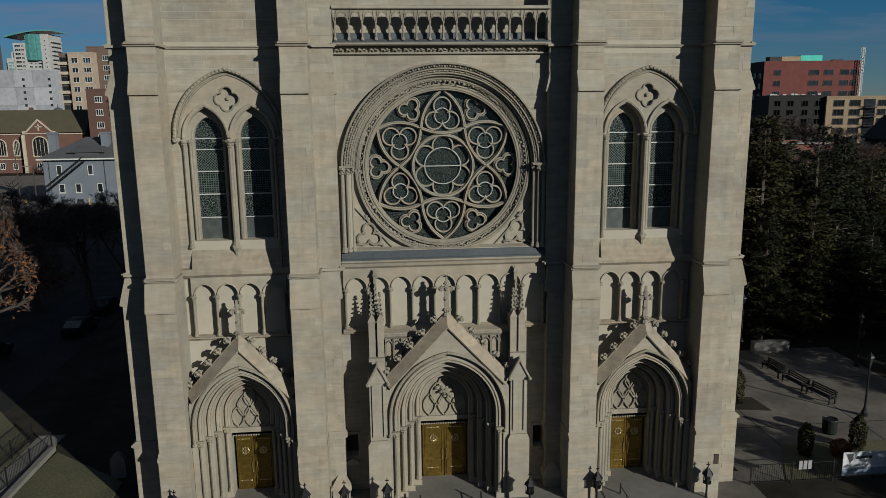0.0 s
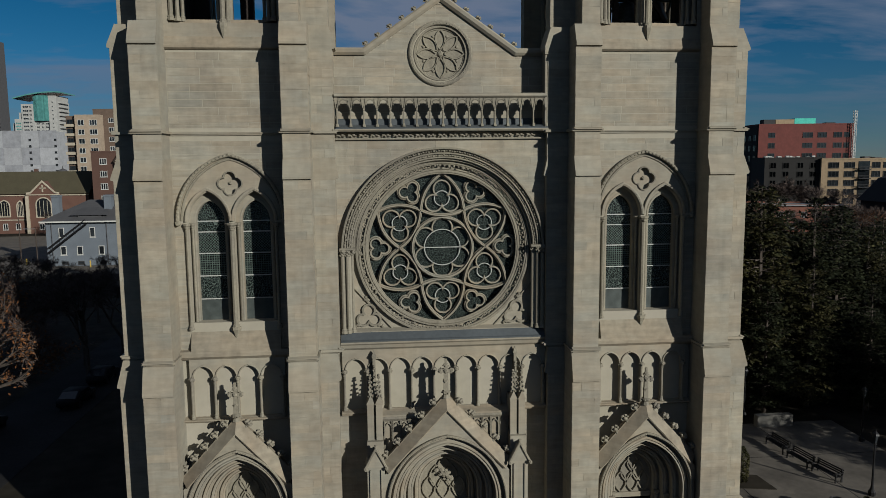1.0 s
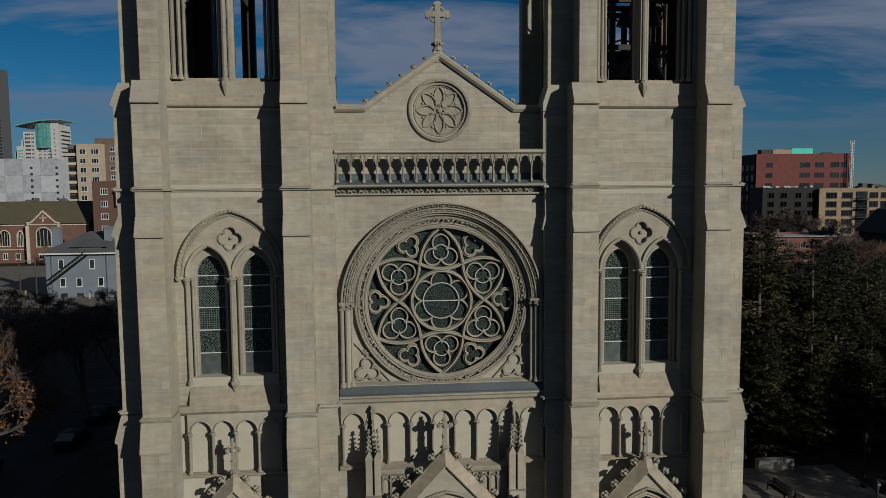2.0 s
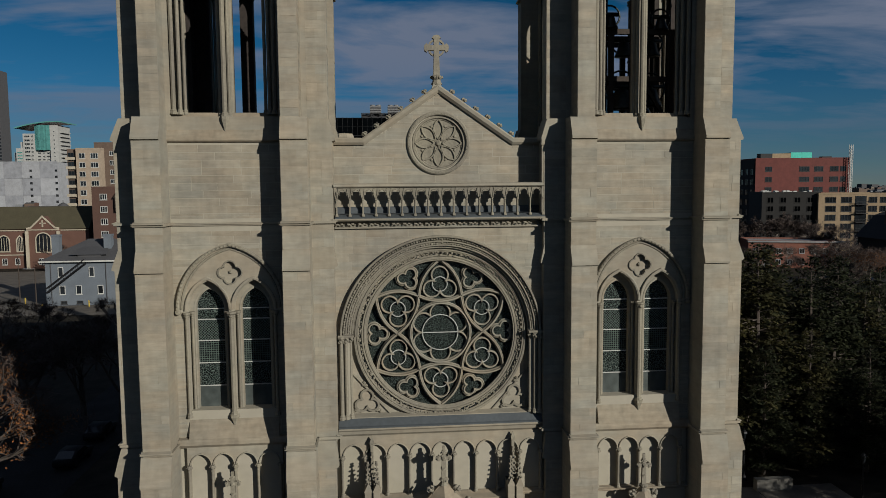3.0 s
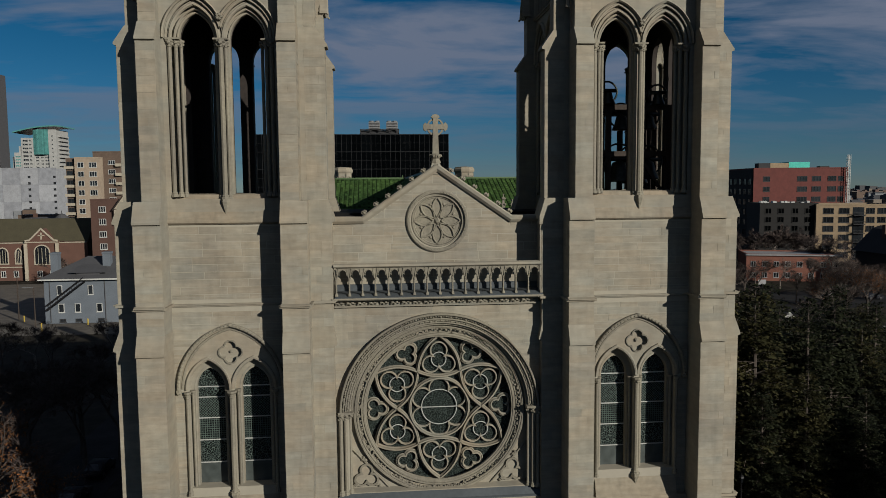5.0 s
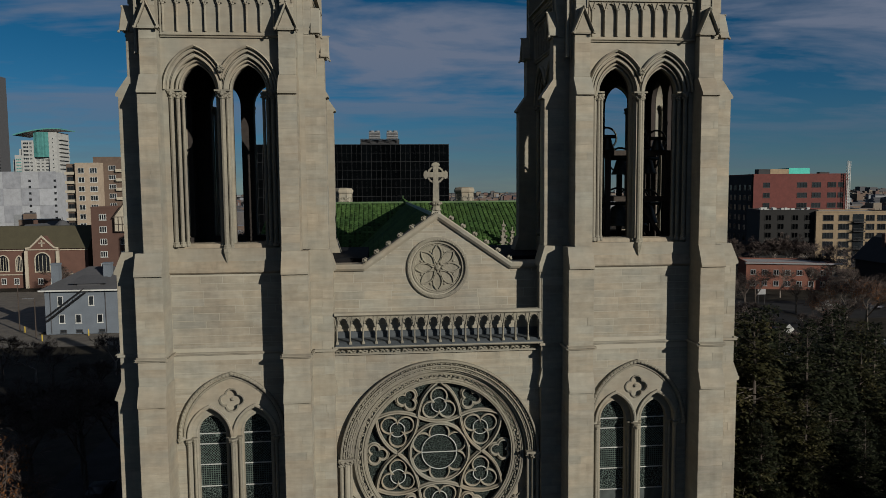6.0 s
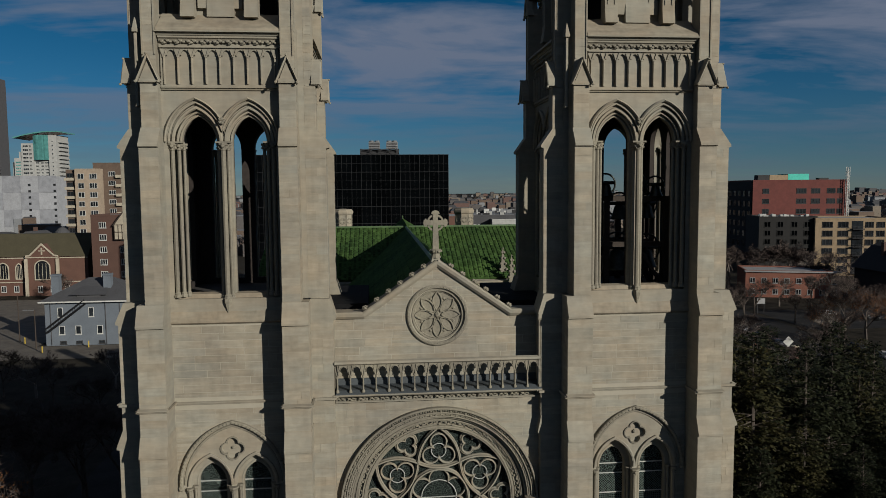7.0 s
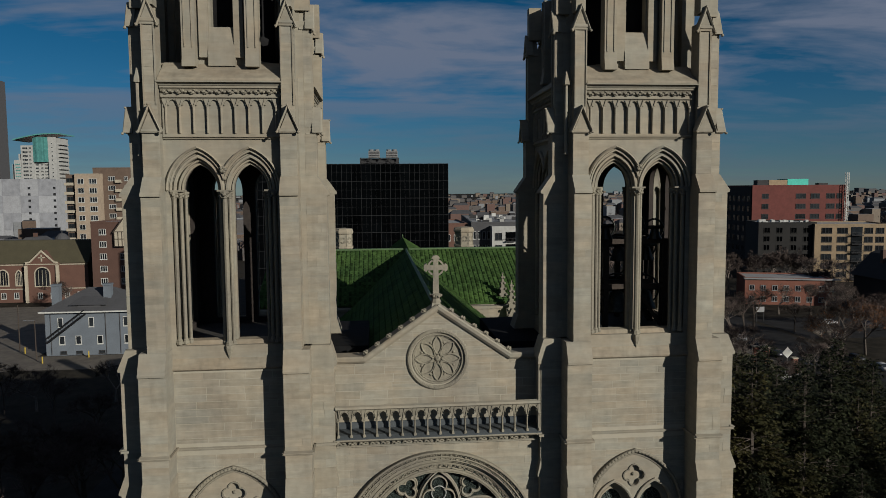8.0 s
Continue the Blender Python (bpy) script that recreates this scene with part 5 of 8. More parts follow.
    prism(bm, [[(Y + 1.0, 13.70), (Y + 0.10, 13.5), (Y - 0.28, 12.28), (Y + 1.0, 12.1)]], cx - 2.12, cx + 2.12, "x")
    prism(bm, [[(Y + 0.3, 12.34), (Y - 0.30, 12.28), (Y - 0.36, 12.18), (Y - 0.36, 12.02), (Y - 0.2, 11.85), (Y + 0.3, 11.85)]], cx - 2.62, cx + 2.62, "x")
    part("window_sill", bm, SLOPE, win)
    arcade(tw, cx - 2.16, 4, 1.08, 8.95, 10.98, 11.9, Y)
    bm = BM()
    string_course(bm, cx - 2.6, cx + 2.6, Y, 8.72, 0.26, 0.36)
    part("arcade_base", bm, SLOPE, tw)
    if bells:
        fr = new("bell_frame")
        fr.parent = tw
        tagged(fr, "dark bell frame crowded with hung bells")
        for y in (CY - 1.6, CY + 0.2, CY + 1.8):
            bm = BM()
            for x in (-2.3, -0.9, 0.9, 2.3):
                box(bm, cx + x - 0.13, cx + x + 0.13, y - 0.13, y + 0.13, 27.5, 32.1)
            for z in (29.6, 32.0):
                box(bm, cx - 2.5, cx + 2.5, y - 0.12, y + 0.12, z, z + 0.26)
            for s in (-1, 1):
                prism(bm, [[(cx + s * 2.3, 27.5), (cx + s * 2.1, 27.5), (cx + s * 0.75, 29.5), (cx + s * 0.95, 29.5)]], y - 0.09, y + 0.09)
            part("frame_bent", bm, TIMBER, fr)
        for i, (x, y, z, r) in enumerate([(-1.6, -0.7, 29.5, 0.62), (0, -0.7, 29.5, 0.7), (1.6, -0.7, 29.5, 0.62), (-1.6, -0.7, 31.9, 0.5), (0.1, -0.7, 31.9, 0.5), (1.6, -0.7, 31.9, 0.48), (-1.5, 1.0, 29.5, 0.7), (1.5, 1.0, 29.5, 0.75),
                                          (-1.4, 1.0, 31.9, 0.5), (1.4, 1.0, 31.9, 0.5)
                                          , (-1.0, -1.7, 33.0, 0.42), (0.6, -1.7, 33.1, 0.42), (1.7, -1.7, 32.9, 0.38)]):
            bm = BM()
            lathe(bm, cx + x, CY + y, [(r, z - r * 1.75), (r * 0.98, z - r * 1.65), (r * 0.72, z - r * 1.1), (r * 0.6, z - r * 0.6), (r * 0.5, z - r * 0.3), (r * 0.2, z - r * 0.15), (0.06, z + 0.05)], 14)
            sweep(bm, ring(cx + x, z - 0.1, r * 1.3, 18), roll(0.05), CY + y + 0.1, True)
            box(bm, cx + x - r * 1.1, cx + x + r * 1.1, CY + y - 0.08, CY + y + 0.08, z - 0.12, z + 0.06)
            part("bell", bm, BELL, fr, "dark bronze bell with its wheel", True)
    return tw


tower(-10.08, False)
tower(9.98, True)

# ---------- nave and transept behind the front ----------
body = thing("church_nave", "church nave and transept with green tile roofs", "church")
R_HW, EAVE, RIDGE = 8.6, 22.0, 28.95
TY = 36.0
LINK_Z = 26.75
bm = BM()
for s in (-1, 1):
    box(bm, s * R_HW - 0.5, s * R_HW + 0.5, 6.7, 26.7, GZ, EAVE - 0.25)
box(bm, -R_HW, R_HW, 0.98, 1.3, GZ, EAVE)
box(bm, -13.0, 13.0, 26.7, 27.3, GZ, 24.85)
box(bm, -13.0, 13.0, 48.2, 48.8, GZ, 22.6)
box(bm, -13.3, -12.7, 37.2, 48.8, GZ, 22.6)
box(bm, 12.7, 13.3, 37.2, 48.8, GZ, 22.6)
part("clerestory_wall", bm, STONE, body)


def tiled_slope(parent, a, b, c, d, label, rows, seed):
    """A roof slope a-b (eaves) to d-c (ridge): a deck and overlapping tiles with their lower edges lifted."""
    a, b, c, d = map(Vector, (a, b, c, d))
    nrm = (b - a).cross(d - a).normalized()
    if nrm.z < 0:
        nrm = -nrm
    bm = BM()
    lo = [bm.verts.new(p - nrm * 0.15) for p in (a, b, c, d)]
    hi = [bm.verts.new(p) for p in (a, b, c, d)]
    bm.faces.new(hi)
    bm.faces.new(lo[::-1])
    for i in range(4):
        bm.faces.new((lo[i], lo[(i + 1) % 4], hi[(i + 1) % 4], hi[i]))
    deck = part("roof_slope", bm, GREEN_TILE, parent, label)
    rnd = random.Random(seed)
    vv, ff = [], []
    for r in range(rows):
        t0, t1 = r / rows, (r + 1.12) / rows
        t1 = min(t1, 1.0)
        p0, p1 = a.lerp(d, t0), b.lerp(c, t0)
        q0, q1 = a.lerp(d, t1), b.lerp(c, t1)
        n = max(1, int((p1 - p0).length / 0.42))
        for i in range(n):
            s0, s1 = i / n + 0.004, (i + 1) / n - 0.004
            h = 0.075 + 0.02 * rnd.random()
            k = len(vv)
            vv += [p0.lerp(p1, s0) + nrm * h, p0.lerp(p1, s1) + nrm * h, q0.lerp(q1, s1) + nrm * 0.025, q0.lerp(q1, s0) + nrm * 0.025, p0.lerp(p1, s0), p0.lerp(p1, s1)]
            ff += [(k, k + 1, k + 2, k + 3), (k + 4, k + 5, k + 1, k)]
    me = bpy.data.meshes.new("roof_tiles")
    me.from_pydata([tuple(v) for v in vv], [], ff)
    me.materials.append(GREEN_TILE)
    tiles = new("roof_tiles", me)
    tiles.parent = parent
    tagged(tiles, kind="stuff")
    return deck


tiled_slope(body, (R_HW, 1.0, EAVE), (R_HW, TY, EAVE), (0, TY, RIDGE), (0, 1.0, RIDGE), "green glazed tile slope", 24, 1)
tiled_slope(body, (-R_HW, TY, EAVE), (-R_HW, 1.0, EAVE), (0, 1.0, RIDGE), (0, TY, RIDGE), "green glazed tile slope", 24, 2)
T_RIDGE = RIDGE
tiled_slope(body, (-13.2, 29.0, 26.36), (13.2, 29.0, 26.36), (13.2, TY, T_RIDGE), (-13.2, TY, T_RIDGE), "sunlit green tile slope of the transept", 13, 3)
tiled_slope(body, (-13.2, 26.5, 24.95), (13.2, 26.5, 24.95), (13.2, 29.15, 26.42), (-13.2, 29.15, 26.42), "flared lower green tile slope of the transept", 11, 5)
tiled_slope(body, (13.2, 45.5, 24.9), (-13.2, 45.5, 24.9), (-13.2, TY, T_RIDGE), (13.2, TY, T_RIDGE), "green tile slope of the transept", 22, 4)
bm = BM()
prism(bm, [[(-0.12, RIDGE - 0.05), (0.12, RIDGE - 0.05), (0.04, RIDGE + 0.12), (-0.04, RIDGE + 0.12)]], 1.0, TY)
box(bm, -13.2, -0.3, TY - 0.15, TY + 0.15, T_RIDGE - 0.02, T_RIDGE + 0.14)
box(bm, 0.3, 13.2, TY - 0.15, TY + 0.15, T_RIDGE - 0.02, T_RIDGE + 0.14)
part("ridge_tiles", bm, GREEN_RIDGE, body)
# little steep roof over the crossing, with a finial beside it
bm = BM()
tip = Vector((0.2, 50.0, 29.26))
foot = [Vector(p) for p in ((-3.0, 54.0, 26.4), (1.5, 37.0, 26.4), (4.8, 50.0, 26.4), (0.4, 60.0, 26.4))]
vs = [bm.verts.new(p) for p in foot] + [bm.verts.new(tip)]
bm.faces.new(vs[:4])
for i in range(4):
    bm.faces.new((vs[i], vs[(i + 1) % 4], vs[4]))
part("crossing_roof", bm, GREEN_TILE, body, "small steep green tile roof over the crossing")
bm = BM()
lathe(bm, 0.2, 50.0, [(0.10, 29.16), (0.04, 29.34), (0.07, 29.42), (0.02, 29.6)], 6)
part("finial", bm, GREEN_RIDGE, body)
# flat roofs that link the towers to the nave, tower shade painted near black
for s in (-1, 1):
    bm = BM()
    box(bm, s * 5.0 - 1.5, s * 5.0 + 1.5, 2.2, 9.5, EAVE - 1.0, LINK_Z)
    part("link_roof", bm, BITUMEN_AND_SHADE, body, "flat roof beside the nave gable, coloured near black for tower shade")
# flat aisle roofs behind low parapets
for s in (-1, 1):
    bm = BM()
    box(bm, s * (R_HW + 3.6) - 3.1, s * (R_HW + 3.6) + 3.1, 7.2, 26.6, GZ, 14.2)
    part("aisle", bm, STONE, body)
    bm = BM()
    box(bm, s * (R_HW + 3.6) - 3.0, s * (R_HW + 3.6) + 3.0, 7.3, 26.5, 14.2, 14.35)
    part("aisle_roof", bm, BITUMEN_AND_SHADE, body, "dark bitumen flat roof of the aisle")
# eight-sided stone turrets behind the transept ridge
for x in (-6.75, 7.35):
    bm = BM()
    lathe(bm, x, 48.6, [(1.14, 24.0), (1.14, 28.15), (1.22, 28.2), (1.22, 28.36), (1.10, 28.42), (1.10, 29.78), (1.2, 29.86), (1.24, 30.0), (1.24, 30.2), (1.12, 30.34), (1.12, 30.42), (0.3, 30.5)], 8, math.pi / 8)
    tur = part("stone_turret", bm, STONE, body, "small eight-sided stone turret")
    for k in (-1, 0, 1):
        bm = BM()
        sweep(bm, ring(0, 29.1, 0.33, 16), strip(0.07, 0.06), -1.015, True)
        lobes(bm, 0, 29.1, 4, 0.16, 0.13, 0, -1.015, [(-0.03, 0), (-0.03, 0.05), (0.03, 0.05), (0.03, 0)])
        for q in (-1, 1):
            box(bm, q * 0.40 - 0.03, q * 0.40 + 0.03, -1.07, -1.0, 28.45, 29.76)
        bm.transform(Matrix.Translation((x, 48.6, 0)) @ Matrix.Rotation(k * math.pi / 4, 4, "Z"))
        part("quatrefoil", bm, CARVED, tur)
# pinnacles and parapet at the transept's eaves
for x, y, z0, z1 in ((8.65, 25.6, 24.5, 26.95), (8.2, 27.4, 25.0, 27.45), (-9.6, 25.6, 24.5, 26.95)):
    bm = BM()
    box(bm, x - 0.36, x + 0.36, y - 0.36, y + 0.36, 14.3, z0 - 0.5)
    for q in (0, 1):
        for sgn in (-1, 1):
            b2 = [[(-0.36, z0 - 0.55), (0.36, z0 - 0.55), (0.0, z0 + 0.15)]]
            if q:
                prism(bm, [[(y + a, z) for a, z in b2[0]]], x + sgn * 0.40 - 0.05, x + sgn * 0.40 + 0.05, "x")
            else:
                prism(bm, [[(x + a, z) for a, z in b2[0]]], y + sgn * 0.40 - 0.05, y + sgn * 0.40 + 0.05)
    crocketed_spirelet(bm, x, y, z0 - 0.45, z1, 0.8)
    part("pinnacle", bm, CARVED, body, "crocketed pinnacle at the transept eaves")
for x0, x1 in ((4.5, 13.1), (-13.1, -4.5)):
    bm = BM()
    box(bm, x0, x1, 26.0, 26.4, 14.3, 24.5)
    box(bm, x0 - 0.05, x1 + 0.05, 25.9, 26.5, 24.5, 24.75)
    part("parapet", bm, STONE, body)

# low capped plinths at the foot of the towers, and a small plaque
for x in (-5.55, 5.55):
    bm = BM()
    box(bm, x - 0.45, x + 0.45, -1.35, NAVE_Y, GZ, 0.55)
    lathe(bm, x, -0.9, [(0.74, 0.5), (0.74, 0.6), (0.05, 1.35)], 4, math.pi / 4)
    P("capped_plinth", bm, STONE)
bm = BM()
box(bm, 13.66, 13.9, -2.70, -2.66, 1.55, 2.1)
P("plaque", bm, TIMBER, "small dark brown plaque")

# steps before the doors
steps = thing("entrance_steps", "broad pale stone steps before the church doors", "steps", (0, 0, GZ))
for i in range(3):
    bm = BM()
    box(bm, -13.2, 13.2, -4.2 + i * 0.42, 0.6, i * 0.1667, (i + 1) * 0.1667)
    part("step", bm, PAVING, steps)
# ---------- streets, plaza and lawns ----------
def flat(name, pts, z, mat, label, category):
    bm = BM()
    prism(bm, [pts], GZ - 0.3, z, "z")
    return tagged(part(name, bm, mat), label, category, kind="structure")


flat("pavement", [(-17.5, -9), (16.6, -9), (16.6, -1.3), (34, -1.3), (34, 19), (16.5, 19), (16.5, 0), (-17.5, 0)], GZ + 0.03, PLAZA, "pale concrete paving before and beside the church", "pavement")
bm = BM()
for y in (5.2, 12.5):
    box(bm, 16, 34, y - 0.03, y + 0.03, GZ + 0.03, GZ + 0.034)
for x in (20.5, 27.2):
    box(bm, x - 0.03, x + 0.03, -1.2, 19, GZ + 0.03, GZ + 0.034)
tagged(part("paving_joint", bm, ASPHALT), "dark joints between the paving slabs", "joint", kind="structure")
flat("lawn", [(-23.3, 1.0), (-17.8, -2.5), (-17.8, 2.5), (-23.0, 6.6)], GZ + 0.06, GRASS, "strip of dormant lawn beside the church", "lawn")
flat("lawn", [(-40, 4.0), (-25.2, 3.0), (-25.2, 8.0), (-40, 26)], GZ + 0.05, GRASS, "dormant lawn beyond the railing", "lawn")
flat("path", [(-25.1, -6), (-23.5, -6), (-23.5, 9), (-25.1, 9)], GZ + 0.05, PAVING, "narrow concrete path along the railing", "path")
flat("planting_bed", [(18.6, -1.3), (28, -1.3), (28, 2.6), (20.5, 2.6)], GZ + 0.07, GRASS, "planting bed with dry grass", "lawn")
flat("planting_bed", [(19.6, 8.0), (22.6, 7.4), (22.4, 9.6), (19.6, 10.2)], GZ + 0.08, GROUND, "small mulched bed by the church wall", "bed")
LOT = material("worn_sunlit_lot", (0.16, 0.14, 0.115), vary=0.15, grain=1.5, second=(0.11, 0.095, 0.08))
# side streets and lots
flat("road", [(-37, -200), (-29, -200), (-29, 600), (-37, 600)], GZ + 0.02, ASPHALT, "asphalt side street west of the church", "road")
flat("road", [(-300, -30), (300, -30), (300, -9.2), (-300, -9.2)], GZ + 0.015, ASPHALT, "wide asphalt avenue in front of the church", "road")
flat("road", [(78, -200), (95, -200), (95, 600), (78, 600)], GZ + 0.02, ASPHALT, "asphalt street beyond the park", "road")
# pale colour stands for sunlight: this lot covers only the lit stretch
flat("parking_lot", [(-135, 112), (-50, 112), (-50, 124.5), (-76, 124.5), (-76, 195), (-135, 195)], GZ + 0.02, LOT, "parking lot beside the grey house, pale where the sun falls", "parking lot")
flat("parking_lot", [(97, 120), (128, 120), (128, 146), (97, 146)], GZ + 0.03, ASPHALT, "asphalt lot with parked cars", "parking lot")
flat("pavement", [(75.6, 40), (77.8, 40), (77.8, 140), (75.6, 140)], GZ + 0.08, PLAZA, "concrete pavement along the far street", "pavement")

flat("parking_lot", [(44, 50), (74, 50), (74, 90), (44, 90)], GZ + 0.02, ASPHALT, "asphalt lot with parked cars under the pines", "parking lot")
flat("lawn", [(66, 91), (75.4, 91), (75.4, 112), (66, 112)], GZ + 0.05, GRASS, "dry grass verge by the far street", "lawn")

# unseen dark street front behind the viewer, added to block low sky light
bm = BM()
rn = random.Random(3)
x = -260.0
while x < 260:
    w = rn.uniform(14, 30)
    box(bm, x, x + w - 0.2, -96, -74 - rn.uniform(0, 3), GZ, rn.uniform(13, 19))
    x += w
tagged(part("wall_unseen_front", bm, material("dark_sky_blocker", (0.06, 0.045, 0.038), vary=0.2, grain=2)), "unseen dark street front added to block low sky light", "wall", kind="structure")

# ---------- far buildings ----------
def mat_wall(name, c, piece=0.0, vary=0.1, grain=1.2, rough=0.85):
    return material(name, c, rough=rough, vary=vary, grain=grain, stain=0.15, bump=0.1, piece=piece)


W_RED = mat_wall("red_cladding", (0.155, 0.042, 0.034))
W_CREAM = mat_wall("cream_stucco", (0.36, 0.265, 0.165))
W_DARKCLAD = mat_wall("charcoal_cladding", (0.022, 0.021, 0.02))
W_ORANGE = mat_wall("orange_brick", (0.25, 0.10, 0.068), grain=4)
W_BLUEHOUSE = mat_wall("grey_blue_brick_paint", (0.16, 0.185, 0.215), grain=4)
W_BRICK = mat_wall("brown_red_brick", (0.145, 0.075, 0.055), grain=5)
W_DKBRICK = mat_wall("dark_brown_brick", (0.12, 0.066, 0.05), grain=5)
W_BEIGE = mat_wall("beige_precast", (0.42, 0.335, 0.25))
W_BROWN = mat_wall("brown_precast", (0.155, 0.108, 0.08))
W_WHITE = mat_wall("pale_grey_panel", (0.40, 0.41, 0.43), piece=0.06)
W_TOWERW = mat_wall("white_concrete", (0.45, 0.45, 0.43))
W_SLATE = mat_wall("grey_shingle", (0.085, 0.085, 0.09), grain=3)
W_OLIVE = mat_wall("olive_brown_shingle", (0.08, 0.07, 0.04), grain=3)
W_TRIM = mat_wall("cream_stone_trim", (0.50, 0.44, 0.34))
W_ROOF = mat_wall("pale_membrane_roof", (0.33, 0.33, 0.33))
W_TEAL = mat_wall("bright_teal_panel", (0.10, 0.62, 0.50))
W_GREYMETAL = material("galvanised_metal", (0.38, 0.38, 0.38), rough=0.45, metal=0.6)
G_BLACK = material("black_curtain_glass", (0.002, 0.0025, 0.003), rough=0.12, vary=0.3, grain=0.3, bump=0.0, piece=0.4, spec=0.02)
G_DARK = material("dark_window_glass", (0.02, 0.024, 0.028), rough=0.1, vary=0.3, grain=0.5, bump=0.0, piece=0.5, spec=0.6)
G_TEAL = material("teal_curtain_glass", (0.10, 0.30, 0.28), rough=0.12, vary=0.2, bump=0.0, piece=0.2, spec=0.6)
FRAME_W = mat_wall("white_window_frame", (0.6, 0.6, 0.57))
FRAME_D = mat_wall("dark_window_frame", (0.04, 0.04, 0.042))
_win = {}


def window_mesh(w, h, frame, glass, bars=1):
    """A frame with its glazing bars, and the pane that sits in it."""
    key = (w, h, frame.name, glass.name, bars)
    if key not in _win:
        bm = BM()
        t = min(0.14, w * 0.1)
        iw = (w - t * (bars + 2)) / (bars + 1)
        holes = []
        for i in range(bars + 1):
            x = -w / 2 + t + i * (iw + t)
            holes.append([(x, t), (x, h - t), (x + iw, h - t), (x + iw, t)])
        prism(bm, [[(-w / 2 - 0.1, -0.12), (w / 2 + 0.1, -0.12), (w / 2 + 0.1, 0), (w / 2, 0), (w / 2, h), (-w / 2, h), (-w / 2, 0), (-w / 2 - 0.1, 0)]] + holes, -0.12, 0.02)
        bmesh.ops.recalc_face_normals(bm, faces=bm.faces)
        me = bpy.data.meshes.new("window")
        bm.to_mesh(me)
        bm.free()
        me.materials.append(frame)
        bm = BM()
        box(bm, -w / 2 + t * 0.5, w / 2 - t * 0.5, -0.03, 0.01, t * 0.5, h - t * 0.5)
        bmesh.ops.recalc_face_normals(bm, faces=bm.faces)
        pn = bpy.data.meshes.new("pane")
        bm.to_mesh(pn)
        bm.free()
        pn.materials.append(glass)
        _win[key] = (me, pn)
    return _win[key]


def put_window(parent, x, z, w, h, frame, glass, y=0.0, bars=1, rz=0.0):
    me, pn = window_mesh(w, h, frame, glass, bars)
    ob = new("window", me)
    ob.parent = parent
    ob.location = (x, y, z)
    ob.rotation_euler = (0, 0, rz)
    pane = new("pane", pn)
    pane.parent = ob
    return ob


def block_house(name, label, category, at, rz, w, d, h, mat, roof=None, parapet=0.5):
    """A flat-roofed building; its front lies along local x from 0 to w, its depth goes back along y."""
    t = thing(name, label, category, (at[0], at[1], GZ))
    t.rotation_euler = (0, 0, radians(rz))
    bm = BM()
    box(bm, 0, w, 0, d, 0, h)
    part("wall", bm, mat, t)
    bm = BM()
    for a in ((0, w, 0, 0.35), (0, w, d - 0.35, d), (0, 0.35, 0.35, d - 0.35), (w - 0.35, w, 0.35, d - 0.35)):
        box(bm, a[0] - 0.05, a[1] + 0.05, a[2] - 0.05, a[3] + 0.05, h, h + parapet)
    part("parapet", bm, mat, t)
    bm = BM()
    box(bm, 0.3, w - 0.3, 0.3, d - 0.3, h, h + 0.1)
    part("roof", bm, roof or W_ROOF, t)
    return t


# black glass office behind the transept
off = thing("office_block", "black mirror-glass office block with a rooftop plant", "office building", (-32, 140, GZ))
bm = BM()
box(bm, 0, 46.9, 0.3, 34, 0, 41.5)
part("core", bm, FRAME_D, off)
CW, RH = 46.9 / 20, 4.15
pm = BM()
box(pm, 0.05, CW - 0.05, 0.0, 0.28, 0.06, RH - 0.06)
bmesh.ops.recalc_face_normals(pm, faces=pm.faces)
pane_me = bpy.data.meshes.new("glass_pane")
pm.to_mesh(pane_me)
pm.free()
pane_me.materials.append(G_BLACK)
for i in range(20):
    for j in range(10):
        ob = new("glass_pane", pane_me)
        ob.parent = off
        ob.location = (i * CW, 0.02, j * RH)
sp = BM()
for i in range(21):
    box(sp, i * CW - 0.04, i * CW + 0.04, -0.05, 0.3, 0, 41.6)
for j in range(11):
    box(sp, 0, 46.9, -0.035, 0.3, j * RH - 0.05, j * RH + 0.05)
for i in range(20):
    box(sp, (i + 0.5) * CW - 0.02, (i + 0.5) * CW + 0.02, -0.012, 0.02, 0, 41.5)
for j in range(10):
    box(sp, 0, 46.9, -0.006, 0.02, (j + 0.5) * RH - 0.02, (j + 0.5) * RH + 0.02)
part("mullion_grid", sp, material("dark_bronze_mullion", (0.014, 0.015, 0.017), rough=0.6, metal=0.2), off)
bm = BM()
box(bm, 25.5, 35.1, 6, 15, 41.5, 43.0)
part("plant_screen", bm, FRAME_D, off)
bm = BM()
for x in (25.6, 28.0, 30.4, 32.7, 35.0):
    box(bm, x - 0.12, x + 0.12, 5.0, 5.24, 41.5, 43.1)
for z in (42.0, 43.0):
    box(bm, 25.5, 35.1, 5.0, 5.2, z, z + 0.2)
for x in (25.7, 30.5):
    prism(bm, [[(x, 41.6), (x + 0.25, 41.6), (x + 2.3, 43.0), (x + 2.05, 43.0)]], 5.02, 5.18)
    prism(bm, [[(x + 4.4, 41.6), (x + 4.15, 41.6), (x + 2.1, 43.0), (x + 2.35, 43.0)]], 5.02, 5.18)
part("plant_frame", bm, FRAME_D, off, "open dark steel frame")
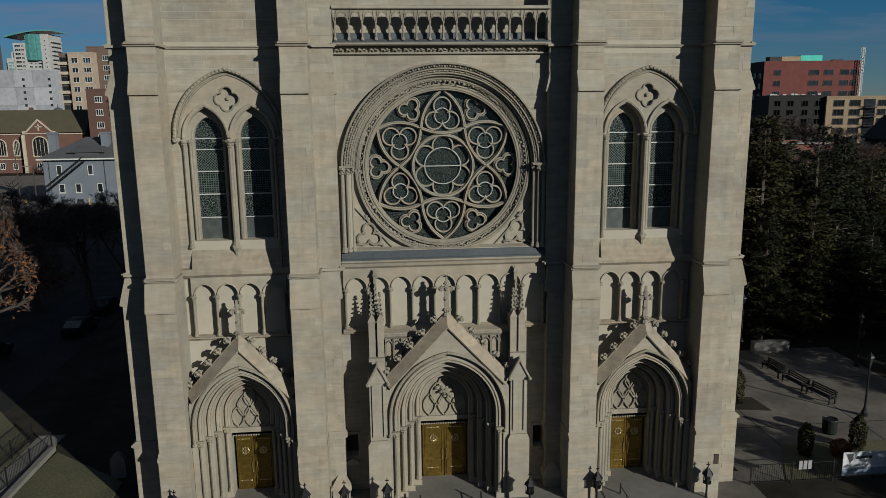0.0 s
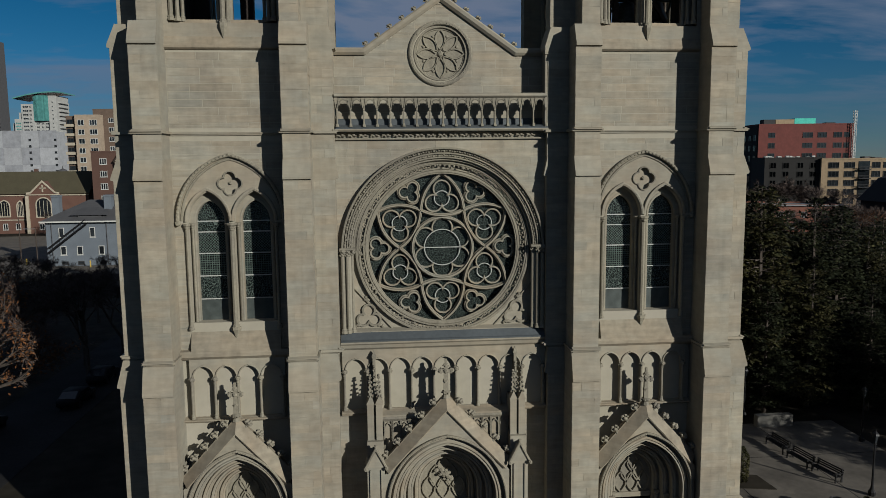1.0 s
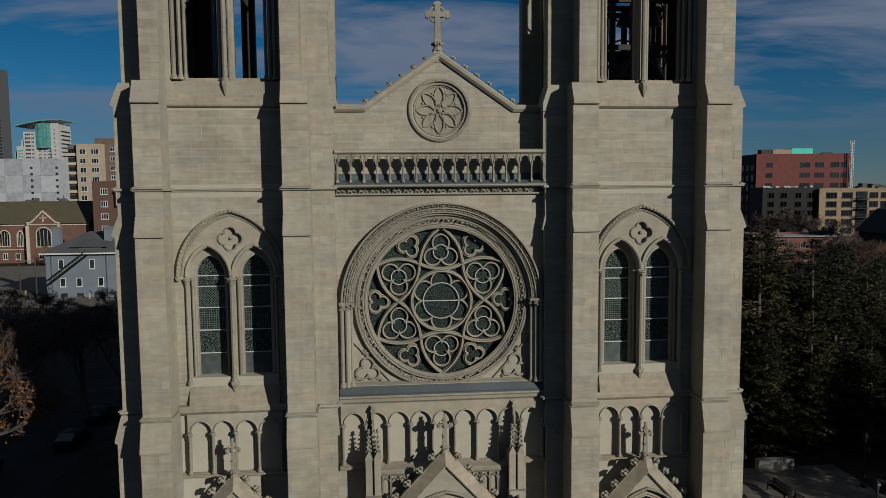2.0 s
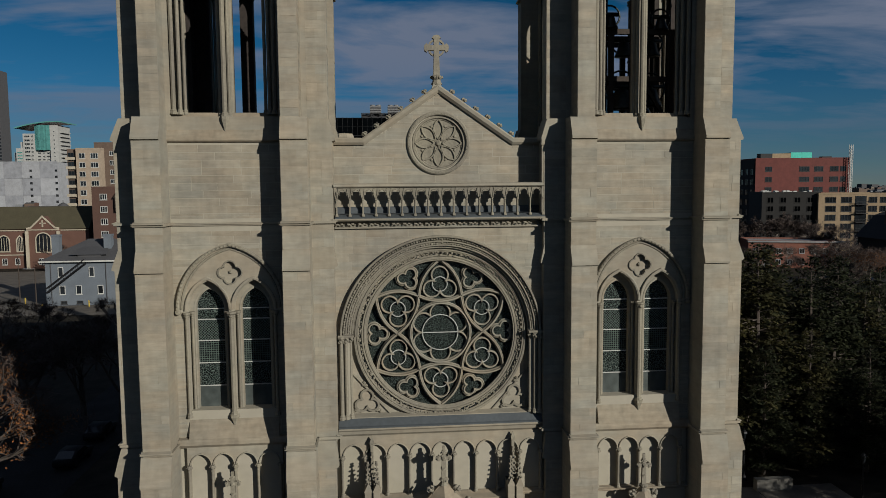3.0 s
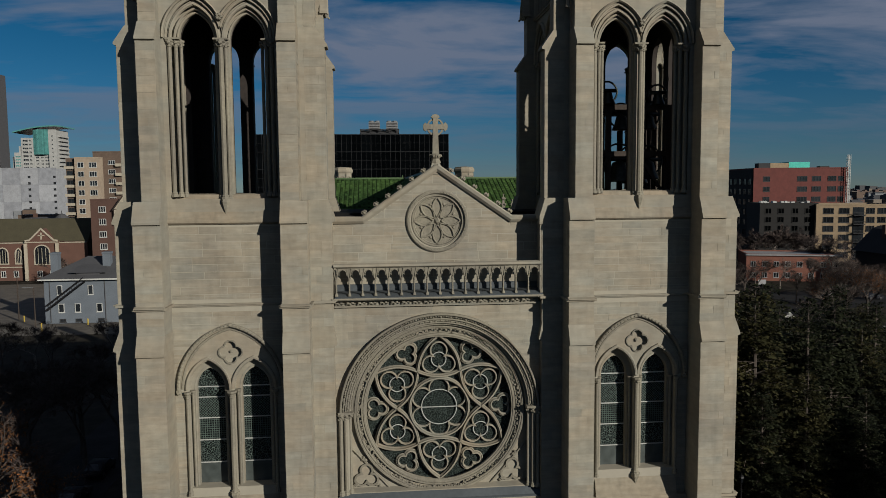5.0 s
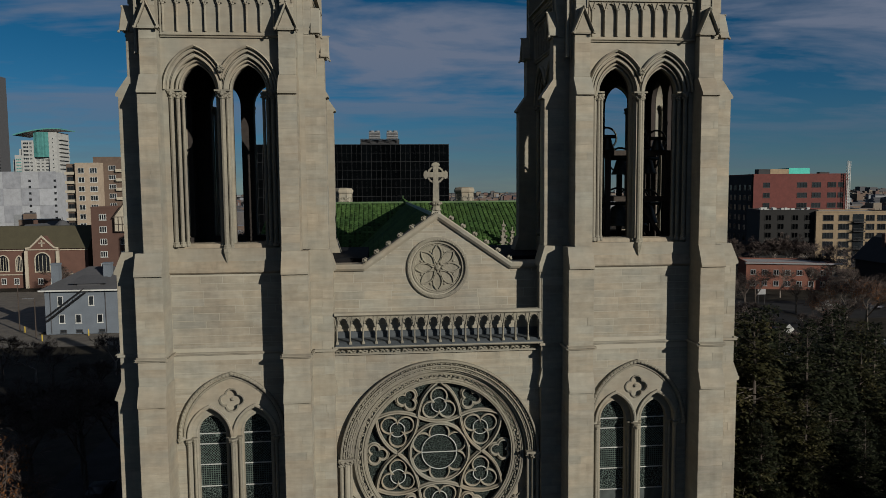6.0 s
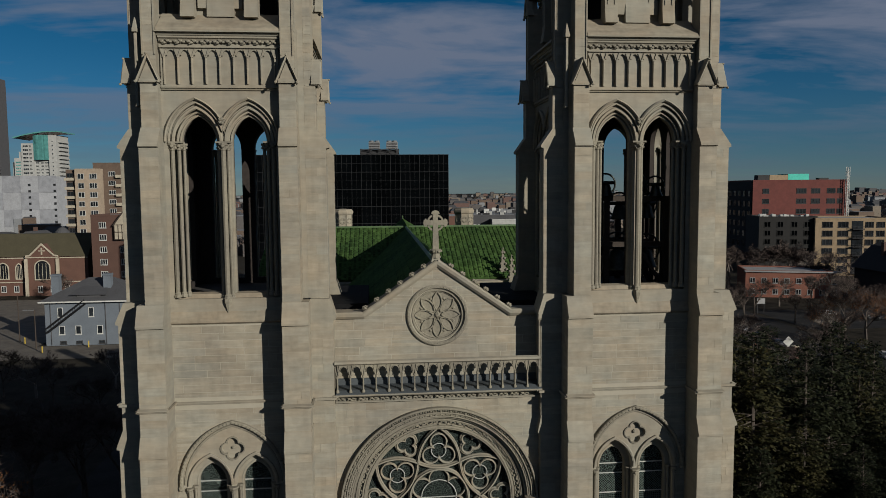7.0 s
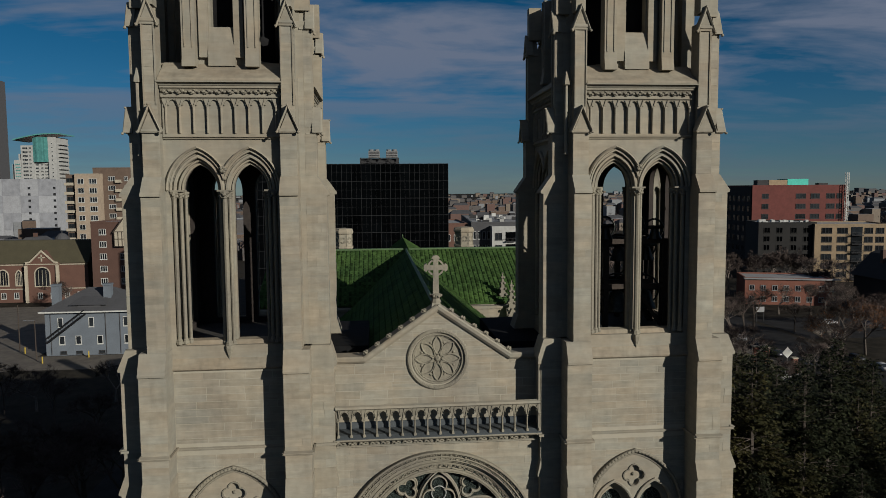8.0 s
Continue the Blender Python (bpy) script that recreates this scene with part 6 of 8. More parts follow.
for x in (29.0, 33.4):
    bm = BM()
    box(bm, x - 1.4, x + 1.4, 4.8, 8.5, 43.2, 44.9)
    for dx in (-0.7, 0.7):
        lathe(bm, x + dx, 6.6, [(0.6, 44.9), (0.64, 45.3), (0.5, 45.3)], 10)
    unit = part("cooling_tower", bm, W_GREYMETAL, off, "galvanised cooling tower")
    for q in range(4):
        bm = BM()
        box(bm, x - 1.3, x + 1.3, 4.72, 4.82, 43.3 + q * 0.4, 43.46 + q * 0.4)
        part("louvre", bm, FRAME_D, unit)

# red apartment block with a teal roof room
red = block_house("apartment_block", "dark red clad apartment block with a teal rooftop room", "apartment building", (155.7, 255, GZ), -5.5, 39.5, 42, 35.3, W_RED)
for z in (21.5, 25.8, 30.1):
    for x, w, b in ((5.5, 2.8, 1), (22.5 - 2, 4.2, 2), (28.5 - 2, 3.8, 2), (35 - 2, 3.6, 2), (14.0, 2.0, 1)):
        if x == 14.0:
            continue
        put_window(red, x, z, w, 2.1, FRAME_D, G_DARK, 0, b)
    for x in (36.8,):
        put_window(red, x, z, 2.4, 2.1, FRAME_D, G_DARK, 0, 1)
bm = BM()
box(bm, -0.3, 0.0, 0.5, 42, 0, 35.3)
part("side_cladding", bm, W_DARKCLAD, red, "charcoal side cladding")
for j in range(7):
    for i in range(8):
        put_window(red, -0.3, 3 + j * 4.3, 2.6, 2.6, FRAME_D, G_DARK, 3 + i * 5, 1, -math.pi / 2)
bm = BM()
box(bm, 18.5, 27.5, 8, 18, 35.3, 38.4)
part("roof_room", bm, W_TEAL, red, "bright teal roof room")
bm = BM()
box(bm, 10.5, 18.4, 8, 16, 35.3, 38.0)
part("roof_room", bm, W_CREAM, red)
for q in ((5.5, 10.3, 12, 38.0), (32, 36, 11, 36.6)):
    bm = BM()
    box(bm, q[0], q[1], 8, q[2], 35.3, q[3])
    part("roof_plant", bm, FRAME_D, red)
bm = BM()
box(bm, 2.5, 38, -3.0, 0, 19.6, 20.0)
part("canopy", bm, W_DARKCLAD, red)
mast = thing("lattice_mast", "white and grey lattice construction mast", "mast", (194.5, 250, GZ))
bm = BM()
for sx in (-0.5, 0.5):
    for sy in (-0.5, 0.5):
        box(bm, sx - 0.08, sx + 0.08, sy - 0.08, sy + 0.08, 0, 41)
for i in range(34):
    z = i * 1.2
    for sy in (-0.5, 0.5):
        prism(bm, [[(-0.5, z), (-0.4, z), (0.5, z + 1.1), (0.4, z + 1.1)]], sy - 0.05, sy + 0.05)
    box(bm, -0.5, 0.5, -0.5, -0.4, z, z + 0.12)
part("lattice", bm, FRAME_W, mast)

# cream and charcoal flats in front of it
crm = block_house("apartment_block", "cream stucco apartment block with dark balconies", "apartment building", (159.0, 216, GZ), -14, 26, 20, 20.9, W_CREAM)
for j in range(6):
    z = 1.6 + j * 3.25
    for x, w in ((4.2, 3.6), (9.6, 3.6), (18.6, 2.8), (22.4, 2.8)):
        put_window(crm, x, z, w, 2.1, FRAME_D, G_DARK, 0, 2)
    bm = BM()
    # dark panel on the wall imitates the shade of a balcony recess
    box(bm, 12.6, 16.4, -0.1, 0.05, z - 0.5, z + 2.4)
    rec = part("balcony_recess", bm, G_DARK, crm)
    bm = BM()
    box(bm, 12.5, 16.5, -1.3, 0, z - 0.75, z - 0.5)
    for i in range(14):
        box(bm, 12.5 + i * 0.3, 12.55 + i * 0.3, -1.3, -1.25, z - 0.5, z + 0.5)
    box(bm, 12.5, 16.5, -1.32, -1.24, z + 0.45, z + 0.55)
    part("balcony", bm, FRAME_D, crm)
chc = block_house("apartment_block", "charcoal clad apartment wing", "apartment building", (140.5, 222, GZ), -14, 20.5, 18, 21.4, W_DARKCLAD)
for j in range(6):
    for x in (3.0, 7.5, 12.5, 17.0, 20.5):
        put_window(chc, x, 1.6 + j * 3.25, 2.2, 2.1, W_DARKCLAD, G_BLACK, 0, 1)
rn = random.Random(8)
for i in range(16):
    bm = BM()
    x, y = rn.uniform(1, 20), rn.uniform(1, 14)
    box(bm, x, x + rn.uniform(0.8, 1.8), y, y + 1.4, 21.5, 21.5 + rn.uniform(0.5, 1.0))
    part("roof_unit", bm, FRAME_W, chc)

# low orange brick flats
org = block_house("brick_flats", "two-storey orange brick flats with pale roof edge", "apartment building", (107.7, 170, GZ), -18, 24, 14, 7.6, W_ORANGE)
for j in range(2):
    for i in range(8):
        put_window(org, 2.0 + i * 3.2, 1.0 + j * 3.3, 1.5, 1.6, W_ROOF, G_DARK, 0, 1)
bm = BM()
box(bm, -0.3, 26.3, -0.5, 1.4, 7.6, 8.0)
part("roof_edge", bm, W_ROOF, org, "pale roof edge")

# grey-blue painted house with an outside stair
bh = thing("painted_house", "grey-blue painted brick house with slate hip roof", "house", (-74.2, 125, GZ))
bm = BM()
box(bm, 0, 18.5, 0, 15, 0, 9.7)
part("wall", bm, W_BLUEHOUSE, bh)
bm = BM()
e, hz, rz_ = 0.9, 9.7, 13.9
v = [bm.verts.new(c) for c in ((-e, -e, hz), (18.5 + e, -e, hz), (18.5 + e, 15 + e, hz), (-e, 15 + e, hz), (6.5, 7.5, rz_), (12.0, 7.5, rz_))]
for f in ((0, 1, 5, 4), (1, 2, 5), (2, 3, 4, 5), (3, 0, 4), (3, 2, 1, 0)):
    bm.faces.new([v[i] for i in f])
rf = part("roof", bm, W_SLATE, bh)
bm = BM()
v = [bm.verts.new(c) for c in ((5.0, 0.2, 10.9), (13.0, 0.2, 10.9), (11.2, 6, 12.9), (6.6, 6, 12.9), (9, 0.6, 11.0))]
bm.faces.new([v[0], v[1], v[2], v[3]])
box(bm, 6.6, 11.4, 0.6, 5.5, 9.8, 10.9)
part("dormer", bm, W_SLATE, bh)
bm = BM()
box(bm, -e, 18.5 + e, -e - 0.1, -e + 0.1, hz - 0.25, hz + 0.05)
part("gutter", bm, FRAME_W, bh)
for x in (0.9, 11.9):
    bm = BM()
    box(bm, x - 0.8, x + 0.8, 3.5, 5.0, 9.8, 15.0)
    box(bm, x - 0.9, x + 0.9, 3.4, 5.1, 14.7, 15.1)
    part("chimney", bm, W_BLUEHOUSE, bh)
for x in (3.2, 9.6, 16.8):
    put_window(bh, x, 6.2, 1.1, 2.1, FRAME_W, G_DARK, 0, 0)
for x in (3.4, 6.8, 11.3, 17.0):
    put_window(bh, x, 2.4, 1.2, 1.9, FRAME_W, G_DARK, 0, 0)
for x in (3.6, 6.9, 11.6, 17.2):
    put_window(bh, x, 0.3, 1.3, 0.7, FRAME_D, G_DARK, 0, 0)
for x in (1.2, 12.6, 15.6):
    bm = BM()
    lathe(bm, x, -0.12, [(0.08, 0.2), (0.08, 9.5)], 6)
    part("downpipe", bm, W_SLATE, bh)
bm = BM()
for k in (0.0, 0.9):
    prism(bm, [[(0.3, 3.0 + k), (0.6, 2.9 + k), (8.6, 9.0 + k), (8.6, 9.25 + k)]], -1.15, -1.05)
    prism(bm, [[(0.3, 3.0 + k), (0.6, 2.9 + k), (8.6, 9.0 + k), (8.6, 9.25 + k)]], -0.2, -0.1)
for i in range(24):
    x = 0.6 + i * 0.335
    box(bm, x, x + 0.3, -1.1, -0.1, 2.95 + i * 0.256, 3.0 + i * 0.256)
    if i % 3 == 0:
        box(bm, x, x + 0.05, -1.13, -1.07, 2.95 + i * 0.256, 3.95 + i * 0.256)
part("fire_stair", bm, IRON, bh, "black iron fire stair")

# brick hall with tudor gable
hall = thing("brick_hall", "red brick hall with olive shingle roof and stone-trimmed gable", "hall", (-132, 205, GZ))
bm = BM()
box(bm, 0, 36.5, 0, 14, 0, 12.8)
part("wall", bm, W_BRICK, hall)
bm = BM()
prism(bm, [[(-0.6, 12.6), (14.6, 12.6), (8.5, 19.6), (5.5, 19.6)]], -0.5, 36.9, "x")
part("roof", bm, W_OLIVE, hall)
bm = BM()
cxg = 22.9
prism(bm, [[(cxg - 5.0, 0), (cxg + 5.0, 0), (cxg + 5.0, 12.8), (cxg + 3.7, 13.0), (cxg, 16.6), (cxg - 3.7, 13.0), (cxg - 5.0, 12.8)]], -1.2, 3)
part("gable", bm, W_BRICK, hall)
bm = BM()
sweep(bm, [(cxg - 5.0, 12.8), (cxg - 3.7, 13.0), (cxg, 16.6), (cxg + 3.7, 13.0), (cxg + 5.0, 12.8)], strip(0.5, 0.25), -1.2)
box(bm, cxg - 5.1, cxg + 5.1, -1.4, -1.2, 12.2, 12.5)
box(bm, cxg - 0.2, cxg + 0.2, -1.4, -1.2, 13.2, 15.4)
box(bm, cxg - 1.0, cxg + 1.0, -1.4, -1.2, 14.3, 14.6)
for x in (cxg - 4.8, cxg + 4.8):
    box(bm, x - 0.4, x + 0.4, -1.9, -1.1, 0, 12.0)
box(bm, 0, 36.5, -0.25, 0, 12.0, 12.3)
box(bm, 0, 36.5, -0.2, 0, 4.2, 4.5)
part("stone_trim", bm, W_TRIM, hall)
for x, w, z0, h, y in ((cxg, 4.6, 5.2, 6.2, -1.2), (cxg - 12.5, 3.2, 5.4, 5.2, 0), (cxg - 7.7, 2.0, 5.4, 5.0, 0), (cxg - 18.0, 3.2, 5.4, 5.2, 0)):
    bm = BM()
    prism(bm, [opening(x, w / 2, z0, z0 + h * 0.65, h * 0.35, 6)], y - 0.06, y + 0.05)
    wd = part("window", bm, G_DARK, hall)
    bm = BM()
    sweep(bm, opening(x, w / 2, z0, z0 + h * 0.65, h * 0.35, 6), strip(0.35, 0.2), y, True)
    for i in range(1, 4):
        box(bm, x - w / 2 + i * w / 4 - 0.06, x - w / 2 + i * w / 4 + 0.06, y - 0.14, y, z0, z0 + h * 0.85)
    part("window_tracery", bm, W_TRIM, wd)
for i in range(9):
    put_window(hall, 2.5 + i * 3.9, 1.2, 1.5, 2.0, FRAME_W, G_DARK, -1.2 if abs(2.5 + i * 3.9 - cxg) < 4.5 else 0)

# dark roofs behind the hall
dm = thing("domed_house", "dark slate house roofs with a small dome", "house", (-124, 236, GZ))
bm = BM()
prism(bm, [[(-9, 0), (3, 0), (3, 14.5), (1.5, 17.2), (-1.5, 19.0), (-4.5, 19.0), (-7.5, 17.0), (-9, 14.5)]], 0, 10)
part("main_roof", bm, W_SLATE, dm)
bm = BM()
lathe(bm, 6.5, 4, [(2.7, 0), (2.7, 16.0), (2.9, 17.0), (2.4, 18.6), (1.2, 19.9), (0.15, 20.4), (0.1, 21.4)], 14)
part("dome", bm, W_SLATE, dm)
bm = BM()
box(bm, -3.6, -2.4, 4, 5, 18.5, 20.4)
part("chimney", bm, W_DKBRICK, dm)

# brick flats with a half-timbered gable
bf = block_house("brick_flats", "tall brown brick flats with white windows", "apartment building", (-92.2, 200, GZ), -3, 22, 16, 25.4, W_DKBRICK)
for j in range(6):
    for x in (3.6, 10.0, 15.0, 19.5):
        put_window(bf, x, 2.2 + j * 3.9, 2.2, 1.9, FRAME_W, G_DARK, 0, 2)
bm = BM()
prism(bm, [[(7.5, 18.0), (13.8, 18.0), (13.8, 22.8), (10.6, 26.8), (7.5, 22.8)]], -1.0, 2)
gb = part("gable_bay", bm, W_TRIM, bf, "cream plaster bay")
bm = BM()
for x in (7.6, 8.8, 10.0, 11.2, 12.4, 13.6):
    box(bm, x - 0.1, x + 0.1, -1.1, -1.0, 18.0, 22.8)
for z in (18.1, 20.4, 22.7):
    box(bm, 7.5, 13.8, -1.1, -1.0, z - 0.1, z + 0.1)
sweep(bm, [(7.2, 22.4), (10.6, 26.9), (14.1, 22.4)], strip(0.35, 0.3), -1.0)
part("timber_framing", bm, TIMBER, gb)

# beige and brown apartment tower
ap1 = block_house("apartment_tower", "beige precast apartment tower with paired windows", "apartment building", (-132.8, 292, GZ), -2, 10.4, 18, 42.6, W_BEIGE)
for j in range(10):
    put_window(ap1, 2.6, 2.6 + j * 4.0, 2.6, 2.3, FRAME_W, G_DARK, 0, 1)
    put_window(ap1, 7.8, 2.6 + j * 4.0, 3.2, 2.3, FRAME_W, G_DARK, 0, 2)
ap2 = block_house("apartment_tower", "brown precast apartment tower with stacked balconies", "apartment building", (-126.5, 296, GZ), -2, 24, 20, 45.3, W_BROWN)
for j in range(10):
    put_window(ap2, 8.0, 3.0 + j * 4.1, 3.0, 2.0, FRAME_W, G_DARK, 0, 2)
    put_window(ap2, 14.2, 3.0 + j * 4.1, 1.6, 1.9, FRAME_W, G_DARK, 0, 1)
    put_window(ap2, 18.5, 3.0 + j * 4.1, 2.4, 1.9, FRAME_W, G_DARK, 0, 1)
    bm = BM()
    box(bm, 9.8, 12.6, -1.2, 0, 2.2 + j * 4.1, 2.5 + j * 4.1)
    box(bm, 9.8, 12.6, -1.25, -1.15, 2.5 + j * 4.1, 3.5 + j * 4.1)
    part("balcony", bm, W_TRIM, ap2)
ap3 = block_house("apartment_tower", "narrow brown balcony stack of an apartment tower", "apartment building", (-137.2, 294, GZ), -2, 4.3, 14, 42.3, W_BROWN)
for j in range(10):
    bm = BM()
    box(bm, -0.4, 3.6, -1.0, 0, 2.0 + j * 4.0, 3.2 + j * 4.0)
    part("balcony", bm, W_TRIM, ap3)
    put_window(ap3, 1.6, 3.3 + j * 4.0, 2.6, 1.9, FRAME_D, G_DARK, 0, 1)

# pale blank-walled block
wb = thing("panel_block", "pale grey panelled block with a checkered wall", "warehouse", (-262, 450, GZ))
bm = BM()
box(bm, 0, 55, 0.3, 40, 0, 43)
part("core", bm, W_WHITE, wb)
for i in range(5):
    for j in range(4):
        bm = BM()
        box(bm, i * 11 + 0.04, i * 11 + 10.96, 0, 0.35, j * 10.9 + 0.04, j * 10.9 + 10.86)
        part("panel", bm, (W_WHITE, material("mid_grey_panel", (0.33, 0.34, 0.365)))[(i + j) % 2] if (i + j) % 2 == 0 or j > 0 else W_WHITE, wb)
for j in range(9):
    for x in (38.5, 54.0):
        put_window(wb, x, 5 + j * 4.0, 1.5, 1.4, FRAME_D, G_DARK, 0, 1)

# glass-crowned residential tower far off
gt = thing("residential_tower", "white residential tower with a teal glass crown and curved roof", "tower block", (-358, 700, GZ))
bm = BM()
box(bm, 12, 47, 2, 30, 0, 72)
box(bm, 40.5, 48, 0, 28, 0, 88)
box(bm, 15, 26.5, 0.5, 28, 0, 80)
box(bm, 5, 16, 4, 30, 0, 62)
box(bm, 8, 15, 1, 20, 0, 66)
part("wall", bm, W_TOWERW, gt)
bm = BM()
for i in range(14):
    a = math.pi * (0.15 + 0.7 * i / 13)
    box(bm, 26.5 + i, 27.5 + i, 2 - 4 * math.sin(a), 8, 64, 88)
part("glass_crown", bm, G_TEAL, gt, "bowed teal glass crown")
rise = [(10 + 44 * i / 20, 82.5 + 8.0 * math.sin(math.pi * (0.08 + 0.025 * i))) for i in range(21)]
bm = BM()
prism(bm, [rise + [(x, z + 1.1) for x, z in rise[::-1]]], -5, 30)
part("curved_roof", bm, G_TEAL, gt)
for j in range(20):
    for x, w in ((29, 3.0), (33.5, 2.4), (37.5, 3.0)):
        if 6 + j * 3.2 < 62:
            put_window(gt, x, 6 + j * 3.2, w, 1.7, FRAME_W, G_DARK, 1.95, 2)
    for x, w in ((19, 5.0), (23.5, 2.4)):
        put_window(gt, x, 6 + j * 3.7, w, 2.0, FRAME_W, G_DARK, 0.45, 2)
    put_window(gt, 11.5, 6 + j * 2.9, 5.0, 1.6, FRAME_W, G_TEAL, 0.95, 2)
    bm = BM()
    box(bm, 48, 50.2, 4, 24, 5 + j * 4.0, 6.2 + j * 4.0)
    part("balcony", bm, W_TOWERW, gt)
    put_window(gt, 44.3, 5 + j * 4.0, 1.3, 1.5, FRAME_W, G_DARK, -0.05, 0)
dt = thing("office_tower", "slender dark grey office tower far off", "tower block", (-483, 900, GZ))
bm = BM()
box(bm, 0, 23, 0, 23, 0, 172)
part("wall", bm, W_SLATE, dt)
for j in range(42):
    bm = BM()
    box(bm, 0.6, 22.4, -0.15, 0.1, 2 + j * 4.05, 4.2 + j * 4.05)
    part("window_band", bm, G_DARK, dt)

# low white flats seen beside the black office
lw = block_house("flats", "white low-rise flats with dark windows and balconies", "apartment building", (32.3, 180, GZ), 0, 16, 14, 23.4, W_TOWERW)
for j in range(6):
    put_window(lw, 2.0, 1.2 + j * 3.7, 2.2, 2.2, FRAME_D, G_DARK, 0, 1)
    put_window(lw, 9.6, 1.2 + j * 3.7, 2.2, 2.2, FRAME_D, G_DARK, 0, 1)
    bm = BM()
    # flat dark panel painted as recess shade behind the balcony
    box(bm, 4.2, 7.2, -0.1, 0.05, 0.9 + j * 3.7, 3.6 + j * 3.7)
    part("balcony_recess", bm, G_BLACK, lw)
    bm = BM()
    box(bm, 4.1, 7.3, -1.0, 0.0, 0.7 + j * 3.7, 0.9 + j * 3.7)
    box(bm, 4.1, 7.3, -1.02, -0.96, 1.75 + j * 3.7, 1.85 + j * 3.7)
    for i in range(9):
        box(bm, 4.12 + i * 0.39, 4.16 + i * 0.39, -1.0, -0.96, 0.9 + j * 3.7, 1.8 + j * 3.7)
    part("balcony", bm, FRAME_D, lw)
lw2 = block_house("flats", "long charcoal low-rise flats with a pale cluttered roof", "apartment building", (26.5, 184, GZ), -4, 26, 62, 24.6, W_SLATE)
for j in range(5):
    for i in range(4):
        put_window(lw2, 1.0 + i * 1.45, 3 + j * 4.2, 0.9, 2.4, FRAME_W, G_DARK, 0, 0)
rn = random.Random(61)
for i in range(34):
    bm = BM()
    x, y, h = rn.uniform(1.0, 23), rn.uniform(2, 58), rn.uniform(0.5, 1.5)
    w = rn.uniform(0.8, 2.4)
    box(bm, x, x + w, y, y + rn.uniform(0.8, 1.8), 24.7, 24.7 + h)
    part("roof_unit", bm, rn.choice((FRAME_W, W_GREYMETAL, W_TOWERW, FRAME_D)), lw2)
bk = block_house("flats", "brown brick walk-up flats beside the office", "apartment building", (18.2, 186, GZ), 0, 7.4, 30, 24.2, W_BRICK)
for j in range(5):
    for i in range(3):
        put_window(bk, 1.4 + i * 2.3, 2.4 + j * 4.2, 1.2, 2.0, FRAME_W, G_DARK, 0, 0)

# walls and roof of this house are coloured nearly black
dk = thing("dark_house", "dark steep-roofed old house in the shade", "house", (138.2, 150, GZ))
bm = BM()
box(bm, 0, 16, 0, 14, 0, 9.5)
part("wall", bm, mat_wall("near_black_brick", (0.035, 0.028, 0.024), grain=4), dk)
bm = BM()
prism(bm, [[(-0.9, 9.2), (16.9, 9.2), (10.5, 15.6), (8.0, 16.4), (5.5, 15.6)]], -0.6, 14.6)
part("roof", bm, mat_wall("near_black_shingle", (0.022, 0.021, 0.022), grain=3), dk)
for x in (2.4, 6.2, 10.0, 13.6):
    for z in (2.0, 6.8):
        put_window(dk, x, z, 1.3, 2.3, FRAME_D, G_DARK, 0, 0)
bm = BM()
box(bm, 3.0, 4.2, 6, 7.2, 11, 17.0)
part("chimney", bm, W_DKBRICK, dk)

# countless low houses out to the horizon
def scatter_houses(name, label, seed, count, y0, y1, mats, spread=1.05):
    rnd = random.Random(seed)
    vv, ff, mi = [], [], []
    for _ in range(count):
        y = y0 * (y1 / y0) ** rnd.random()
        x = rnd.uniform(-spread, spread) * (y + 60)
        if (y < 330 and (-150 < x < -40 or -50 < x < 30)) or (y < 520 and x > 90):
            continue
        w, d, h = rnd.uniform(7, 20), rnd.uniform(8, 18), rnd.choice((4, 5, 5, 6, 6, 7, 8, 9, 12, 15)) * rnd.uniform(0.9, 1.2)
        flat_top = rnd.random() < 0.55
        k = len(vv)
        m = rnd.randrange(len(mats) - 2)
        vv += [(x, y, GZ), (x + w, y, GZ), (x + w, y + d, GZ), (x, y + d, GZ), (x, y, h), (x + w, y, h), (x + w, y + d, h), (x, y + d, h)]
        for f in ((0, 1, 5, 4), (1, 2, 6, 5), (2, 3, 7, 6), (3, 0, 4, 7)):
            ff.append(tuple(k + i for i in f))
            mi.append(m)
        if flat_top:
            ff.append((k + 4, k + 5, k + 6, k + 7))
            mi.append(len(mats) - 1)
        else:
            vv += [(x + w * 0.15, y + d / 2, h + 2.6), (x + w * 0.85, y + d / 2, h + 2.6)]
            for f in ((4, 5, 9, 8), (6, 7, 8, 9), (5, 6, 9), (7, 4, 8)):
                ff.append(tuple(k + i for i in f))
                mi.append(len(mats) - 2)
    me = bpy.data.meshes.new(name)
    me.from_pydata(vv, [], ff)
    for m in mats:
        me.materials.append(m)
    me.polygons.foreach_set("material_index", mi)
    return tagged(new(name, me), label, "houses", kind="stuff")


# far wall colours are muted in place of distance haze
scatter_houses("distant_houses", "countless low houses and flats out to the horizon", 5, 3600, 260, 3600, [mat_wall("far_grey_wall", (0.26, 0.27, 0.28)), mat_wall("far_brick_wall", (0.15, 0.09, 0.075)), mat_wall("far_tan_wall", (0.22, 0.18, 0.14)), W_BROWN, mat_wall("far_dull_wall", (0.12, 0.11, 0.105)), W_SLATE, mat_wall("far_roof", (0.36, 0.36, 0.37), piece=0.5)])
rn = random.Random(21)
bm = BM()
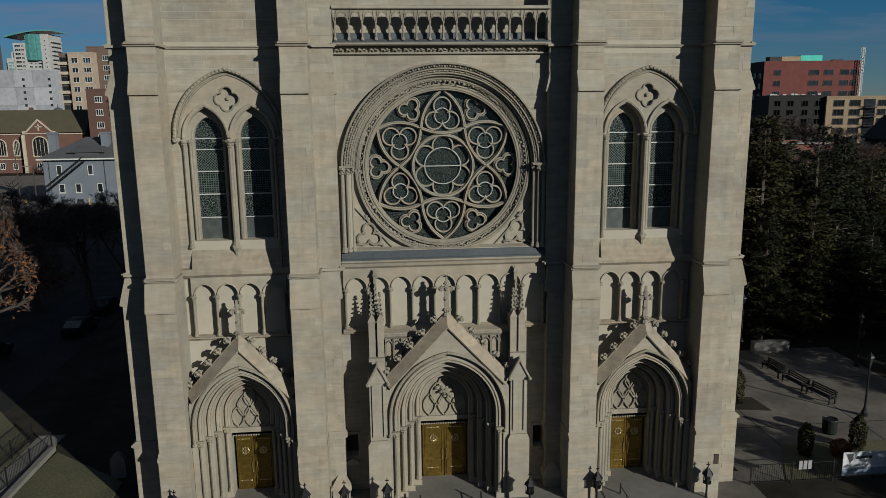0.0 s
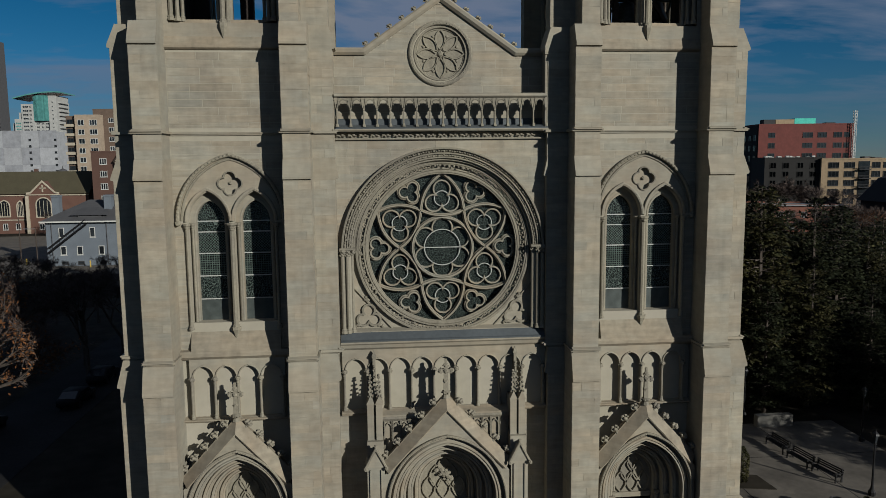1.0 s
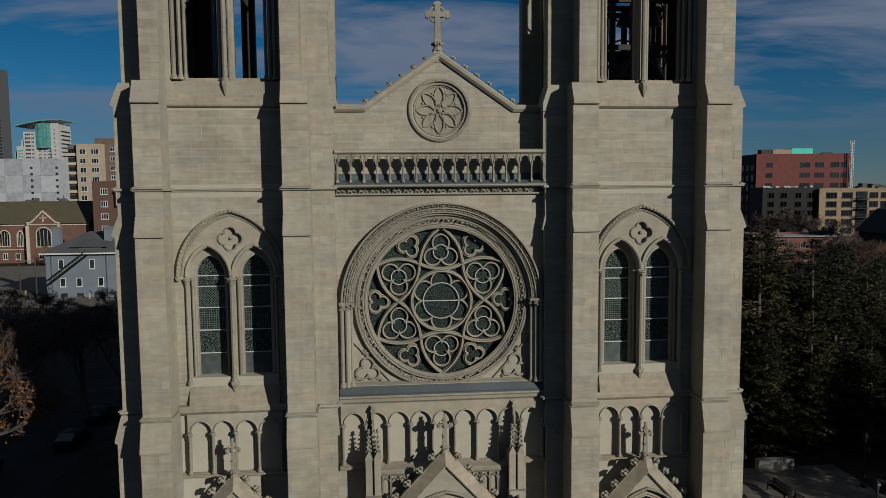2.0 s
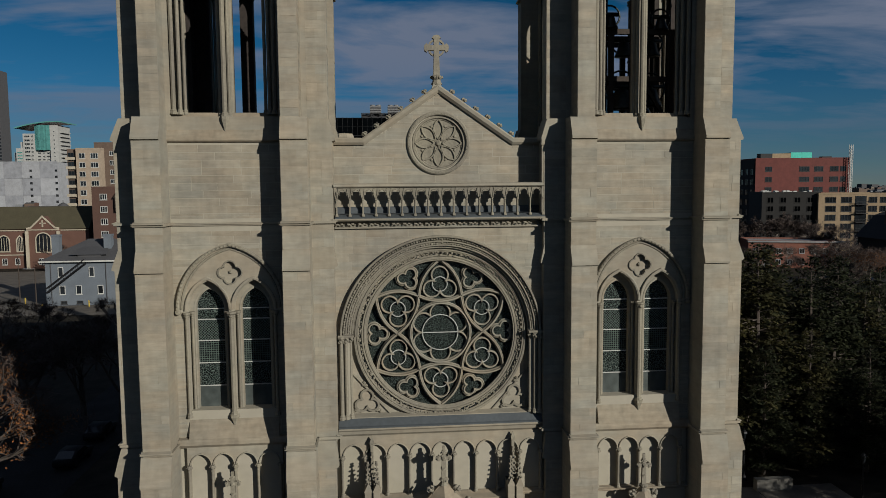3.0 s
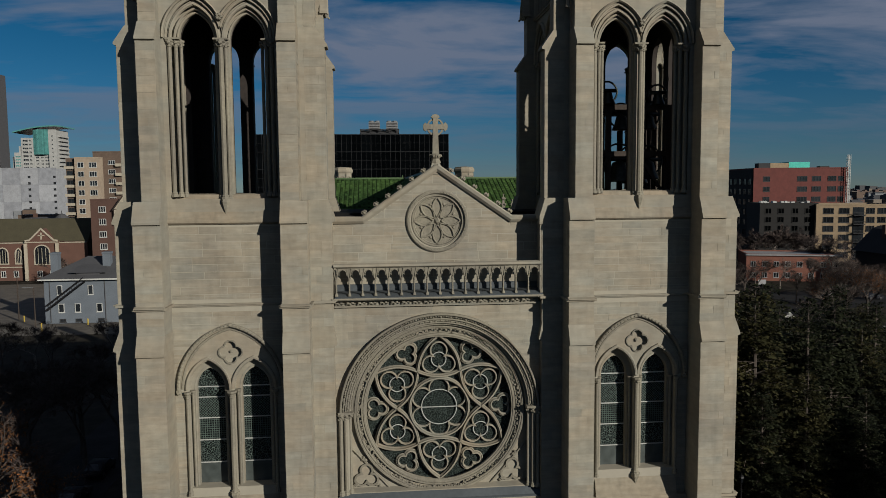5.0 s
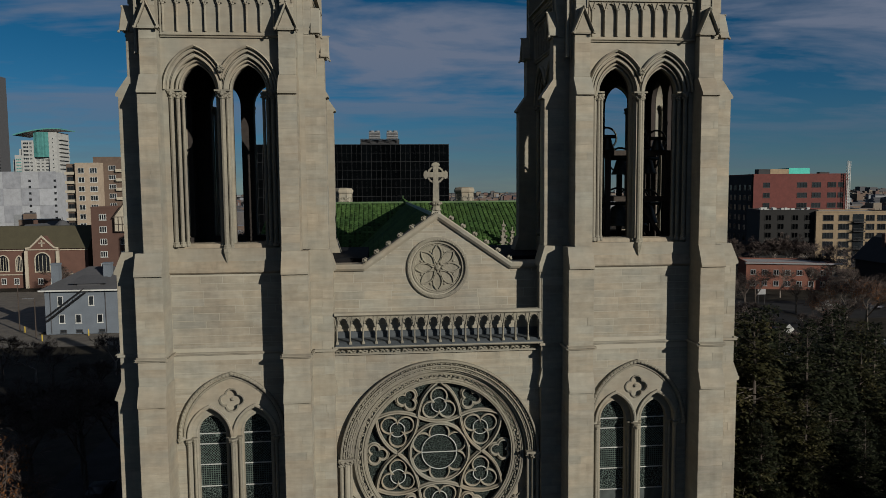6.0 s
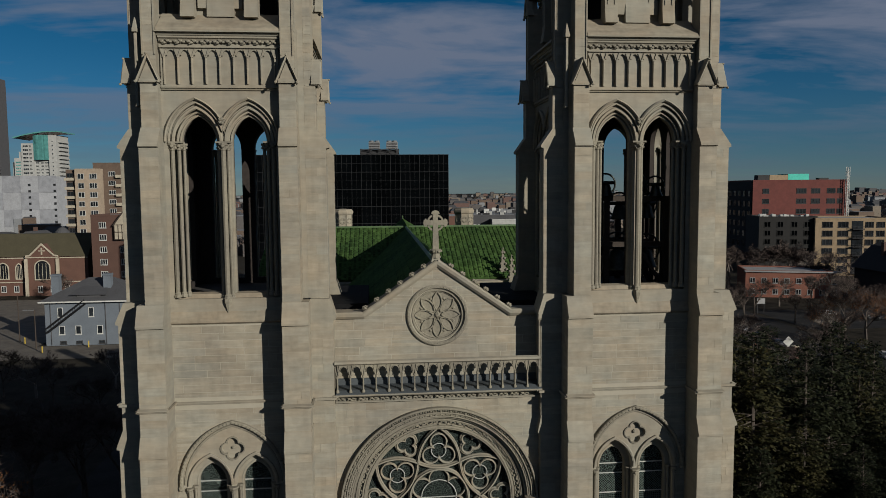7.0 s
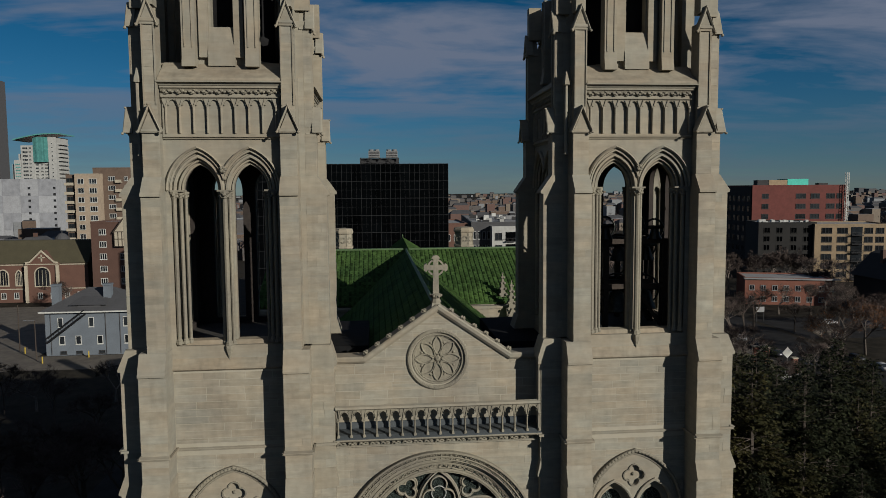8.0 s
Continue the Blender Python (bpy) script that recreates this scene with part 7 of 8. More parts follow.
for i in range(26):
    y = rn.uniform(2500, 3200)
    a = rn.uniform(33, 40) if i < 16 else rn.uniform(-6, 3)
    x = math.tan(radians(a)) * y
    h = rn.uniform(10, 24) if i < 16 else rn.uniform(6, 12)
    box(bm, x, x + rn.uniform(20, 45), y, y + 30, GZ, h)
tagged(part("skyline", bm, W_SLATE), "hazy far skyline of tower blocks", "skyline", kind="stuff")

# ---------- trees ----------
BARK = material("grey_brown_bark", (0.10, 0.08, 0.065), vary=0.3, grain=5, bump=0.6)
PALE_BARK = material("pale_bark", (0.24, 0.20, 0.17), vary=0.3, grain=5)
NEEDLE = material("pine_needle", (0.033, 0.038, 0.019), rough=0.7, vary=0.35, grain=2, second=(0.016, 0.02, 0.012), piece=0.45, bump=0.0, spec=0.05)
NEEDLE_Y = material("yellowing_needle", (0.058, 0.052, 0.021), rough=0.7, vary=0.35, grain=2, second=(0.022, 0.026, 0.013), piece=0.45, bump=0.0, spec=0.05)
RUST = material("rust_leaf", (0.21, 0.09, 0.035), rough=0.7, vary=0.35, grain=2, second=(0.11, 0.055, 0.028), piece=0.4, bump=0.0, spec=0.05)
TWIG = material("bare_twig", (0.11, 0.085, 0.075), vary=0.3, grain=3, piece=0.3, bump=0.0, spec=0.05)


def tube(vv, ff, p, q, r0, r1, n=4):
    d = (q - p).normalized()
    a = d.orthogonal().normalized()
    b = d.cross(a)
    k = len(vv)
    for c, r in ((p, r0), (q, r1)):
        for i in range(n):
            t = 2 * math.pi * i / n
            vv.append(tuple(c + (a * math.cos(t) + b * math.sin(t)) * r))
    for i in range(n):
        ff.append((k + i, k + (i + 1) % n, k + n + (i + 1) % n, k + n + i))


def from_lists(name, vv, ff, mat, parent, label=""):
    me = bpy.data.meshes.new(name)
    me.from_pydata(vv, [], ff)
    me.materials.append(mat)
    ob = new(name, me)
    ob.parent = parent
    return tagged(ob, label)


def leaf(vv, ff, rnd, c, s, wide=0.5):
    a = Vector((rnd.uniform(-1, 1), rnd.uniform(-1, 1), rnd.uniform(-1, 1))).normalized()
    b = a.orthogonal().normalized()
    k = len(vv)
    vv += [tuple(c - a * s), tuple(c + b * s * wide), tuple(c + a * s), tuple(c - b * s * wide)]
    ff.append((k, k + 1, k + 2, k + 3))


def needle(vv, ff, rnd, c, d, s):
    """A flat tuft of needles along d, facing mostly upwards."""
    side_way = d.cross(Vector((rnd.gauss(0, 0.35), rnd.gauss(0, 0.35), 1))).normalized() * s * 0.34
    k = len(vv)
    vv += [tuple(c), tuple(c + d * s * 0.55 + side_way), tuple(c + d * s), tuple(c + d * s * 0.55 - side_way)]
    ff.append((k, k + 1, k + 2, k + 3))


def conifer(label, h, r, seed, mat):
    rnd = random.Random(seed)
    t = thing("conifer", label, "tree", group="park conifers")
    vv, ff = [], []
    tube(vv, ff, Vector((0, 0, -0.1)), Vector((0.1, 0, h * 0.5)), h * 0.018, h * 0.011, 8)
    tube(vv, ff, Vector((0.1, 0, h * 0.5)), Vector((0, 0.1, h * 0.98)), h * 0.011, 0.02, 6)
    cv, cf = [], []
    z = h * 0.09
    while z < h * 0.985:
        f = z / h
        reach = r * min(1.0, 0.6 + f * 2.0) * (1 - f) ** 0.62 * (0.65 + 0.6 * rnd.random()) + 0.25
        for _ in range(6 if f < 0.8 else 5):
            a = rnd.uniform(0, 2 * math.pi)
            ln = reach * rnd.uniform(0.55, 1.15)
            out = Vector((math.cos(a), math.sin(a), 0))
            tilt = rnd.uniform(-0.30, 0.10) + 0.35 * f
            p = Vector((0, 0, z))
            q = p + out * ln + Vector((0, 0, ln * tilt))
            tube(vv, ff, p, q, 0.045 * (1 - f) + 0.012, 0.008, 3)
            across = Vector((-out.y, out.x, 0))
            steps = max(3, int(ln / 0.24))
            for i in range(steps):
                u = 0.18 + 0.84 * (i + rnd.random()) / steps
                c = p.lerp(q, u)
                wide = (1.05 - u) * 0.55 * ln + 0.22
                for sgn in (-1, 1):
                    d = (out * 0.75 + across * sgn * rnd.uniform(0.6, 1.2) + Vector((0, 0, rnd.uniform(-0.45, 0.12)))).normalized()
                    sl = min(wide, 1.0) * rnd.uniform(0.6, 1.1)
                    for w in range(max(2, int(sl / 0.15))):
                        b = c + d * (w * 0.15) + Vector((rnd.gauss(0, 0.05), rnd.gauss(0, 0.05), rnd.gauss(0, 0.05)))
                        nd = (d + Vector((rnd.gauss(0, 0.5), rnd.gauss(0, 0.5), rnd.gauss(0.1, 0.4)))).normalized()
                        needle(cv, cf, rnd, b, nd, rnd.uniform(0.20, 0.36))
        z += h * 0.027 * rnd.uniform(0.7, 1.3)
    from_lists("trunk", vv, ff, BARK, t)
    from_lists("crown", cv, cf, mat, t)
    return t


def bare_tree(label, h, seed, bark, leaves=None, per=0, depth=6, wide=0.55, name="bare_tree", group="bare street trees", twigs=5, thick=0.02):
    rnd = random.Random(seed)
    t = thing(name, label, "tree", group=group)
    vv, ff, lv, lf, tv, tf = [], [], [], [], [], []

    def grow(p, d, ln, r, lev):
        q = p + d * ln
        tube(vv, ff, p, q, r, r * 0.72, 6 if lev == 0 else (4 if lev < 3 else 3))
        if lev >= depth - 1:
            for _ in range(twigs):
                c = p.lerp(q, rnd.random())
                e = c + (d + Vector((rnd.gauss(0, 0.7), rnd.gauss(0, 0.7), rnd.gauss(0.1, 0.6)))).normalized() * h * rnd.uniform(0.03, 0.07)
                o = (e - c).orthogonal().normalized() * thick
                k = len(tv)
                tv.extend((tuple(c - o), tuple(c + o), tuple(e)))
                tf.append((k, k + 1, k + 2))
        if lev >= depth:
            return
        if leaves and lev >= depth - 2:
            for _ in range(per):
                c = p.lerp(q, rnd.random()) + Vector((rnd.gauss(0, 0.25), rnd.gauss(0, 0.25), rnd.gauss(0, 0.2)))
                leaf(lv, lf, rnd, c, rnd.uniform(0.07, 0.14))
        for _ in range(3 if lev in (1, 2, 3) else 2):
            nd = (d + Vector((rnd.gauss(0, wide), rnd.gauss(0, wide), rnd.gauss(0.08, wide * 0.6)))).normalized()
            grow(q, nd, ln * rnd.uniform(0.62, 0.88), r * 0.62, lev + 1)

    grow(Vector((0, 0, -0.1)), Vector((rnd.gauss(0, 0.05), rnd.gauss(0, 0.05), 1)).normalized(), h * 0.24, h * 0.022, 0)
    from_lists("trunk", vv, ff, bark, t)
    tagged(from_lists("twig_crown", tv, tf, TWIG, t), kind="stuff")
    if leaves:
        from_lists("crown", lv, lf, leaves, t)
    return t


kinds = [conifer("dark green pine with an uneven dense crown", 13.0, 3.6, 1, NEEDLE), conifer("tall dark spruce with a narrow crown", 16.0, 3.4, 2, NEEDLE), conifer("pine with yellowing needles and dark limbs", 14.0, 4.0, 3, NEEDLE_Y)]
spots = [(30.4, 24.8, 2, 1.40), (27.5, 29, 2, 1.30), (33.5, 30, 0, 1.30), (37.5, 28, 1, 1.0), (42.0, 31, 0, 1.15), (40.5, 40, 0, 1.2), (36.5, 39, 2, 1.1), (50.5, 44, 0, 1.1), (57.0, 52, 0, 1.05), (46.5, 33, 2, 0.88), (34.0, 35, 0, 1.08), (40.0, 37, 1, 0.9), (29.0, 38, 2, 1.1), (46.5, 42, 0, 0.98), (52.5, 39, 1, 0.86), (37.0, 46, 2, 0.95),
         (58.0, 47, 0, 0.95), (53.0, 52, 1, 0.75), (45.0, 54, 0, 0.9), (63.0, 56, 2, 0.8), (33.0, 52, 1, 0.85), (51.0, 27, 0, 0.9), (58.5, 35, 2, 0.8), (66.0, 45, 0, 0.85), (25.5, 33, 0, 1.2), (44.0, 47, 2, 0.95), (50, 60, 0, 0.7), (57, 60, 1, 0.6), (40, 61, 2, 0.8), (48, 36, 0, 0.95), (55, 44, 2, 0.85), (38.5, 31.5, 2, 1.0), (62, 41, 1, 0.75), (30, 46, 0, 1.0), (70, 52, 2, 0.7), (72, 60, 0, 0.65),
         # several of these stand out of view, added to shade plaza and ground
         (39.0, 9.5, 1, 0.7), (47, 3, 0, 0.9), (36.5, -14.5, 1, 0.7), (52, -11, 2, 1.2), (29.5, 21.5, 0, 0.85), (34, 22.5, 2, 0.9), (38.5, 21, 1, 0.7), (43.5, 23, 0, 0.85), (48.5, 21, 2, 0.8), (33, 27, 1, 0.8), (33, -13, 1, 0.75), (38, -17, 0, 0.8), (29.5, 24, 0, 0.4), (32.5, 23.5, 2, 0.38), (36, 24.5, 0, 0.42), (40, 24, 0, 0.4), (44, 26, 2, 0.42), (27.5, 22.5, 0, 0.3), (48, 25, 0, 0.4), (45, 10, 0, 0.95), (50, 13, 1, 0.85), (54, 7, 0, 1.0), (42.5, 14.5, 0, 0.8), (57, 13, 2, 0.9)]
used = set()
for i, (x, y, k, s) in enumerate(spots):
    s *= 1.14 if y > 26 and s > 0.5 else 1.0
    m = Matrix.Translation((x, y, GZ)) @ Matrix.Rotation(i * 2.4, 4, "Z") @ Matrix.Scale(s, 4)
    if k not in used:
        used.add(k)
        kinds[k].matrix_basis = m
    else:
        o = copy_thing(kinds[k], Matrix.Identity(4))
        o.matrix_basis = m
rust = bare_tree("autumn tree with sparse rust-brown leaves", 19, 11, BARK, RUST, 12, 7, 0.5, "autumn_tree", "rusty trees")
rust.matrix_basis = Matrix.Translation((-31.6, 10.5, GZ)) @ Matrix.Rotation(0.6, 4, "Z") @ Matrix.Scale(1.02, 4)
for i, (x, y, s) in enumerate(((-35.5, 5.0, 0.95), (86.0, 93.0, 0.85), (99, 104, 0.75), (106, 114, 0.7))):
    o = copy_thing(rust, Matrix.Identity(4))
    o.matrix_basis = Matrix.Translation((x, y, GZ)) @ Matrix.Rotation(1.7 + i * 2, 4, "Z") @ Matrix.Scale(s, 4)
bare = [bare_tree("leafless grey-brown street tree", 12, 31, BARK, None, 0, 7, 0.48), bare_tree("leafless pale-limbed street tree", 13, 32, PALE_BARK, None, 0, 7, 0.45), bare_tree("broad leafless tree with a dense haze of twigs", 14, 33, PALE_BARK, None, 0, 7, 0.5, twigs=12, thick=0.045)]
bspots = [(-52, 76, 0, 0.8), (-58, 84, 1, 0.75), (-64, 86, 0, 0.8), (-47, 88, 1, 0.7), (-70, 92, 0, 0.75), (-42, 66, 0, 0.85), (-80, 104, 1, 0.8), (-30.5, 42, 0, 1.15), (-35.2, 44, 0, 1.15), (-39.5, 41.5, 0, 1.15), (-44, 44, 0, 1.15), (-33, 39, 0, 1.15), (-47, 41, 0, 1.15), (76, 116, 1, 1.1), (84, 126, 0, 1.05), (92, 136, 0, 1.1), (116, 150, 0, 0.9), (123, 154, 1, 0.95), (108, 152, 1, 0.8), (80, 140, 0, 1.3), (88, 158, 1, 1.3), (104, 182, 0, 1.4), (126, 190, 0, 1.4), (140, 186, 1, 1.3), (112, 202, 0, 1.4), (98, 200, 1, 1.4), (86, 190, 0, 1.4),
          (150, 190, 0, 1.2), (72, 104, 0, 0.8), (-100, 190, 0, 0.9), (-93, 185, 1, 0.8), (-106, 150, 0, 0.7), (66, 92, 1, 0.9), (-39, 40, 0, 0.9), (62, 70, 0, 0.9), (69, 76, 1, 0.9), (76, 82, 0, 0.8), (58, 84, 1, 1.0), (80, 92, 0, 0.8), (88, 100, 1, 0.85), (70, 118, 0, 1.0), (94, 104, 0, 0.8), (104, 118, 1, 0.9), (112, 132, 0, 0.9), (98, 128, 0, 0.8), (64, 104, 1, 0.9), (120, 138, 1, 1.0), (122, 128, 0, 1.0), (100, 120, 0, 0.9), (112, 188, 2, 1.15), (120, 191, 2, 1.05), (127, 188, 2, 1.1), (135, 191, 2, 1.05), (106, 190, 2, 1.2), (131, 172, 2, 0.8), (142, 196, 2, 1.0)]
used = set()
for i, (x, y, k, s) in enumerate(bspots):
    m = Matrix.Translation((x, y, GZ)) @ Matrix.Rotation(i * 1.9, 4, "Z") @ Matrix.Scale(s, 4)
    if k not in used:
        used.add(k)
        bare[k].matrix_basis = m
    else:
        o = copy_thing(bare[k], Matrix.Identity(4))
        o.matrix_basis = m
# far leafless woods as one mass
rn = random.Random(77)
vv, ff = [], []
for _ in range(900):
    y = 170 * (2600 / 170) ** rn.random()
    x = rn.uniform(-1.0, 1.0) * (y + 40)
    if (y < 320 and (-150 < x < -40 or -50 < x < 30)) or (y < 260 and 20 < x < 60):
        continue
    h = rn.uniform(6, 12)
    rr = rn.uniform(3, 6)
    for _ in range(46):
        a = Vector((rn.gauss(0, 0.5), rn.gauss(0, 0.5), rn.gauss(0, 0.35)))
        c = Vector((x, y, h * 0.62)) + Vector((a.x * rr, a.y * rr, a.z * h * 0.7))
        k = len(vv)
        s = rn.uniform(0.5, 1.5)
        d = Vector((rn.gauss(0, 1), rn.gauss(0, 1), 1.2)).normalized()
        o = d.orthogonal().normalized() * 0.12 * (1 + y / 500)
        vv += [tuple(c - d * s - o), tuple(c - d * s + o), tuple(c + d * s)]
        ff.append((k, k + 1, k + 2))
me = bpy.data.meshes.new("far_woods")
me.from_pydata(vv, [], ff)
me.materials.append(TWIG)
tagged(new("far_woods", me), "hazy leafless trees between the far houses", "woods", kind="stuff")

# ---------- plaza furniture ----------
def bench(at, rz):
    t = thing("park_bench", "dark metal slatted park bench on the plaza", "bench", group="plaza benches")
    for i in range(4):
        bm = BM()
        box(bm, -1.1, 1.1, -0.28 + i * 0.13, -0.18 + i * 0.13, 0.42, 0.46)
        part("seat_slat", bm, IRON, t)
    for i in range(3):
        bm = BM()
        box(bm, -1.1, 1.1, 0.26 + i * 0.03, 0.29 + i * 0.03, 0.52 + i * 0.14, 0.62 + i * 0.14)
        part("back_slat", bm, IRON, t)
    for x in (-1.0, 1.0):
        bm = BM()
        box(bm, x - 0.04, x + 0.04, -0.28, -0.2, 0, 0.65)
        box(bm, x - 0.04, x + 0.04, 0.22, 0.32, 0, 0.95)
        box(bm, x - 0.04, x + 0.04, -0.3, 0.3, 0.6, 0.66)
        part("leg_frame", bm, IRON, t)
    t.matrix_basis = Matrix.Translation((*at, GZ + 0.03)) @ Matrix.Rotation(radians(rz), 4, "Z")
    return t


b0 = bench((27.0, 8.9), -78)
for at, rz in (((26.5, 11.2), -82), ((26.3, 13.8), -86)):
    copy_thing(b0, Matrix.Translation((*at, GZ + 0.03)) @ Matrix.Rotation(radians(rz), 4, "Z"))
bin_ = thing("litter_bin", "dark green round slatted litter bin", "bin", (24.4, 3.9, GZ + 0.03))
bm = BM()
lathe(bm, 0, 0, [(0.36, 0), (0.42, 0.1), (0.44, 0.85), (0.40, 0.9)], 16)
part("drum", bm, material("dark_green_enamel", (0.014, 0.02, 0.016), rough=0.6, spec=0.1), bin_)
bm = BM()
sweep(bm, ring(0, 0, 0.42, 16), roll(0.04), 0, True)
bm.transform(Matrix.Translation((0, 0, 0.92)) @ Matrix.Rotation(math.pi / 2, 4, "X"))
part("rim", bm, IRON, bin_)


def lamp_post(at, h=4.3):
    t = thing("street_lamp", "black cast-iron plaza lamp with a glazed lantern", "lamp", group="plaza lamps")
    bm = BM()
    lathe(bm, 0, 0, [(0.22, 0), (0.22, 0.25), (0.12, 0.45), (0.075, 0.7), (0.055, h - 0.9), (0.10, h - 0.85), (0.05, h - 0.75)], 8)
    part("post", bm, IRON, t)
    bm = BM()
    lathe(bm, 0, 0, [(0.10, h - 0.75), (0.19, h - 0.25), (0.10, h - 0.2)], 6)
    part("lantern", bm, G_DARK, t, "dim glass lantern")
    bm = BM()
    lathe(bm, 0, 0, [(0.24, h - 0.26), (0.20, h - 0.15), (0.03, h), (0.03, h + 0.1)], 6)
    part("cap", bm, IRON, t)
    t.location = (*at, GZ + 0.03)
    return t


lp = lamp_post((28.2, 6.0))
for at in ((27.2, 20.5), (33.5, 14.5)):
    copy_thing(lp, Matrix.Translation((*at, GZ + 0.03)))


def entry_lantern(at):
    t = thing("entrance_lantern", "black iron lantern post with a cross finial by the steps", "lamp", group="entrance lanterns")
    bm = BM()
    lathe(bm, 0, 0, [(0.16, 0), (0.16, 0.15), (0.06, 0.3), (0.05, 1.25), (0.12, 1.3)], 8)
    part("post", bm, IRON, t)
    bm = BM()
    lathe(bm, 0, 0, [(0.22, 1.28), (0.24, 1.33), (0.1, 1.34)], 6)
    cage = part("cage_base", bm, IRON, t)
    for i in range(6):
        a = i * math.pi / 3
        bm = BM()
        lathe(bm, 0.2 * math.cos(a), 0.2 * math.sin(a), [(0.02, 1.3), (0.02, 1.8)], 4)
        part("cage_bar", bm, IRON, cage)
    bm = BM()
    lathe(bm, 0, 0, [(0.13, 1.34), (0.17, 1.78)], 6)
    part("glass", bm, G_DARK, t)
    bm = BM()
    lathe(bm, 0, 0, [(0.30, 1.78), (0.26, 1.84), (0.05, 2.12), (0.02, 2.2)], 6)
    box(bm, -0.02, 0.02, -0.02, 0.02, 2.15, 2.42)
    box(bm, -0.09, 0.09, -0.02, 0.02, 2.28, 2.32)
    part("cap", bm, IRON, t)
    t.location = (*at, GZ + 0.03)
    return t


el = entry_lantern((-5.3, -3.0))
for at in ((-3.2, -3.0), (3.9, -3.2), (7.4, -3.0), (13.1, -3.2), (-7.2, -3.0), (-13.4, -3.0)):
    copy_thing(el, Matrix.Translation((*at, GZ + 0.03)))


def railing(name, label, p, q, h=1.0, gap=0.13, group=""):
    """An iron railing with posts, two rails and thin bars."""
    t = thing(name, label, "railing", (p[0], p[1], p[2]), group=group)
    d = Vector(q) - Vector(p)
    n = max(2, int(d.length / gap))
    posts = max(1, int(d.length / 2.0))
    for z in (0.12, h - 0.05):
        vv, ff = [], []
        tube(vv, ff, Vector((0, 0, z)), d + Vector((0, 0, z)), 0.022, 0.022, 4)
        from_lists("rail", vv, ff, IRON, t)
    for i in range(posts + 1):
        vv, ff = [], []
        c = d * (i / posts)
        tube(vv, ff, c, c + Vector((0, 0, h + 0.08)), 0.045, 0.045, 4)
        from_lists("post", vv, ff, IRON, t)
    vv, ff = [], []
    for i in range(1, n):
        c = d * (i / n)
        tube(vv, ff, c + Vector((0, 0, 0.1)), c + Vector((0, 0, h)), 0.012, 0.012, 3)
    tagged(from_lists("bars", vv, ff, IRON, t), kind="stuff")
    return t


railing("iron_railing", "black iron railing on a low kerb beside the lawn", (-23.4, 6.9, GZ + 0.05), (-24.6, -1.5, GZ + 0.05), 1.1)
railing("iron_railing", "black iron railing beside the path", (-25.2, 8.4, GZ + 0.05), (-25.8, -1.0, GZ + 0.05), 1.1)
railing("iron_railing", "black iron fence in front of the planting", (16.4, -1.5, GZ + 0.03), (28, -1.65, GZ + 0.03), 1.2)
for x in (-1.55, 1.55, 8.85, -11.2):
    railing("step_handrail", "black iron handrail on the entrance steps", (x, -2.4, GZ + 0.05), (x, -4.2, GZ + 0.05), 0.95, 0.9, "step handrails")
kerb = BM()
box(kerb, -23.55, -23.2, -2, 6.9, GZ, GZ + 0.3)
tagged(part("kerb", kerb, PAVING), "low pale kerb under the railing", "kerb", kind="structure")


def shrub(label, at, h, r, seed, mat):
    rnd = random.Random(seed)
    t = thing("clipped_shrub", label, "shrub", group="plaza shrubs")
    vv, ff, lv, lf = [], [], [], []
    tube(vv, ff, Vector((0, 0, -0.05)), Vector((0, 0, h * 0.7)), 0.05, 0.02, 5)
    for _ in range(1500):
        z = rnd.random()
        a = rnd.uniform(0, 6.283)
        rr = r * (0.75 + 0.25 * math.sin(z * 3.0)) * (1 - max(0, z - 0.75) * 2.4) * rnd.uniform(0.7, 1.05)
        leaf(lv, lf, rnd, Vector((math.cos(a) * rr, math.sin(a) * rr, z * h)), rnd.uniform(0.05, 0.1))
    from_lists("stem", vv, ff, BARK, t)
    from_lists("crown", lv, lf, mat, t)
    t.location = (*at, GZ + 0.05)
    return t


shrub("clipped brown-green columnar shrub", (21.2, 1.3), 2.0, 0.42, 1, NEEDLE_Y)
shrub("clipped brown-green columnar shrub", (24.7, 1.7), 2.1, 0.46, 2, NEEDLE_Y)
shrub("rusty clipped shrub by the church wall", (20.9, 8.9), 2.4, 0.5, 3, NEEDLE_Y)
shrub("low dry rust-brown shrub", (23.2, 1.0), 1.0, 0.55, 5, RUST)
low = thing("low_wall", "low pale concrete seat wall at the park edge", "wall", (28.6, 18.4, GZ + 0.03))
bm = BM()
box(bm, -1.5, 1.5, -0.3, 0.3, 0, 0.95)
part("block", bm, PAVING, low)
mk = thing("stone_marker", "small pale arched stone marker beside the church", "marker", (-18.2, 3.2, GZ))
bm = BM()
prism(bm, [opening(0, 0.42, 0, 0.9, 0.6, 6)], -0.15, 0.15)
part("slab", bm, PAVING, mk)
# banner with dark marks hung on the fence
ban = thing("banner", "white banner with blue lower half hung on a fence", "banner", (21.4, -1.75, GZ + 0.42))
bm = BM()
box(bm, 0, 4.6, -0.03, 0, 0, 1.35)
part("sheet", bm, material("white_vinyl", (0.62, 0.64, 0.66), rough=0.5), ban)
bm = BM()
box(bm, 0, 4.6, -0.04, -0.03, 0, 0.4)
part("lower_band", bm, material("faded_blue_vinyl", (0.24, 0.3, 0.37), rough=0.5), ban)
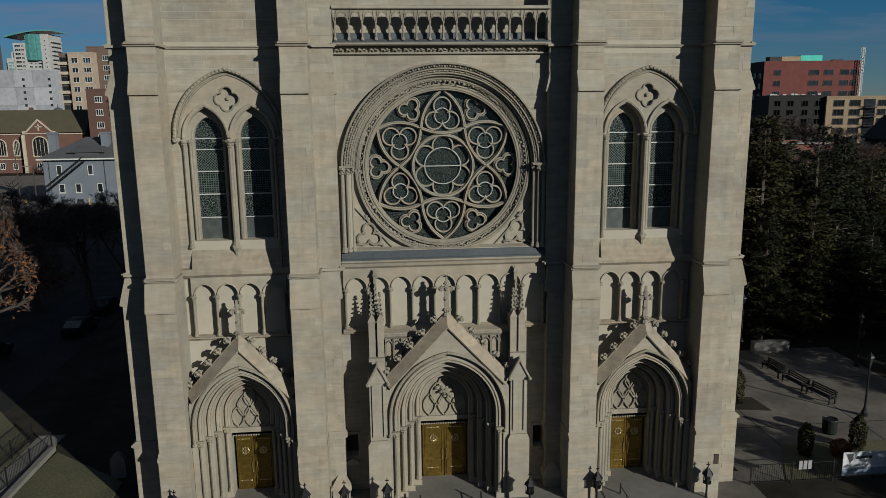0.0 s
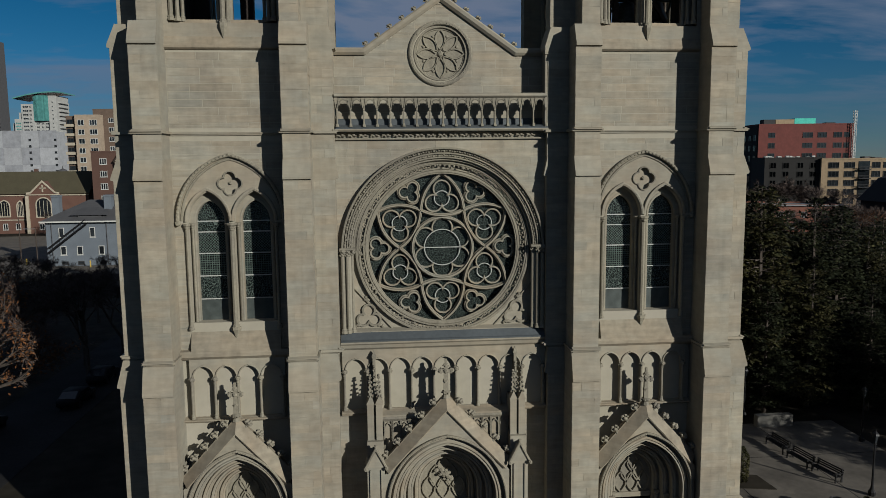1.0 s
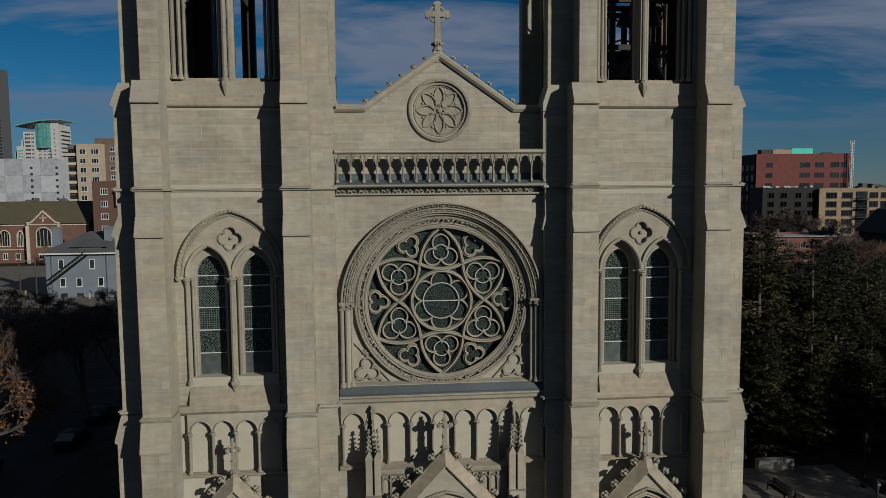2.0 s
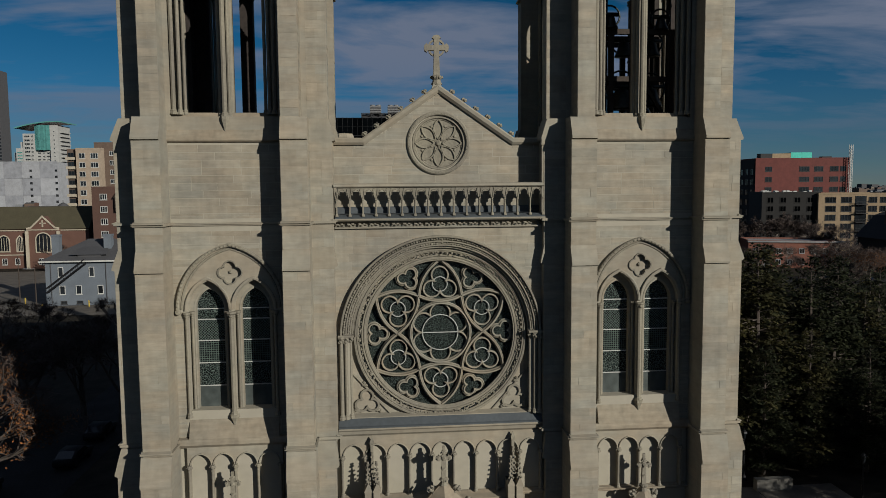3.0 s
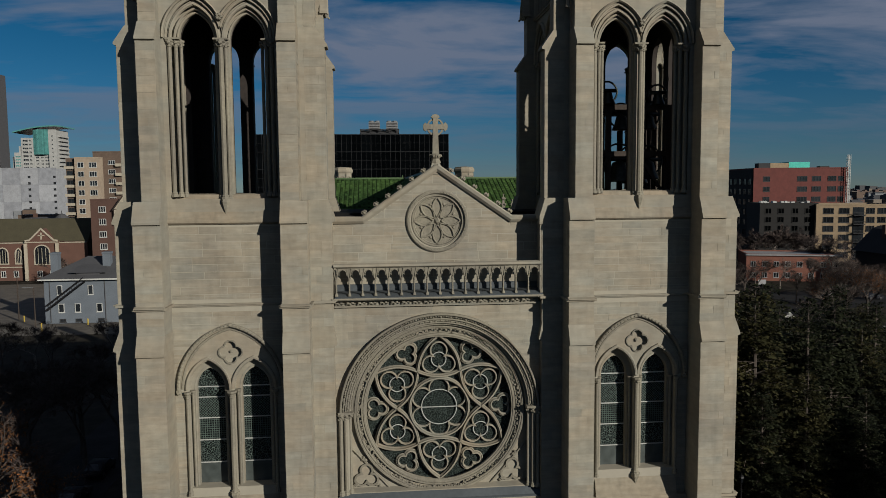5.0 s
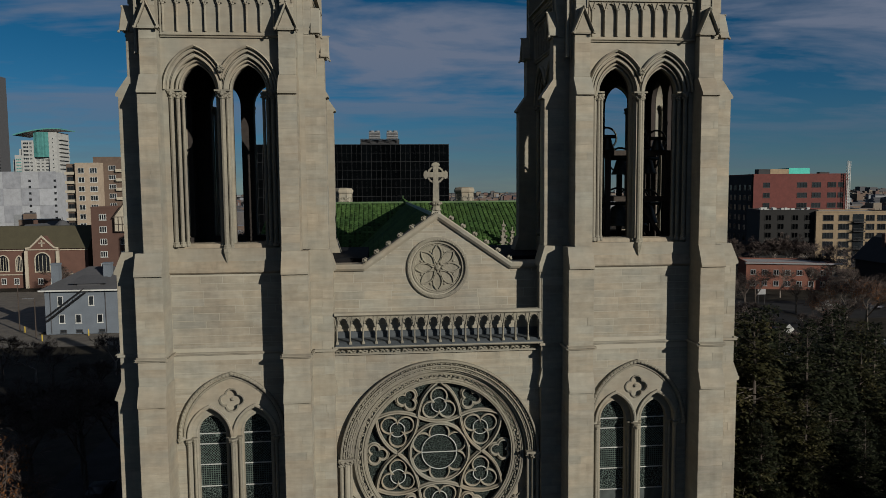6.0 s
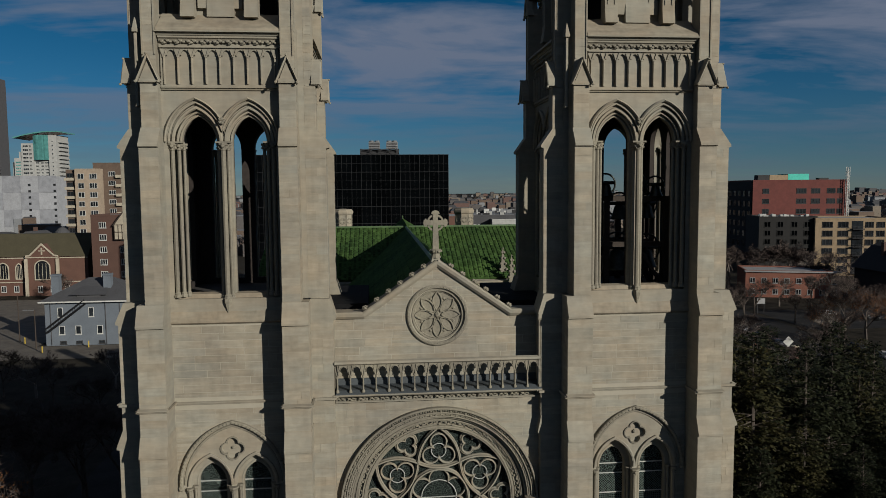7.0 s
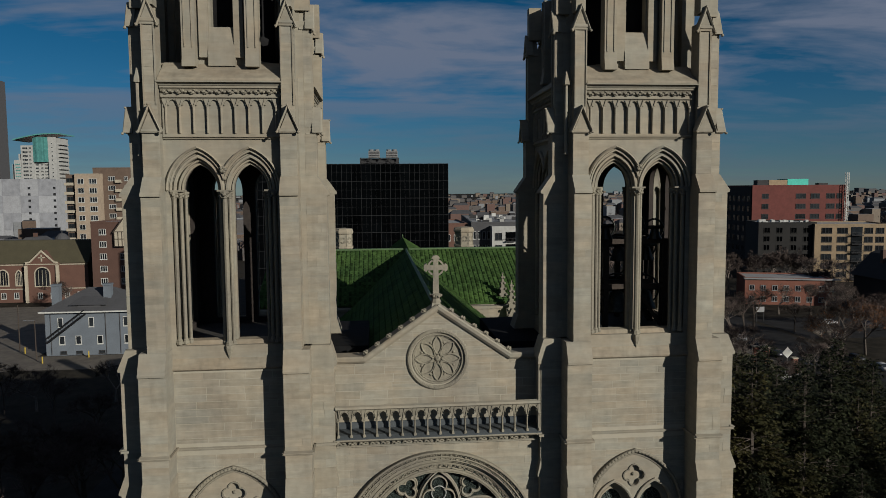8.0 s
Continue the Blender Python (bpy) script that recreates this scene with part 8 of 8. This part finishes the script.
for x in (0.15, 2.45):
    bm = BM()
    prism(bm, [[(x, 1.25), (x + 0.42, 1.25), (x + 0.42, 0.9), (x + 0.25, 0.72)]], -0.045, -0.03)
    part("emblem", bm, FRAME_D, ban)
for x, w in ((0.75, 0.9), (3.0, 1.2)):
    bm = BM()
    box(bm, x, x + w, -0.042, -0.03, 0.95, 1.1)
    part("text_bar", bm, FRAME_D, ban)
for i in range(3):
    bm = BM()
    box(bm, 0, 0.2, -0.03, 0, 0, 0.5)
    sg = thing("paper_sign", "small white notice fixed to the fence", "sign", (19.0 + i * 0.26, -1.62, GZ + 0.85), group="fence notices")
    part("sheet", bm, W_ROOF, sg)


# ---------- parked cars ----------
def car(label, paint, at, rz, rough=0.25, gloss=0.6):
    t = thing("car", label, "car", group="parked cars")
    prof = [(-2.2, 0.35), (2.2, 0.35), (2.25, 0.75), (1.25, 0.92), (0.55, 1.42), (-1.05, 1.45), (-1.9, 1.0), (-2.25, 0.95)]
    bm = BM()
    prism(bm, [prof], -0.86, 0.86)
    bmesh.ops.bevel(bm, geom=bm.edges[:], offset=0.06, segments=2, affect="EDGES")
    part("body", bm, material("car_paint", paint, rough=rough, vary=0.05, bump=0.0, spec=gloss), t, "", True)
    for s in (-1, 1):
        bm = BM()
        prism(bm, [[(1.1, 0.95), (0.5, 1.36), (-1.0, 1.38), (-1.6, 1.0)]], s * 0.84, s * 0.875)
        part("side_glass", bm, G_DARK, t)
    bm = BM()
    v = [bm.verts.new(c) for c in ((1.28, -0.74, 0.95), (1.28, 0.74, 0.95), (0.62, 0.68, 1.42), (0.62, -0.68, 1.42))]
    bm.faces.new(v)
    part("windscreen", bm, G_DARK, t)
    bm = BM()
    v = [bm.verts.new(c) for c in ((-1.95, -0.74, 1.03), (-1.95, 0.74, 1.03), (-1.12, 0.68, 1.46), (-1.12, -0.68, 1.46))]
    bm.faces.new(v)
    part("rear_window", bm, G_DARK, t)
    for x in (-1.4, 1.4):
        for s in (-1, 1):
            bm = BM()
            lathe(bm, 0, 0, [(0.2, -0.11), (0.33, -0.1), (0.34, 0.1), (0.2, 0.11)], 14)
            bm.transform(Matrix.Translation((x, s * 0.8, 0.33)) @ Matrix.Rotation(math.pi / 2, 4, "X"))
            part("wheel", bm, IRON, t)
    t.matrix_basis = Matrix.Translation((*at, GZ + 0.03)) @ Matrix.Rotation(radians(rz), 4, "Z")
    return t


# the fourth car's dull black paint imitates shade on the side street
cars = [car("white parked car beside the street", (0.6, 0.6, 0.6), (72.1, 87.2), 12), car("dark grey parked car at the kerb", (0.05, 0.05, 0.06), (79.8, 105.5), 92), car("silver parked car at the kerb", (0.42, 0.43, 0.45), (80.3, 82), 90), car("parked car painted dull black to imitate side-street shade", (0.02, 0.02, 0.022), (-31.0, 31), 88, 0.6, 0.1)]
more = [(93.3, 92, 90, 0), (111.8, 136, 4, 0), (72, 67, 18, 2), (48.5, 54.3, 12, 0), (70.5, 83, 12, 1), (80.1, 96, 90, 1), (80, 113, 90, 1), (93.6, 99.5, 90, 1), (93.4, 107, 90, 1), (69, 62.5, 14, 2), (52, 58.5, 12, 2), (64, 87.5, 10, 1), (88, 74, 90, 1),
        (57, 64, 10, 0), (80.2, 121, 90, 2), (120, 131, 4, 1), (-31.2, 38, 90, 3), (-35.5, 24, 90, 3)]
for x, y, rz, k in more:
    copy_thing(cars[k], Matrix.Translation((x, y, GZ + 0.03)) @ Matrix.Rotation(radians(rz), 4, "Z"))


def pole(at, h, label, arm=True):
    t = thing("light_pole", label, "lamp", group="lot light poles")
    bm = BM()
    lathe(bm, 0, 0, [(0.14, 0), (0.09, h)], 8)
    part("post", bm, TIMBER, t)
    if arm:
        bm = BM()
        box(bm, -1.9, 0, -0.06, 0.06, h - 0.1, h + 0.05)
        box(bm, -2.3, -1.5, -0.15, 0.15, h - 0.05, h + 0.08)
        part("arm", bm, W_GREYMETAL, t)
    t.location = (*at, GZ + 0.02)
    return t


pole((-74.5, 121, 0)[:2], 8.5, "parking lot light pole with a single arm")
pole((-82, 130), 10.5, "tall bare wooden utility pole", False)
for at in ((-64.5, 122.5), (-72, 118), (-80, 128)):
    bo = thing("bollard", "yellow painted bollard in the parking lot", "bollard", (*at, GZ + 0.02), group="lot bollards")
    bm = BM()
    lathe(bm, 0, 0, [(0.14, 0), (0.14, 1.3), (0.08, 1.4)], 8)
    part("post", bm, material("yellow_paint", (0.5, 0.36, 0.06)), bo)
ws = thing("road_sign", "white diamond road sign on a post seen from behind", "sign", (77.5, 97, GZ))
bm = BM()
lathe(bm, 0, 0, [(0.06, 0), (0.06, 3.2)], 6)
part("post", bm, W_GREYMETAL, ws)
bm = BM()
prism(bm, [[(0, 1.6), (1.1, 2.7), (0, 3.8), (-1.1, 2.7)]], -0.06, -0.02)
part("plate", bm, FRAME_W, ws)
for at in ((73.4, 101.6), (75.0, 100.2), (75.4, 91.2)):
    gp = thing("brick_pier", "short brick gate pier on the far pavement", "pier", (*at, GZ), group="brick piers")
    bm = BM()
    box(bm, -0.45, 0.45, -0.45, 0.45, 0, 3.0)
    part("shaft", bm, W_ORANGE, gp)
    bm = BM()
    box(bm, -0.55, 0.55, -0.55, 0.55, 3.0, 3.2)
    part("cap", bm, W_TRIM, gp)
bd = thing("notice_board", "white notice board on two posts", "sign", (97, 142, GZ))
bm = BM()
box(bm, -1.1, 1.1, -0.08, 0, 2.6, 4.0)
part("board", bm, W_ROOF, bd)
bm = BM()
for x in (-0.9, 0.9):
    box(bm, x - 0.08, x + 0.08, 0, 0.12, 0, 4.0)
part("post_pair", bm, IRON, bd)
